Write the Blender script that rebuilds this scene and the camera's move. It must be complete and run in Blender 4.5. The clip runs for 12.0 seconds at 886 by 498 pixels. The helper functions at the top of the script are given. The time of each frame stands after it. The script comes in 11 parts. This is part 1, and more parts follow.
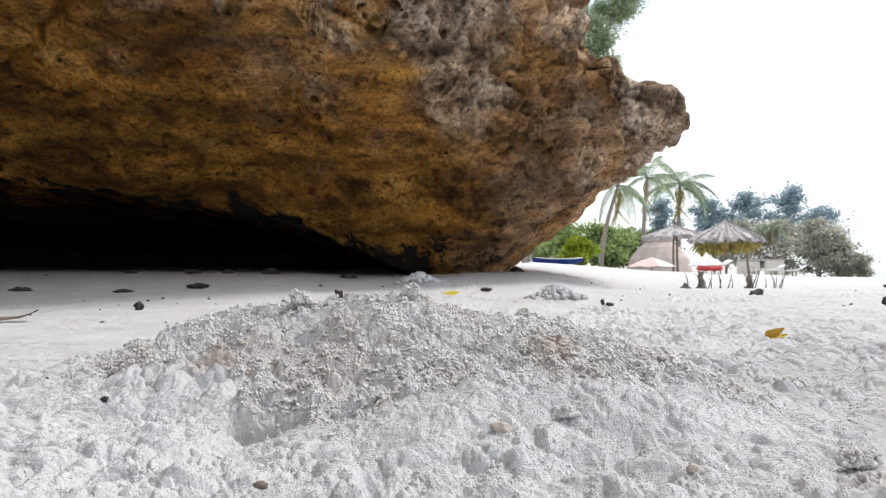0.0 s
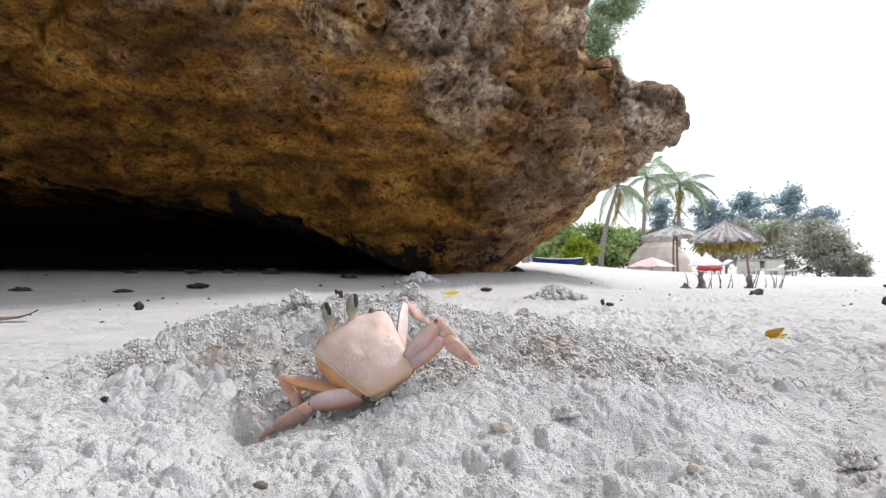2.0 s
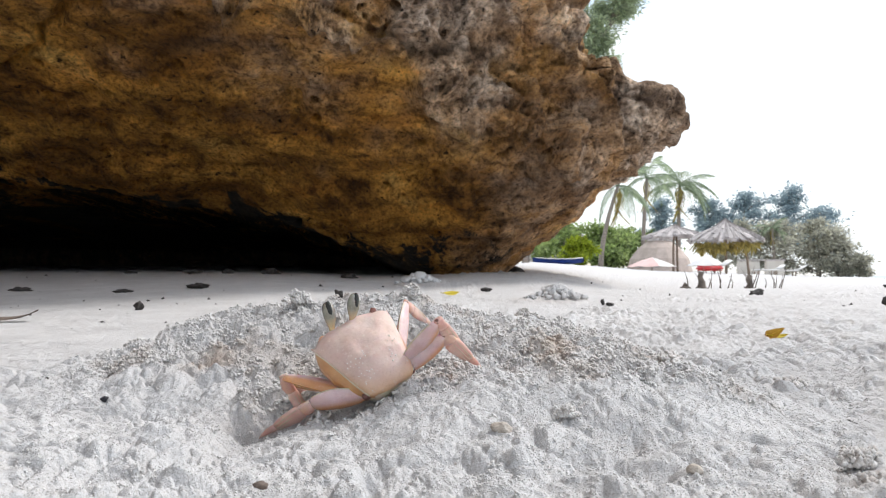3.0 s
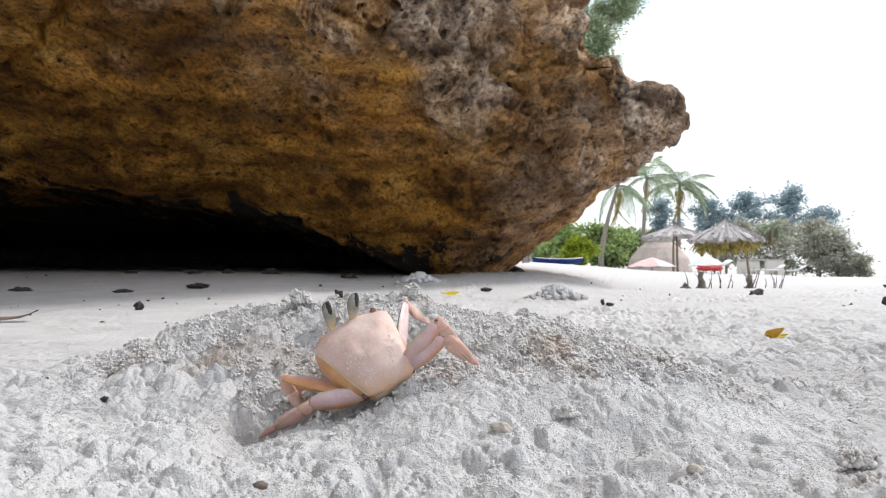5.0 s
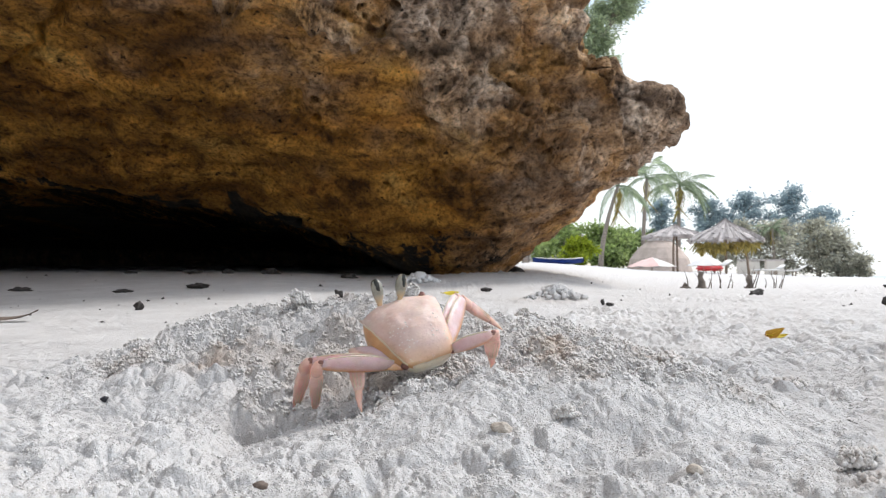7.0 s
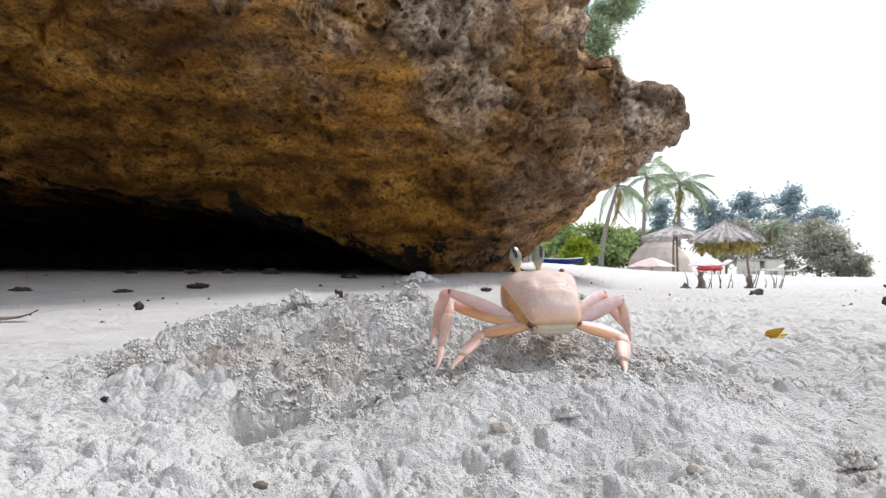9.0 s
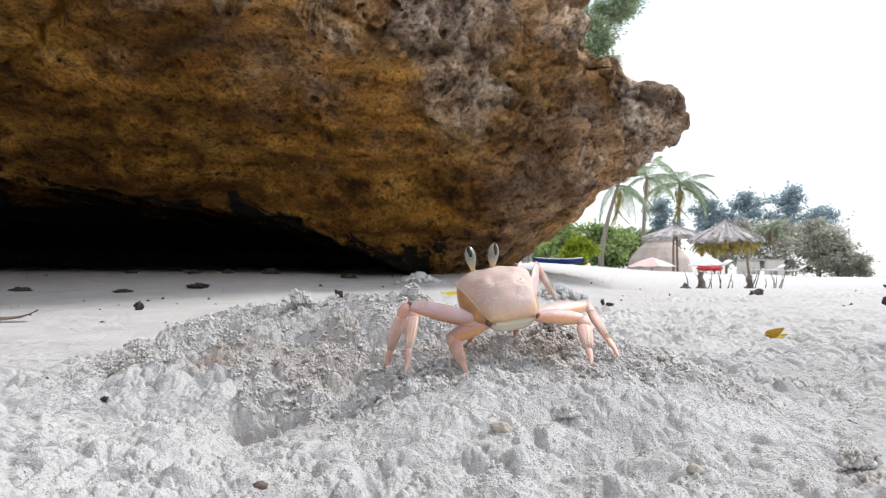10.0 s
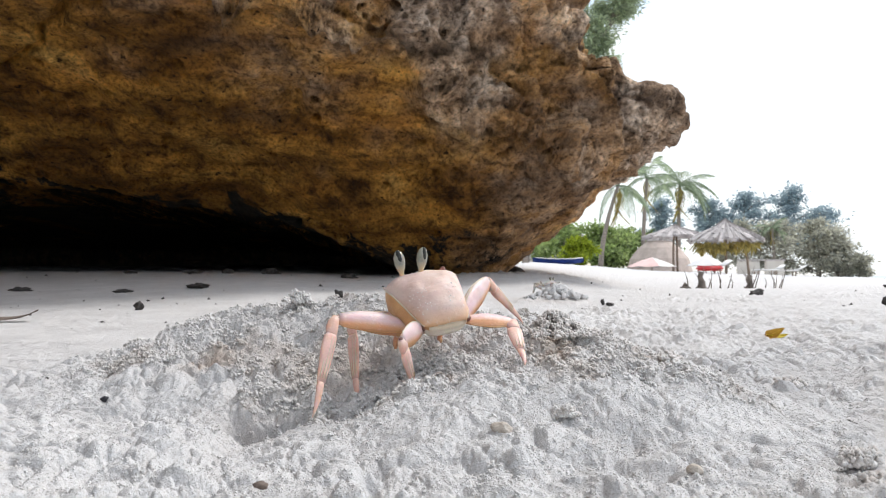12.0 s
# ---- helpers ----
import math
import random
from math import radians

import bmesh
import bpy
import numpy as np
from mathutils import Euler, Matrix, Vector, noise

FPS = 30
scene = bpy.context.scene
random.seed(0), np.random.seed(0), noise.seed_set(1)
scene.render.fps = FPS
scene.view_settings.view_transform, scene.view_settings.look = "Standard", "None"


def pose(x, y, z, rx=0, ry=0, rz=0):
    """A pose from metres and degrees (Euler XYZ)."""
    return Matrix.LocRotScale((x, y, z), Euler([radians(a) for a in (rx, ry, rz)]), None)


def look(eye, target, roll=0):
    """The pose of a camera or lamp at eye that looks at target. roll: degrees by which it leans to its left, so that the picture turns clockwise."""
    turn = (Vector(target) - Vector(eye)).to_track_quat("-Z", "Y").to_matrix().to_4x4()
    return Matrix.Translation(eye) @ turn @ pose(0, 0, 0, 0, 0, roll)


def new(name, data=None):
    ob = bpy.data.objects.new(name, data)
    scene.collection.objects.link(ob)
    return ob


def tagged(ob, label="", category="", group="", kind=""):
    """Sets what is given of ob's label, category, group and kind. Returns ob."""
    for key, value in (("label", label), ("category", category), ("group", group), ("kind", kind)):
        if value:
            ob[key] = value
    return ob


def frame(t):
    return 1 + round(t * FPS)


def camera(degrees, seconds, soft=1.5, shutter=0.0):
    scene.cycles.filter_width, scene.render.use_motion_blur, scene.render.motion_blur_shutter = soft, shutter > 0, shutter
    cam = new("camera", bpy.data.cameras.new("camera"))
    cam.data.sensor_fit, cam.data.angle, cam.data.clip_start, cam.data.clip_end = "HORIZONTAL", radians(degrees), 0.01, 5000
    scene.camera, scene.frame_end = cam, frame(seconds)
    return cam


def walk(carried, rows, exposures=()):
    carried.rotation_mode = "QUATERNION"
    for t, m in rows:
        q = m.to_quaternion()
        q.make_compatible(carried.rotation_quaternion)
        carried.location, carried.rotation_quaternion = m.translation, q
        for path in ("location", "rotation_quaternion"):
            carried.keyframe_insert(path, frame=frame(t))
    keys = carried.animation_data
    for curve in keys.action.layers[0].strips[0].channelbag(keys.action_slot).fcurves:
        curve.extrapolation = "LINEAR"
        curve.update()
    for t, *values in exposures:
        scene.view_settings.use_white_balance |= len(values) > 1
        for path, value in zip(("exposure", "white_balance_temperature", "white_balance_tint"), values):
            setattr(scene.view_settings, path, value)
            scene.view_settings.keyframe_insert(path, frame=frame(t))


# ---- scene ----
cam = camera(66, 12.0, soft=0.95, shutter=0.5)
EYE = (0.0, 0.0, 0.085)
CAM_POSE = pose(*EYE, 92.23, 0, 0)
cam.data.dof.use_dof, cam.data.dof.focus_distance, cam.data.dof.aperture_fstop = True, 0.46, 28
walk(cam, [(0.0, CAM_POSE), (12.0, CAM_POSE)])

# ---- daylight: thin bright cloud, soft high sun beyond the rock ----
scene.view_settings.exposure = 0.23
world = bpy.data.worlds.new("sky")
scene.world = world
world.use_nodes = True
SUN_EL, SUN_AZ = radians(52), radians(52)


def build_sky():
    nt = world.node_tree
    nt.nodes.clear()
    out = nt.nodes.new("ShaderNodeOutputWorld")
    bg = nt.nodes.new("ShaderNodeBackground")
    sky = nt.nodes.new("ShaderNodeTexSky")
    sky.sky_type = "NISHITA"
    sky.sun_disc = False
    sky.sun_elevation, sky.sun_rotation = SUN_EL, SUN_AZ
    sky.air_density, sky.dust_density, sky.ozone_density = 1.0, 2.0, 1.0
    gain = nt.nodes.new("ShaderNodeMixRGB")
    gain.blend_type = "MULTIPLY"
    gain.inputs["Fac"].default_value = 1.0
    gain.inputs["Color2"].default_value = (2.1, 2.1, 2.0, 1)
    nt.links.new(sky.outputs[0], gain.inputs["Color1"])
    # broken cloud sheet
    co = nt.nodes.new("ShaderNodeTexCoord")
    mp = nt.nodes.new("ShaderNodeMapping")
    mp.inputs["Scale"].default_value = (1.0, 1.0, 5.0)
    mp.inputs["Location"].default_value = (0.35, 0.2, 0.6)
    nz = nt.nodes.new("ShaderNodeTexNoise")
    nz.inputs["Scale"].default_value = 2.2
    nz.inputs["Detail"].default_value = 6
    nz.inputs["Distortion"].default_value = 0.4
    ramp = nt.nodes.new("ShaderNodeValToRGB")
    ramp.color_ramp.elements[0].position, ramp.color_ramp.elements[1].position = 0.32, 0.57
    nt.links.new(co.outputs["Generated"], mp.inputs["Vector"])
    nt.links.new(mp.outputs[0], nz.inputs["Vector"])
    nt.links.new(nz.outputs["Fac"], ramp.inputs[0])
    mix = nt.nodes.new("ShaderNodeMixRGB")
    mix.inputs["Color2"].default_value = (10.2, 10.6, 11.0, 1)
    nt.links.new(ramp.outputs[0], mix.inputs["Fac"])
    nt.links.new(gain.outputs[0], mix.inputs["Color1"])
    nt.links.new(mix.outputs[0], bg.inputs["Color"])
    bg.inputs["Strength"].default_value = 0.1
    nt.links.new(bg.outputs[0], out.inputs["Surface"])


build_sky()
sun_data = bpy.data.lights.new("sun", "SUN")
sun_data.energy, sun_data.angle, sun_data.color = 2.1, radians(12), (1.0, 0.98, 0.95)
sun = new("sun", sun_data)
SUN_DIR = Vector((math.sin(SUN_AZ) * math.cos(SUN_EL), math.cos(SUN_AZ) * math.cos(SUN_EL), math.sin(SUN_EL)))
sun.matrix_world = look(SUN_DIR * 50, (0, 0, 0))


# ---- noise on arrays ----
def hashed(ix, iy, iz, seed):
    h = (ix.astype(np.int64) * 73856093) ^ (iy.astype(np.int64) * 19349663) ^ (iz.astype(np.int64) * 83492791) ^ (seed * 2654435761)
    h = (h ^ (h >> 13)) * 1274126177 & 0xFFFFFFFF
    h = (h ^ (h >> 16)) * 2246822519 & 0xFFFFFFFF
    return ((h ^ (h >> 15)) & 0xFFFFFF) / 16777216.0


def value_noise(p, seed=0):
    i = np.floor(p).astype(np.int64)
    f = p - i
    f = f * f * (3 - 2 * f)
    total = 0.0
    for dx in (0, 1):
        wx = f[..., 0] if dx else 1 - f[..., 0]
        for dy in (0, 1):
            wy = f[..., 1] if dy else 1 - f[..., 1]
            for dz in (0, 1):
                wz = f[..., 2] if dz else 1 - f[..., 2]
                total = total + wx * wy * wz * hashed(i[..., 0] + dx, i[..., 1] + dy, i[..., 2] + dz, seed)
    return total * 2 - 1


def fbm(p, octaves=4, seed=0, gain=0.5):
    total, amp = 0.0, 1.0
    for k in range(octaves):
        total = total + amp * value_noise(p * 2.03 ** k + 17.3 * k, seed + k)
        amp *= gain
    return total


def cells(p, seed=0):
    """Distance to the nearest scattered point in space."""
    i = np.floor(p).astype(np.int64)
    best = np.full(p.shape[:-1], 9.0)
    for dx in (-1, 0, 1):
        for dy in (-1, 0, 1):
            for dz in (-1, 0, 1):
                a, b, c = i[..., 0] + dx, i[..., 1] + dy, i[..., 2] + dz
                qx, qy, qz = a + hashed(a, b, c, seed), b + hashed(a, b, c, seed + 1), c + hashed(a, b, c, seed + 2)
                d = (qx - p[..., 0]) ** 2 + (qy - p[..., 1]) ** 2 + (qz - p[..., 2]) ** 2
                best = np.minimum(best, d)
    return np.sqrt(best)


def clods(x, y, size, seed=0, low=0.2, high=0.62, fill=1.0, soft=False):
    """Height of a litter of rounded crumbs of about the given size."""
    px, py = x / size, y / size
    ix, iy = np.floor(px).astype(np.int64), np.floor(py).astype(np.int64)
    zero = np.zeros_like(ix)
    top = np.zeros_like(px)
    for dx in (-1, 0, 1):
        for dy in (-1, 0, 1):
            a, b = ix + dx, iy + dy
            qx, qy = a + hashed(a, b, zero, seed), b + hashed(a, b, zero, seed + 1)
            r = low + (high - low) * hashed(a, b, zero, seed + 2) ** 2
            keep = hashed(a, b, zero, seed + 3) < fill
            d2 = (qx - px) ** 2 + (qy - py) ** 2
            top = np.maximum(top, np.where(keep, 0.8 * np.maximum(0, 1 - d2 / (r * r)) ** 1.5 * r if soft else np.sqrt(np.maximum(0, r * r - d2)), 0))
    return top * size


def ease(a, b, x):
    t = np.clip((x - a) / (b - a), 0, 1)
    return t * t * (3 - 2 * t)


# ---- materials ----
def material(name, rough=0.8, metal=0.0, spec=0.4):
    m = bpy.data.materials.new(name)
    m.use_nodes = True
    b = m.node_tree.nodes["Principled BSDF"]
    b.inputs["Roughness"].default_value, b.inputs["Metallic"].default_value = rough, metal
    b.inputs["Specular IOR Level"].default_value = spec
    return m, m.node_tree, b


def noise_node(nt, scale, detail=4, rough=0.55, coords="Object", dist=0.0, stretch=None):
    co = nt.nodes.new("ShaderNodeTexCoord")
    n = nt.nodes.new("ShaderNodeTexNoise")
    n.inputs["Scale"].default_value, n.inputs["Detail"].default_value = scale, detail
    n.inputs["Roughness"].default_value, n.inputs["Distortion"].default_value = rough, dist
    src = co.outputs[coords]
    if stretch:
        mp = nt.nodes.new("ShaderNodeMapping")
        mp.inputs["Scale"].default_value = stretch
        nt.links.new(src, mp.inputs["Vector"])
        src = mp.outputs[0]
    nt.links.new(src, n.inputs["Vector"])
    return n.outputs["Fac"]


def ramp_node(nt, fac, stops):
    r = nt.nodes.new("ShaderNodeValToRGB")
    els = r.color_ramp.elements
    while len(els) < len(stops):
        els.new(0.5)
    for e, (p, c) in zip(els, stops):
        e.position, e.color = p, (*c, 1) if len(c) == 3 else c
    nt.links.new(fac, r.inputs[0])
    return r.outputs[0]


def blend(nt, fac, a, b, mode="MIX"):
    m = nt.nodes.new("ShaderNodeMixRGB")
    m.blend_type = mode
    for sock, v in (("Fac", fac), ("Color1", a), ("Color2", b)):
        if isinstance(v, bpy.types.NodeSocket):
            nt.links.new(v, m.inputs[sock])
        else:
            m.inputs[sock].default_value = v if sock == "Fac" else (*v, 1)
    return m.outputs[0]


def bump(nt, b, fac, strength, distance, prior=None):
    n = nt.nodes.new("ShaderNodeBump")
    n.inputs["Strength"].default_value, n.inputs["Distance"].default_value = strength, distance
    nt.links.new(fac, n.inputs["Height"])
    if prior is not None:
        nt.links.new(prior, n.inputs["Normal"])
    nt.links.new(n.outputs[0], b.inputs["Normal"])
    return n.outputs[0]


def simple(name, low, high, scale, rough=0.8, bump_scale=None, bump_d=0.002, spec=0.4, random_by=None, stretch=None):
    """Mottled surface between two colours, with grain."""
    m, nt, b = material(name, rough, 0, spec)
    c = ramp_node(nt, noise_node(nt, scale, 5, stretch=stretch), [(0.3, low), (0.7, high)])
    if random_by:
        info = nt.nodes.new("ShaderNodeObjectInfo" if random_by == "object" else "ShaderNodeNewGeometry")
        sock = info.outputs["Random"] if random_by == "object" else info.outputs["Random Per Island"]
        v = ramp_node(nt, sock, [(0.0, (0.62, 0.62, 0.62)), (1.0, (1.3, 1.3, 1.3))])
        c = blend(nt, 1.0, c, v, "MULTIPLY")
    nt.links.new(c, b.inputs["Base Color"])
    bump(nt, b, noise_node(nt, bump_scale or scale * 4, 6), 0.6, bump_d)
    return m


def leafy(name, low, high, scale=1.0, through_light=0.4):
    """Thin leaves that let some light pass."""
    m, nt, b = material(name, 0.55, 0, 0.3)
    c = ramp_node(nt, noise_node(nt, scale, 4), [(0.3, low), (0.7, high)])
    geo = nt.nodes.new("ShaderNodeNewGeometry")
    c = blend(nt, 1.0, c, ramp_node(nt, geo.outputs["Random Per Island"], [(0.0, (0.6, 0.6, 0.62)), (1.0, (1.35, 1.3, 1.2))]), "MULTIPLY")
    nt.links.new(c, b.inputs["Base Color"])
    tr = nt.nodes.new("ShaderNodeBsdfTranslucent")
    nt.links.new(c, tr.inputs["Color"])
    mix = nt.nodes.new("ShaderNodeMixShader")
    mix.inputs[0].default_value = through_light
    nt.links.new(b.outputs[0], mix.inputs[1])
    nt.links.new(tr.outputs[0], mix.inputs[2])
    nt.links.new(mix.outputs[0], nt.nodes["Material Output"].inputs["Surface"])
    return m


def sand_material(name="coral_sand", pale=(0.605, 0.592, 0.592), bright=(0.71, 0.70, 0.70), relief=0.7):
    m, nt, b = material(name, 0.95, 0, 0.15)
    at = nt.nodes.new("ShaderNodeAttribute")
    at.attribute_name = "dug"
    big = ramp_node(nt, noise_node(nt, 9, 4), [(0.3, pale), (0.7, bright)])
    dug = ramp_node(nt, noise_node(nt, 130, 5), [(0.38, (0.47, 0.37, 0.30)), (0.62, (0.64, 0.57, 0.51))])
    col = blend(nt, at.outputs["Fac"], big, dug)
    grain = ramp_node(nt, noise_node(nt, 1400, 2), [(0.33, (0.70, 0.67, 0.64)), (0.44, (0.97, 0.97, 0.97)), (0.68, (1.06, 1.06, 1.06))])
    col = blend(nt, 1.0, col, grain, "MULTIPLY")
    nt.links.new(col, b.inputs["Base Color"])
    n1 = bump(nt, b, noise_node(nt, 1100, 3, 0.7), relief, 0.0011)
    bump(nt, b, noise_node(nt, 320, 5, 0.7), 0.8 * relief, 0.0024, n1)
    return m


def rock_material():
    m, nt, b = material("coral_rag", 0.92, 0, 0.25)
    at = nt.nodes.new("ShaderNodeAttribute")
    at.attribute_name = "weathered"
    ochre = ramp_node(nt, noise_node(nt, 2.2, 8, 0.62, dist=0.6, stretch=(0.7, 1, 1.9)),
                      [(0.28, (0.052, 0.021, 0.004)), (0.44, (0.26, 0.115, 0.020)), (0.58, (0.53, 0.26, 0.050)), (0.76, (0.79, 0.47, 0.13))])
    grey = ramp_node(nt, noise_node(nt, 6, 8, 0.7), [(0.32, (0.075, 0.052, 0.043)), (0.46, (0.42, 0.305, 0.225)), (0.62, (0.80, 0.67, 0.56))])
    col = blend(nt, at.outputs["Fac"], ochre, grey)
    blotch = ramp_node(nt, noise_node(nt, 9, 7, 0.7, dist=0.3), [(0.36, (0.26, 0.22, 0.19)), (0.48, (1, 1, 1)), (0.72, (1.3, 1.25, 1.15))])
    col = blend(nt, 0.9, col, blotch, "MULTIPLY")
    band = ramp_node(nt, noise_node(nt, 1.5, 5, 0.6, dist=0.8, stretch=(0.6, 0.8, 5.0)), [(0.36, (0.52, 0.48, 0.44)), (0.52, (1, 1, 1)), (0.68, (1.35, 1.28, 1.15))])
    col = blend(nt, 0.75, col, band, "MULTIPLY")
    # small pits as near-black specks, their shade put into the colour
    holes = ramp_node(nt, noise_node(nt, 26, 3, 0.5), [(0.30, (0.06, 0.05, 0.045)), (0.335, (1, 1, 1))])
    col = blend(nt, 0.9, col, holes, "MULTIPLY")
    fine = ramp_node(nt, noise_node(nt, 55, 5, 0.7), [(0.36, (0.34, 0.30, 0.27)), (0.5, (1, 1, 1)), (0.68, (1.45, 1.42, 1.35))])
    col = blend(nt, 0.9, col, fine, "MULTIPLY")
    # black algae blotches; the same near-black also paints the hollow's shade
    tide_shade = nt.nodes.new("ShaderNodeAttribute")
    tide_shade.attribute_name = "algae_shade"
    algae_shade = ramp_node(nt, noise_node(nt, 7, 7, 0.7), [(0.44, (0.010, 0.009, 0.008)), (0.58, (0.045, 0.032, 0.021)), (0.75, (0.15, 0.10, 0.06))])
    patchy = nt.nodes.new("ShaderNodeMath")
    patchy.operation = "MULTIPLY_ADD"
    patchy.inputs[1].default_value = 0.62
    nt.links.new(tide_shade.outputs["Fac"], patchy.inputs[0])
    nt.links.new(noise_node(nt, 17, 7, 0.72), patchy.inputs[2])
    col = blend(nt, ramp_node(nt, patchy.outputs[0], [(0.90, (0, 0, 0)), (1.02, (1, 1, 1))]), col, algae_shade)
    nt.links.new(col, b.inputs["Base Color"])
    n1 = bump(nt, b, noise_node(nt, 26, 8, 0.72), 0.95, 0.036)
    bump(nt, b, noise_node(nt, 90, 6, 0.7), 0.8, 0.008, n1)
    return m


def shell_material(name, low, high, edge, scale=90, rough=0.36, sub=0.3, under=None, span=(-0.004, 0.002)):
    """Crab shell: thin, warm, slightly translucent; under is the tint of its lower side."""
    m, nt, b = material(name, rough, 0, 0.5)
    c = ramp_node(nt, noise_node(nt, scale, 5, 0.6), [(0.3, low), (0.7, high)])
    if under:
        co = nt.nodes.new("ShaderNodeTexCoord")
        xyz = nt.nodes.new("ShaderNodeSeparateXYZ")
        nt.links.new(co.outputs["Object"], xyz.inputs[0])
        mr = nt.nodes.new("ShaderNodeMapRange")
        mr.inputs["From Min"].default_value, mr.inputs["From Max"].default_value = span
        nt.links.new(xyz.outputs["Z"], mr.inputs["Value"])
        c = blend(nt, mr.outputs[0], under, c)
    spots = ramp_node(nt, noise_node(nt, scale * 5, 4, 0.75), [(0.58, (0, 0, 0)), (0.74, (0.55, 0.55, 0.55))])
    c = blend(nt, spots, c, edge)
    pores = ramp_node(nt, noise_node(nt, scale * 14, 2, 0.6), [(0.30, (0.72, 0.66, 0.64)), (0.45, (1, 1, 1))])
    c = blend(nt, 0.35, c, pores, "MULTIPLY")
    nt.links.new(c, b.inputs["Base Color"])
    b.inputs["Subsurface Weight"].default_value = sub
    b.inputs["Subsurface Radius"].default_value = (0.006, 0.0028, 0.0014)
    b.inputs["Subsurface Scale"].default_value = 1.0
    n1 = bump(nt, b, noise_node(nt, scale * 9, 4, 0.6), 0.5, 0.0003)
    bump(nt, b, noise_node(nt, scale * 2.2, 4, 0.6), 0.35, 0.0012, n1)
    return m


SAND = sand_material()
# the sand again, brightened to make up for the crumbs' own shade
LIT_SAND = sand_material("lit_coral_sand", (0.72, 0.705, 0.70), (0.80, 0.79, 0.785), 0.4)
ROCK = rock_material()
SHELL = shell_material("carapace_shell", (0.60, 0.42, 0.365), (0.73, 0.57, 0.515), (0.86, 0.78, 0.73), scale=45, rough=0.6, under=(0.72, 0.42, 0.20), span=(-0.008, 0.0045))
FLANK = shell_material("flank_shell", (0.50, 0.24, 0.095), (0.64, 0.36, 0.17), (0.68, 0.46, 0.32), rough=0.3, sub=0.35)
BELLY = shell_material("belly_shell", (0.58, 0.48, 0.34), (0.67, 0.58, 0.44), (0.72, 0.66, 0.58), under=(0.68, 0.62, 0.52), span=(-0.012, -0.005))
LEG = shell_material("leg_shell", (0.62, 0.43, 0.43), (0.76, 0.58, 0.59), (0.87, 0.78, 0.78), rough=0.42, sub=0.45, under=(0.70, 0.37, 0.20), span=(-0.0028, 0.0008))
LEG_AMBER = shell_material("amber_leg_shell", (0.60, 0.33, 0.24), (0.71, 0.46, 0.37), (0.80, 0.64, 0.58), rough=0.3, sub=0.45, under=(0.64, 0.31, 0.13))
SHIN = shell_material("shin_shell", (0.66, 0.39, 0.315), (0.78, 0.53, 0.465), (0.87, 0.74, 0.69), rough=0.42, sub=0.45)
JOINT = shell_material("joint_skin", (0.12, 0.05, 0.04), (0.34, 0.16, 0.13), (0.45, 0.26, 0.21))
STALK = shell_material("eyestalk", (0.22, 0.215, 0.175), (0.40, 0.385, 0.33), (0.50, 0.46, 0.40), rough=0.2, under=(0.66, 0.46, 0.24), span=(0.005, 0.013))
CORNEA = simple("cornea", (0.012, 0.012, 0.012), (0.05, 0.055, 0.05), 300, 0.15)


# ---- mesh helpers ----
def part(name, bm, mat, parent=None, label="", smooth=True):
    """Links a bmesh or mesh as one object, under a thing or a part."""
    if isinstance(bm, bmesh.types.BMesh):
        me = bpy.data.meshes.new(name)
        bmesh.ops.recalc_face_normals(bm, faces=bm.faces)
        bm.to_mesh(me)
        bm.free()
    else:
        me = bm
    if mat and not me.materials:
        me.materials.append(mat)
    if smooth and len(me.polygons):
        me.polygons.foreach_set("use_smooth", [True] * len(me.polygons))
    ob = new(name, me)
    ob.parent = parent
    if label:
        tagged(ob, label)
    return ob


def thing(name, at, label, category, group="", kind=""):
    ob = new(name)
    ob.matrix_basis = at
    return tagged(ob, label, category, group, kind)


def grid_mesh(name, P, close_u=False):
    """Mesh over an array of points n x m x 3."""
    n, m = P.shape[:2]
    me = bpy.data.meshes.new(name)
    idx = np.arange(n * m).reshape(n, m)
    if close_u:
        idx = np.concatenate([idx, idx[:1]])
    q = np.stack([idx[:-1, :-1], idx[1:, :-1], idx[1:, 1:], idx[:-1, 1:]], -1).reshape(-1, 4)
    me.vertices.add(n * m)
    me.vertices.foreach_set("co", P.reshape(-1).astype(np.float32))
    me.loops.add(q.size)
    me.loops.foreach_set("vertex_index", q.reshape(-1).astype(np.int32))
    me.polygons.add(len(q))
    me.polygons.foreach_set("loop_start", np.arange(0, q.size, 4, dtype=np.int32))
    me.polygons.foreach_set("loop_total", np.full(len(q), 4, np.int32))
    me.update(calc_edges=True)
    me.validate()
    return me


def set_attribute(me, name, values):
    me.attributes.new(name, "FLOAT", "POINT").data.foreach_set("value", np.asarray(values, np.float32).reshape(-1))


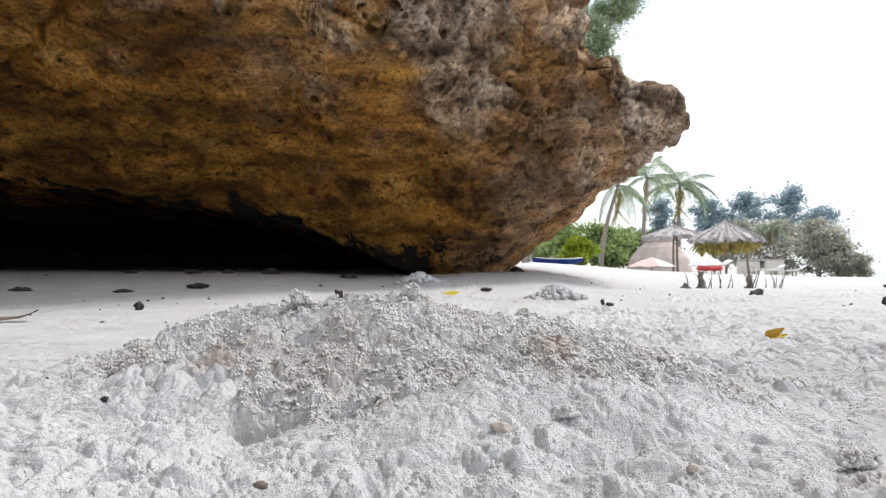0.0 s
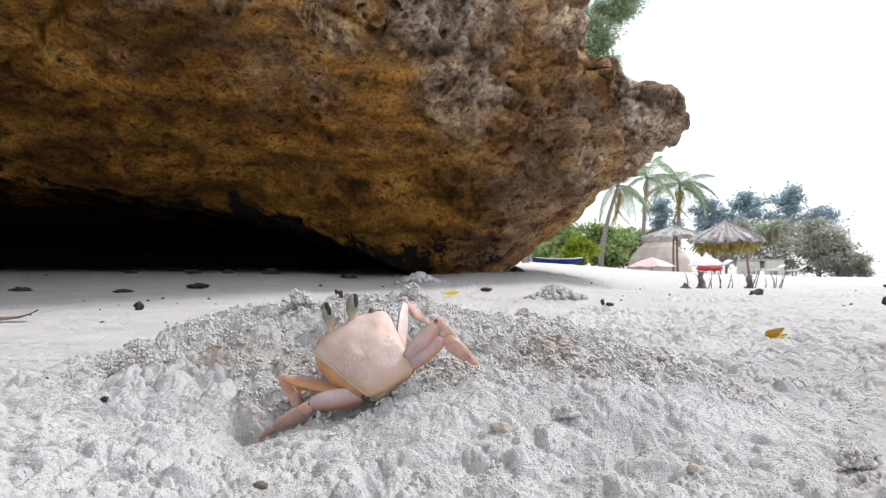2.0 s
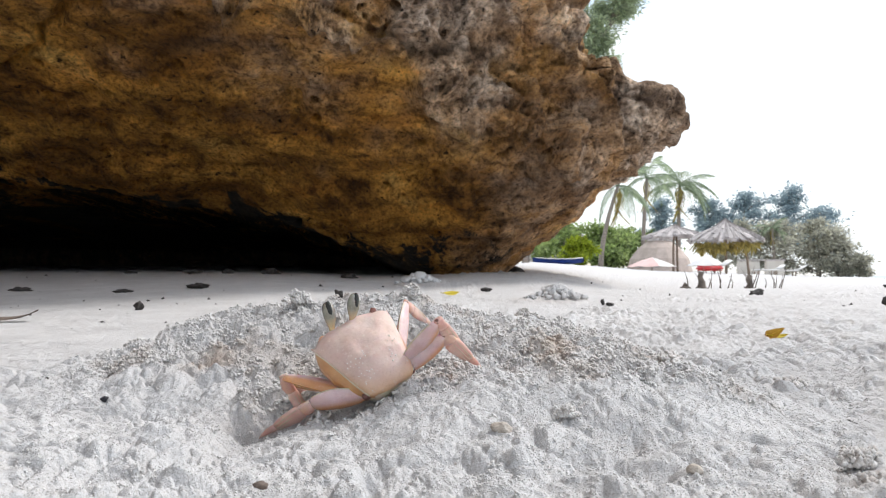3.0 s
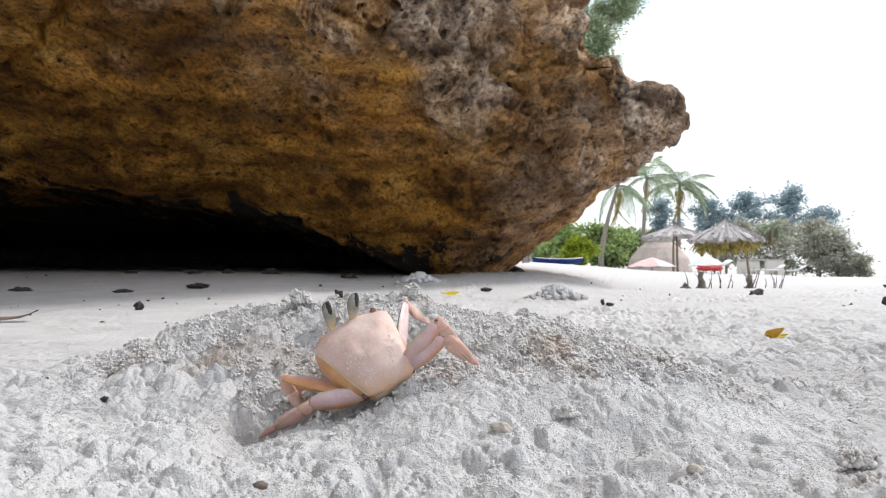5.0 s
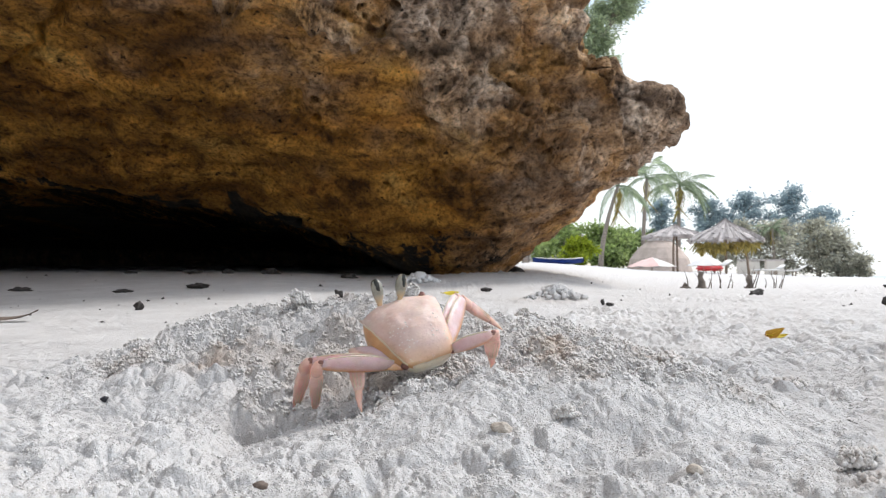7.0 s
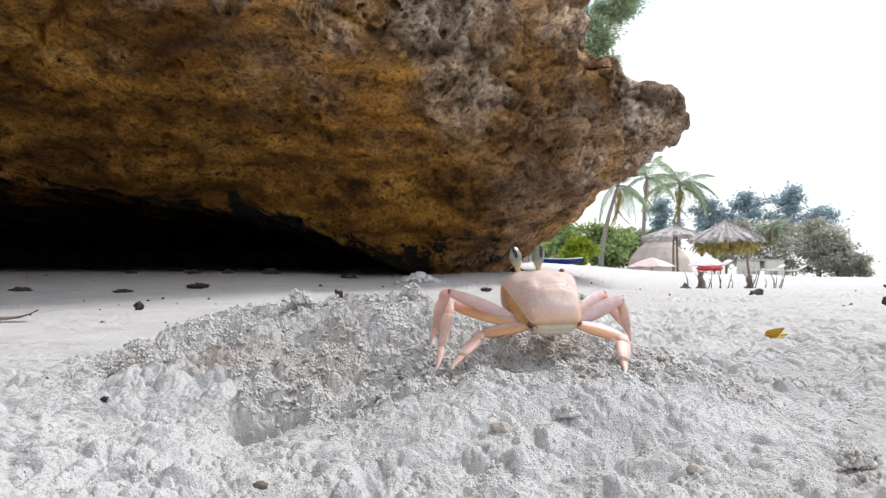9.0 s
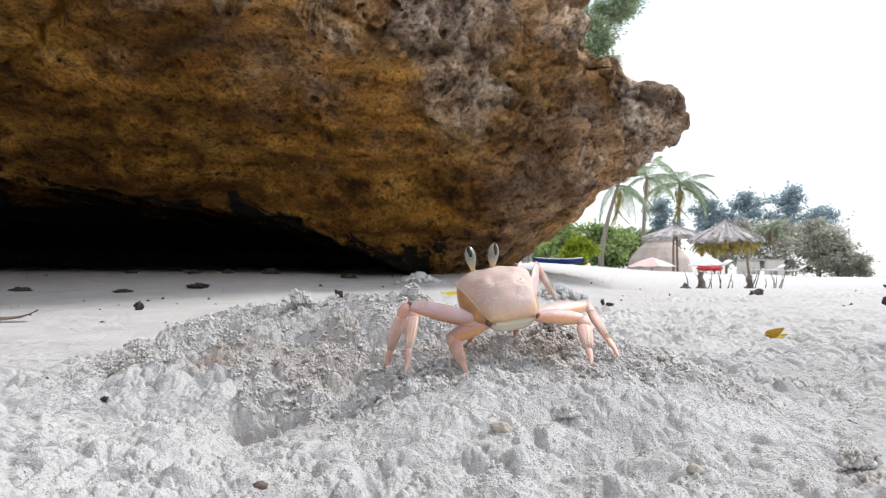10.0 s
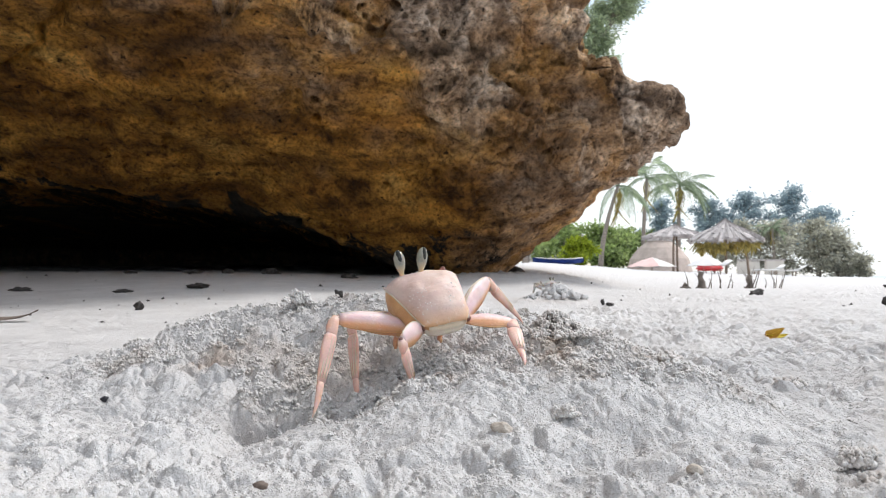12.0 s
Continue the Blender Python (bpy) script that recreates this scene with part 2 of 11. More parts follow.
def tube(bm, pts, radii, sides=8, flat=None, cap=True):
    """Loft along points; radii singly or as (across, along-normal); flat is the direction of the second radius."""
    pts = [Vector(p) for p in pts]
    rings = []
    side = Vector(flat) if flat is not None else None
    for k, p in enumerate(pts):
        d = (pts[min(k + 1, len(pts) - 1)] - pts[max(k - 1, 0)]).normalized()
        ref = side or (Vector((0, 0, 1)) if abs(d.z) < 0.9 else Vector((0, 1, 0)))
        a = d.cross(ref).normalized()
        b = a.cross(d).normalized()
        r = radii[k] if isinstance(radii[k], tuple) else (radii[k], radii[k])
        rings.append([bm.verts.new(p + a * r[0] * math.cos(2 * math.pi * j / sides) + b * r[1] * math.sin(2 * math.pi * j / sides)) for j in range(sides)])
    for r0, r1 in zip(rings, rings[1:]):
        for j in range(sides):
            bm.faces.new((r0[j], r0[(j + 1) % sides], r1[(j + 1) % sides], r1[j]))
    if cap:
        bm.faces.new(rings[0][::-1])
        bm.faces.new(rings[-1])
    return rings


def blob(bm, at, size, seed=0, rough=0.25, sub=2, freq=1.7):
    """A rounded uneven lump."""
    made = bmesh.ops.create_icosphere(bm, subdivisions=sub, radius=1.0)["verts"]
    for v in made:
        k = 1 + rough * noise.noise(v.co * freq + Vector((seed * 7.1, seed * 3.7, seed)))
        v.co = Vector((v.co.x * size[0], v.co.y * size[1], v.co.z * size[2])) * k + Vector(at)


def box(bm, at, size, bevel=0.0):
    made = bmesh.ops.create_cube(bm, size=1.0)["verts"]
    for v in made:
        v.co = Vector((v.co.x * size[0], v.co.y * size[1], v.co.z * size[2])) + Vector(at)
    if bevel:
        es = list({e for v in made for e in v.link_edges})
        bmesh.ops.bevel(bm, geom=es, offset=bevel, segments=2, affect="EDGES")

# ---- the beach: one sheet of sand, with the burrow and its heap ----
CREST_X = (-0.33, -0.30, -0.257, -0.232, -0.166, -0.092, -0.042, -0.012, 0.008, 0.058, 0.107, 0.143, 0.17, 0.21, 0.25)
CREST_Z = (0.0, 0.010, 0.028, 0.041, 0.0567, 0.062, 0.069, 0.067, 0.058, 0.052, 0.046, 0.034, 0.020, 0.006, 0.0)
RIDGE_X = (-0.30, -0.20, -0.14, -0.123, -0.110, -0.084, -0.059, -0.046, -0.021, 0.023, 0.08, 0.14, 0.20, 0.26)
RIDGE_Z = (0.0, 0.002, 0.004, 0.002, -0.006, 0.001, 0.0045, 0.008, 0.0165, 0.027, 0.030, 0.022, 0.008, 0.0)
SLOPE_U = (-0.8, 0.1, 0.1375, 0.262, 0.345, 0.4275, 0.51, 0.626, 0.9)
SLOPE_A = (0.0207, 0.0207, 0.0207, 0.013, 0.010, 0.0052, 0.0022, -0.0019, -0.03)
SEA_Z = -0.9


def beach_base(x, y):
    """Lie of the sand without its crumbs."""
    ys = np.maximum(y, 0.05)
    u = x / np.maximum(ys, 0.3)
    rise = 0.105 * ease(1.3, 4.0, ys) * (1 - ease(0.12, 0.34, u)) - 0.022 * np.exp(-((u + 0.08) / 0.12) ** 2) * ease(1.3, 4.0, ys)
    far = np.clip(ys - 5.0, 0, 60) * np.interp(u, SLOPE_U, SLOPE_A)
    far = np.maximum(far, -1.6) - 0.05 * np.clip(ys - 75, 0, 60)
    z = rise + far
    # the heap
    zr = np.interp(x, RIDGE_X, RIDGE_Z)
    zc = np.interp(x, CREST_X, CREST_Z)
    yr, yc = np.interp(x, (-0.15, -0.05, 0.03), (0.385, 0.39, 0.42)), 0.585
    pit = ease(-0.130, -0.116, x) * (1 - ease(-0.094, -0.076, x))
    trench = ease(-0.15, -0.11, x) * (1 - ease(-0.04, 0.05, x))
    front = zr * ease(0.0, 1.0, (y - 0.27) / (yr - 0.27))
    k = np.clip((y - yr - 0.03) / (yc - yr - 0.03), 0, 1)
    slope = np.where(y < yr + 0.03, zr, zr + (zc - zr) * k ** 0.9)
    back = zc * (1 - ease(yc - 0.01, yc + 0.20, y))
    heap = np.where(y < yr, front, np.where(y < yc, slope, back))
    dip = ease(yr - 0.005, yr + 0.007, y) * (1 - ease(yr + 0.013, yr + 0.033, y))
    heap = heap - 0.004 * trench * dip - 0.13 * pit * dip
    # heaps of other burrows
    for hx, hy, r, h in ((0.335, 1.95, 0.060, 0.014), (0.275, 1.93, 0.05, 0.010), (-0.095, 2.75, 0.07, 0.018), (0.22, 1.9, 0.04, 0.006)):
        heap = heap + h * np.exp(-(((x - hx) / r) ** 2 + ((y - hy) / (r * 0.8)) ** 2))
    return z + heap


def heap_mask(x, y):
    e = fbm(np.stack([x * 14, y * 14, 0 * x], -1), 3, 5) * 0.018
    m = ease(-0.31, -0.25, x + e) * (1 - ease(0.16, 0.21, x + e)) * ease(0.375, 0.395, y + 0.4 * e - 0.10 * (1 - ease(-0.20, -0.12, x + 2 * e))) * (1 - ease(0.62, 0.70, y + e))
    right = np.clip((x - 0.01) / 0.05, 0, 1) * (1 - ease(0.43, 0.47, y + e)) * (1 - ease(0.055, 0.095, x + e))
    return m * (1 - right)


def small_heaps(x, y):
    m = 0
    for hx, hy, r in ((0.335, 1.95, 0.10), (0.27, 1.93, 0.10), (-0.095, 2.75, 0.10)):
        m = m + np.exp(-(((x - hx) / r) ** 2 + ((y - hy) / r) ** 2) * 1.5)
    return np.clip(m, 0, 1)


def puffs(x, y, size, seed=0, reach=0.72, power=0.5):
    """Close-packed rounded tufts of about the given size, 0 in the creases and 1 on top."""
    px, py = x / size, y / size
    ix, iy = np.floor(px).astype(np.int64), np.floor(py).astype(np.int64)
    zero = np.zeros_like(ix)
    top = np.zeros_like(px)
    for dx in (-1, 0, 1):
        for dy in (-1, 0, 1):
            a, b = ix + dx, iy + dy
            qx, qy = a + hashed(a, b, zero, seed), b + hashed(a, b, zero, seed + 1)
            r2 = (reach * (0.55 + 0.6 * hashed(a, b, zero, seed + 2))) ** 2
            top = np.maximum(top, np.maximum(0, 1 - ((qx - px) ** 2 + (qy - py) ** 2) / r2) ** power * (0.45 + 0.55 * hashed(a, b, zero, seed + 4)))
    return top


def beach(x, y):
    z = beach_base(x, y)
    d = np.abs(y)
    P = np.stack([x, y, np.zeros_like(x)], -1)
    near = 1 - ease(0.9, 2.4, d)
    heap = heap_mask(x, y)
    other = small_heaps(x, y)
    calm = ease(0.0, 0.35, -x - 0.12 + 0.05 * fbm(P * 3, 2, 31)) * ease(0.52, 0.75, y)
    rough = (1 - heap) * (1 - 0.9 * calm)
    wx = x + 0.005 * value_noise(P * 60, 40) + 0.0010 * value_noise(P * 260, 42)
    wy = y + 0.005 * value_noise(P * 60, 41) + 0.0010 * value_noise(P * 260, 43)
    patch = ease(-0.45, 0.55, fbm(P * 13, 3, 12))
    patch = np.maximum(patch, 0.85 * (1 - ease(0.31, 0.40, y)) * (y > 0.1))
    fluff = ease(-0.5, 0.4, fbm(P * 34, 2, 16))
    n16, n8, n4 = 1 - ease(1.4, 2.4, d), 1 - ease(0.8, 1.5, d), 1 - ease(0.5, 0.85, d)
    brow = ease(-0.16, -0.02, x) * (1 - ease(0.15, 0.24, x)) * ease(0.30, 0.36, y) * (1 - ease(0.55, 0.65, y))
    nodules = ((0.0075 * puffs(wx, wy, 0.030, 3, 0.85, 0.9) * patch + 0.0066 * n16 * puffs(wx + 0.002 * value_noise(P * 140, 44), wy + 0.002 * value_noise(P * 140, 45), 0.0150, 7, 0.85, 0.8) * (0.2 + 0.95 * patch)) * (1 - 0.72 * brow)
               + 0.0042 * n8 * puffs(wx, wy, 0.0072, 11, 0.75, 0.55) * (0.3 + 0.85 * fluff) * (1 - 0.35 * brow) + 0.0011 * n4 * puffs(wx, wy, 0.0031, 15) + 0.001 * brow)
    crumb = (0.0085 * puffs(wx, wy, 0.026, 51) + 0.0066 * puffs(wx, wy, 0.0125, 55) * (0.45 + 0.7 * fluff)
             + 0.0043 * puffs(wx, wy, 0.0060, 59) + 0.0018 * n4 * puffs(wx, wy, 0.0030, 63) - 0.011)
    z = z + near * (rough * (nodules - 0.0060) + heap * crumb + calm * (1 - heap) * 0.10 * nodules)
    z = z + 0.005 * fbm(P * 16, 4, 21) * near * (1 - 0.5 * calm)
    mid = ease(0.7, 1.6, d) * (1 - ease(12, 30, d))
    lumps = 0.10 * clods(x, y, 0.06, 71, 0.25, 0.65, 0.6, True) + 0.55 * clods(x, y, 0.021, 75, 0.3, 0.68, 0.6, True) + 0.5 * clods(x, y, 0.04, 79, 0.2, 0.6, 0.25, True) + 0.5 * clods(wx, wy, 0.0125, 83, 0.3, 0.68, 0.85)
    z = z + mid * (1 - 0.92 * calm * (y < 5)) * lumps * (0.45 + 0.75 * ease(-0.1, 0.4, fbm(P * 2.2, 3, 77)))
    z = z + mid * other * 0.5 * clods(x, y, 0.026, 81, 0.3, 0.68, 0.8, True)
    z = z + 0.05 * fbm(P * 0.35, 4, 91) * ease(8, 20, d) * (1 - ease(60, 90, d))
    return z


def sand_height(x, y):
    return float(beach(np.array([x]), np.array([y]))[0])


def rows_of_depth():
    ys = list(-np.geomspace(60, 0.3, 18)) + list(np.linspace(-0.2, 0.18, 12)) + list(np.arange(0.2, 0.36, 0.001)) + list(np.arange(0.36, 0.63, 0.00072))
    step = 0.0008
    while ys[-1] < 4000:
        step = min(step * (1.009 if ys[-1] < 2.5 else 1.03), ys[-1] * 0.045)
        ys.append(ys[-1] + step)
    return np.array(ys)


def damp(x, y):
    """Share of tan, freshly dug sand."""
    tan = ease(0.05, 0.55, fbm(np.stack([x * 26, y * 26, 0 * x], -1), 3, 101))
    m = heap_mask(x, y) * (0.09 + 0.30 * tan) + 0.25 * small_heaps(x, y)
    for px, py, r in ((-0.172, 0.49, 0.022), (-0.122, 0.42, 0.020), (0.125, 0.56, 0.030), (0.140, 0.47, 0.024), (0.065, 0.50, 0.045), (-0.10, 0.40, 0.03), (0.178, 0.272, 0.012)):
        m = m + (0.12 + 0.45 * tan) * np.exp(-((x - px) ** 2 + (y - py) ** 2) / r ** 2)
    return np.clip(m, 0, 0.9)


def build_ground():
    v = rows_of_depth()
    s = np.where(v > 0.25, v, 0.25 + np.abs(v - 0.25) * 0.8)
    side = np.geomspace(0.80, 12, 16)
    u = np.concatenate([-side[::-1], np.concatenate([np.linspace(-0.76, -0.56, 60)[:-1], np.linspace(-0.56, 0.45, 640)[:-1], np.linspace(0.45, 0.76, 110)]), side])
    over = np.maximum(0, np.abs(u) - 0.76)[None, :]
    X = s[:, None] * np.clip(u, -0.76, 0.76)[None, :] + np.sign(u)[None, :] * over * np.maximum(s, 25)[:, None]
    Y = np.repeat(v[:, None], len(u), 1)
    Z = beach(X, Y)
    me = grid_mesh("ground", np.stack([X, Y, Z], -1)[:, ::-1])
    set_attribute(me, "dug", damp(X, Y)[:, ::-1])
    g = part("ground", me, SAND)
    return tagged(g, "white coral sand beach with crumbly dug-out heap", "beach", kind="structure")


ground = build_ground()


GRAIN_V = np.array([(1, 0, 0), (-1, 0, 0), (0, 1, 0), (0, -1, 0), (0, 0, 1), (0, 0, -1)]) * 1.15
GRAIN_F = np.array([(0, 2, 4), (2, 1, 4), (1, 3, 4), (3, 0, 4), (2, 0, 5), (1, 2, 5), (3, 1, 5), (0, 3, 5)])


def grain_mesh(name, C, r, rng):
    """Uneven rounded grains of radius r at the points C."""
    V = GRAIN_V[None] * (0.55 + 0.75 * rng.random((len(C), 6, 1))) * r[:, None, None] + C[:, None]
    F = (GRAIN_F[None] + 6 * np.arange(len(C))[:, None, None]).reshape(-1, 3)
    me = bpy.data.meshes.new(name)
    me.vertices.add(V.size // 3)
    me.vertices.foreach_set("co", V.reshape(-1).astype(np.float32))
    me.loops.add(F.size)
    me.loops.foreach_set("vertex_index", F.reshape(-1).astype(np.int32))
    me.polygons.add(len(F))
    me.polygons.foreach_set("loop_start", np.arange(0, F.size, 3, dtype=np.int32))
    me.polygons.foreach_set("loop_total", np.full(len(F), 3, np.int32))
    me.update(calc_edges=True)
    return me


def clump(rng, C, R, n):
    """Centres and radii of n grains stuck together round each point of C."""
    d = rng.normal(size=(len(C), n, 3))
    d /= np.linalg.norm(d, axis=-1, keepdims=True)
    d[..., 2] = np.abs(d[..., 2]) * 1.1 - 0.25
    out = R[:, None, None] * d * (0.35 + 0.6 * rng.random((len(C), n, 1)))
    r = R[:, None] * (0.22 + 0.24 * rng.random((len(C), n)))
    return (C[:, None] + out).reshape(-1, 3), r.reshape(-1)


def build_crumbs():
    """Crumbs of sand on and round the heap: clumps of grains, and single grains between them."""
    rng = np.random.default_rng(5)
    n = 150000
    y = 0.25 + 0.60 * rng.random(n) ** 1.1
    x = (rng.random(n) * 2 - 1) * 0.62 * y
    P = np.stack([x, y, 0 * x], -1)
    heap = heap_mask(x, y)
    calm = ease(0.0, 0.35, -x - 0.12) * ease(0.50, 0.70, y)
    patch = ease(0.05, 0.45, fbm(P * 16, 3, 12)) * (1 - calm)
    lone = (0.30 + 0.55 * patch) * (1 - 0.93 * calm) * (1 - ease(0.62, 0.85, y))
    on = rng.random(n) < np.maximum(0.40 * heap * ease(-0.7, 0.2, fbm(P * 45, 2, 14)), 0.02 * lone)
    x1, y1, h1 = x[on][:8000], y[on][:8000], heap[on][:8000]
    R = (0.0014 + 0.0024 * rng.random(len(x1)) ** 2.2) * (0.55 + 0.45 * h1)
    C, r = clump(rng, np.stack([x1, y1, beach(x1, y1) + 0.25 * R], -1), R, 11)
    single = (rng.random(n) < np.maximum(heap, lone)) & ~on
    x2, y2 = x[single][:62000], y[single][:62000]
    r2 = 0.00032 + (0.0003 + 0.0004 * heap[single][:62000]) * rng.random(len(x2)) ** 2.5
    C = np.concatenate([C, np.stack([x2, y2, beach(x2, y2) + 0.3 * r2], -1)])
    me = grain_mesh("sand_crumbs", C, np.concatenate([r, r2]), rng)
    set_attribute(me, "dug", np.repeat(damp(C[:, 0], C[:, 1]), 6))
    return tagged(part("sand_crumbs", me, LIT_SAND), "loose crumbs of pale coral sand", "sand", kind="stuff")


build_crumbs()

# ---- the sea beyond the beach ----
WATER, _nt, _b = material("sea_water", 0.12, 0, 0.5)
_nt.links.new(ramp_node(_nt, noise_node(_nt, 0.05, 4), [(0.35, (0.02, 0.12, 0.17)), (0.65, (0.04, 0.20, 0.25))]), _b.inputs["Base Color"])
bump(_nt, _b, noise_node(_nt, 0.9, 5, stretch=(0.4, 1, 1)), 0.5, 0.12)


def build_sea():
    xs = np.linspace(-4500, 4500, 40)
    ys = np.concatenate([np.linspace(-400, 200, 20), np.geomspace(230, 4800, 20)])
    X, Y = np.meshgrid(xs, ys, indexing="ij")
    me = grid_mesh("water", np.stack([X, Y, np.full_like(X, SEA_Z)], -1))
    return tagged(part("water", me, WATER), "calm blue-green sea", "sea", kind="structure")


build_sea()

# ---- the overhanging rock ----
def rock_front(x, z):
    """How far off the rock's face stands at x and height z."""
    # brow: where the underside turns into the outer face
    zb = np.interp(x, (-7, -3.2, -1.6, -0.55, -0.2, 0.1, 0.5, 0.9, 1.3), (1.7, 1.6, 1.40, 1.10, 1.01, 0.82, 0.66, 0.62, 0.60))
    # left of x = -1.6 the unseen face wraps forward, added to shade the sand
    yb = np.interp(x, (-7, -3.2, -1.6, -0.55, -0.2, 0.1, 0.5, 0.9, 1.3), (-0.8, 0.7, 2.0, 2.5, 2.75, 2.85, 3.0, 3.15, 3.3))
    # foot: the lip above the hollow, or the sand
    zl = np.interp(x, (-7, -2.7, -2.0, -1.25, -0.7, -0.35, 0.0, 1.3), (0.64, 0.63, 0.56, 0.42, 0.30, 0.15, 0.02, 0.0))
    yl = np.interp(x, (-7, -2.7, -1.25, -0.35, 0.3, 1.3), (4.3, 4.2, 4.05, 3.95, 3.9, 4.0))
    k = np.clip((z - zl) / (zb - zl), 0, 1)
    under = yl + (yb - yl) * k ** 0.85
    # unseen upper rock leans out over the sand, added to block skylight
    lean = np.interp(x, (-3.0, -1.0, -0.1), (-1.7, -0.95, 0.10))
    face = yb + lean * (z - zb) + 0.05 * np.maximum(0, z - zb - 0.9) ** 2 * ease(-0.6, 0.0, x)
    face = face - 0.65 * np.interp(x, (-1.5, 0.2, 0.5), (1, 1, 0)) * np.maximum(0, z - 1.4)
    recess = 0.17 * ease(0.0, 0.02, z - zb) * (1 - ease(0.08, 0.30, z - zb)) * ease(-1.1, -0.8, x) * (1 - ease(-0.26, -0.10, x))
    y = np.where(z < zb, under, face + recess)
    hollow = 1 - ease(-0.05, 0.015, z - zl)
    return y + hollow * 8.5 * np.clip((zl - 0.06) / 0.12, 0, 1)


def rock_end(z):
    """How far the rock reaches along the beach at height z."""
    return np.interp(z, (-0.2, 0.10, 0.16, 0.33, 0.43, 0.60, 0.65, 0.78, 0.84, 0.90, 0.95, 0.99, 1.02, 1.05, 1.08, 1.14, 1.46, 2.2, 2.6),
                     (0.36, 0.40, 0.44, 0.60, 0.80, 0.95, 1.00, 1.17, 1.30, 1.37, 1.36, 1.26, 1.11, 0.96, 0.87, 0.80, 0.67, 0.46, 0.4))


def build_rock():
    zs = np.concatenate([np.linspace(-0.25, 1.55, 370), np.linspace(1.57, 4.6, 60)])
    nf, nc, nb = 760, 170, 30
    cut = 0.42
    rows = []
    for z in zs:
        xe = rock_end(np.array([z]))[0]
        xf = np.concatenate([np.linspace(-16, -3.2, 60)[:-1], np.linspace(-3.2, xe - cut, nf - 59)])
        zz = np.full_like(xf, z)
        yf = rock_front(xf, zz)
        a = np.linspace(0, math.pi / 2, nc + 1)[1:]
        depth = 0.95
        xc = xe - cut + cut * np.sin(a)
        yc = rock_front(np.minimum(xc, 0.9), np.full_like(xc, z)) + depth * (1 - np.cos(a))
        yb = np.linspace(yc[-1], 14, nb + 1)[1:]
        rows.append(np.stack([np.concatenate([xf, xc, np.full(nb, xc[-1])]), np.concatenate([yf, yc, yb]), np.full(nf + nc + nb, z)], -1))
    P = np.stack(rows)
    du, dv = np.gradient(P, axis=1), np.gradient(P, axis=0)
    N = np.cross(du, dv)
    N /= np.linalg.norm(N, axis=-1, keepdims=True) + 1e-9
    x, y, z = P[..., 0], P[..., 1], P[..., 2]
    zb = np.interp(x, (-7, -3.2, -1.6, -0.55, -0.2, 0.1, 0.5, 0.9, 1.3), (1.7, 1.6, 1.40, 1.10, 1.01, 0.82, 0.66, 0.62, 0.60))
    worn = ease(-0.12, 0.10, z - zb + 0.16 * fbm(P * 3.5, 4, 7))
    big = 0.13 * fbm(P * 1.6, 4, 3)
    strata = 0.02 * fbm(P * np.array([1.2, 1.2, 9.0]), 4, 23) * (1 - worn)
    knob = 0.20 * (0.5 - cells(P * 4.6 + 0.3 * fbm(P * 5, 2, 9)[..., None], 11)) + 0.11 * (0.5 - cells(P * 10, 15))
    pits = -0.055 * ease(0.42, 0.12, cells(P * 13, 19)) - 0.026 * ease(0.42, 0.1, cells(P * 28, 27))
    some = ease(-0.05, 0.35, fbm(P * 3.4, 3, 37))
    holes = -0.06 * ease(0.20, 0.09, cells(P * np.array([6.0, 6.0, 8.0]), 29)) * (1 - worn)
    d = big * (0.40 + 0.60 * worn) + strata + knob * (0.12 + 0.80 * worn * (1 - 0.65 * ease(0.75, 1.05, x))) + pits * (0.45 * some + 1.1 * worn) + holes + 0.014 * fbm(P * 12, 4, 41) + 0.045 * worn * fbm(P * 9, 4, 43)
    d = d * (1 - 0.65 * ease(0.70, 0.90, x) * ease(0.88, 1.0, z))
    line = 1.06 + 0.27 * (x + 1.55) + 0.035 * fbm(P * 7, 3, 67)
    d = d - 0.06 * np.exp(-((z - line) / 0.011) ** 2) * ease(-2.6, -2.0, x) * (1 - ease(-1.30, -1.15, x))
    P = P + N * d[..., None]
    me = grid_mesh("overhanging_rock", P)
    tone = ease(-0.45, 0.45, z - zb + 0.26 * fbm(P * 3.5, 4, 7))
    set_attribute(me, "weathered", np.maximum(tone * (0.30 + 0.70 * ease(-0.35, 0.25, fbm(P * 2.4, 4, 61))), 0.34 * ease(0.0, 0.6, x + 0.35 * fbm(P * 2, 3, 63)) + 0.6 * ease(0.62, 0.95, x + 0.15 * fbm(P * 4, 3, 65)) * ease(0.5, 0.75, z)))
    # algae blotches along the rock's foot
    wet_shade = (1 - ease(0.12, 0.48, z + 0.12 * fbm(P * 4, 4, 51))) * ease(-1.4, -0.8, x) * (1 - ease(-0.05, 0.45, x + 0.25 * fbm(P * 3, 3, 53)))
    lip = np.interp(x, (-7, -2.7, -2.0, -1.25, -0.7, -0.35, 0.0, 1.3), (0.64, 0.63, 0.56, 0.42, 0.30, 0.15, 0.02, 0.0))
    # algae along the lip, and painted shade filling the hollow below it
    wet_shade = np.maximum(wet_shade, (1 - ease(-0.02, 0.12, z - lip + 0.10 * fbm(P * 6, 4, 57))) * (1 - ease(-0.2, 0.3, x)))
    set_attribute(me, "algae_shade", wet_shade)
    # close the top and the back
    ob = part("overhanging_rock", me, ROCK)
    tagged(ob, "undercut ochre and grey coral rock over sand", "rock", kind="structure")
    bm = bmesh.new()
    top = P[-1]
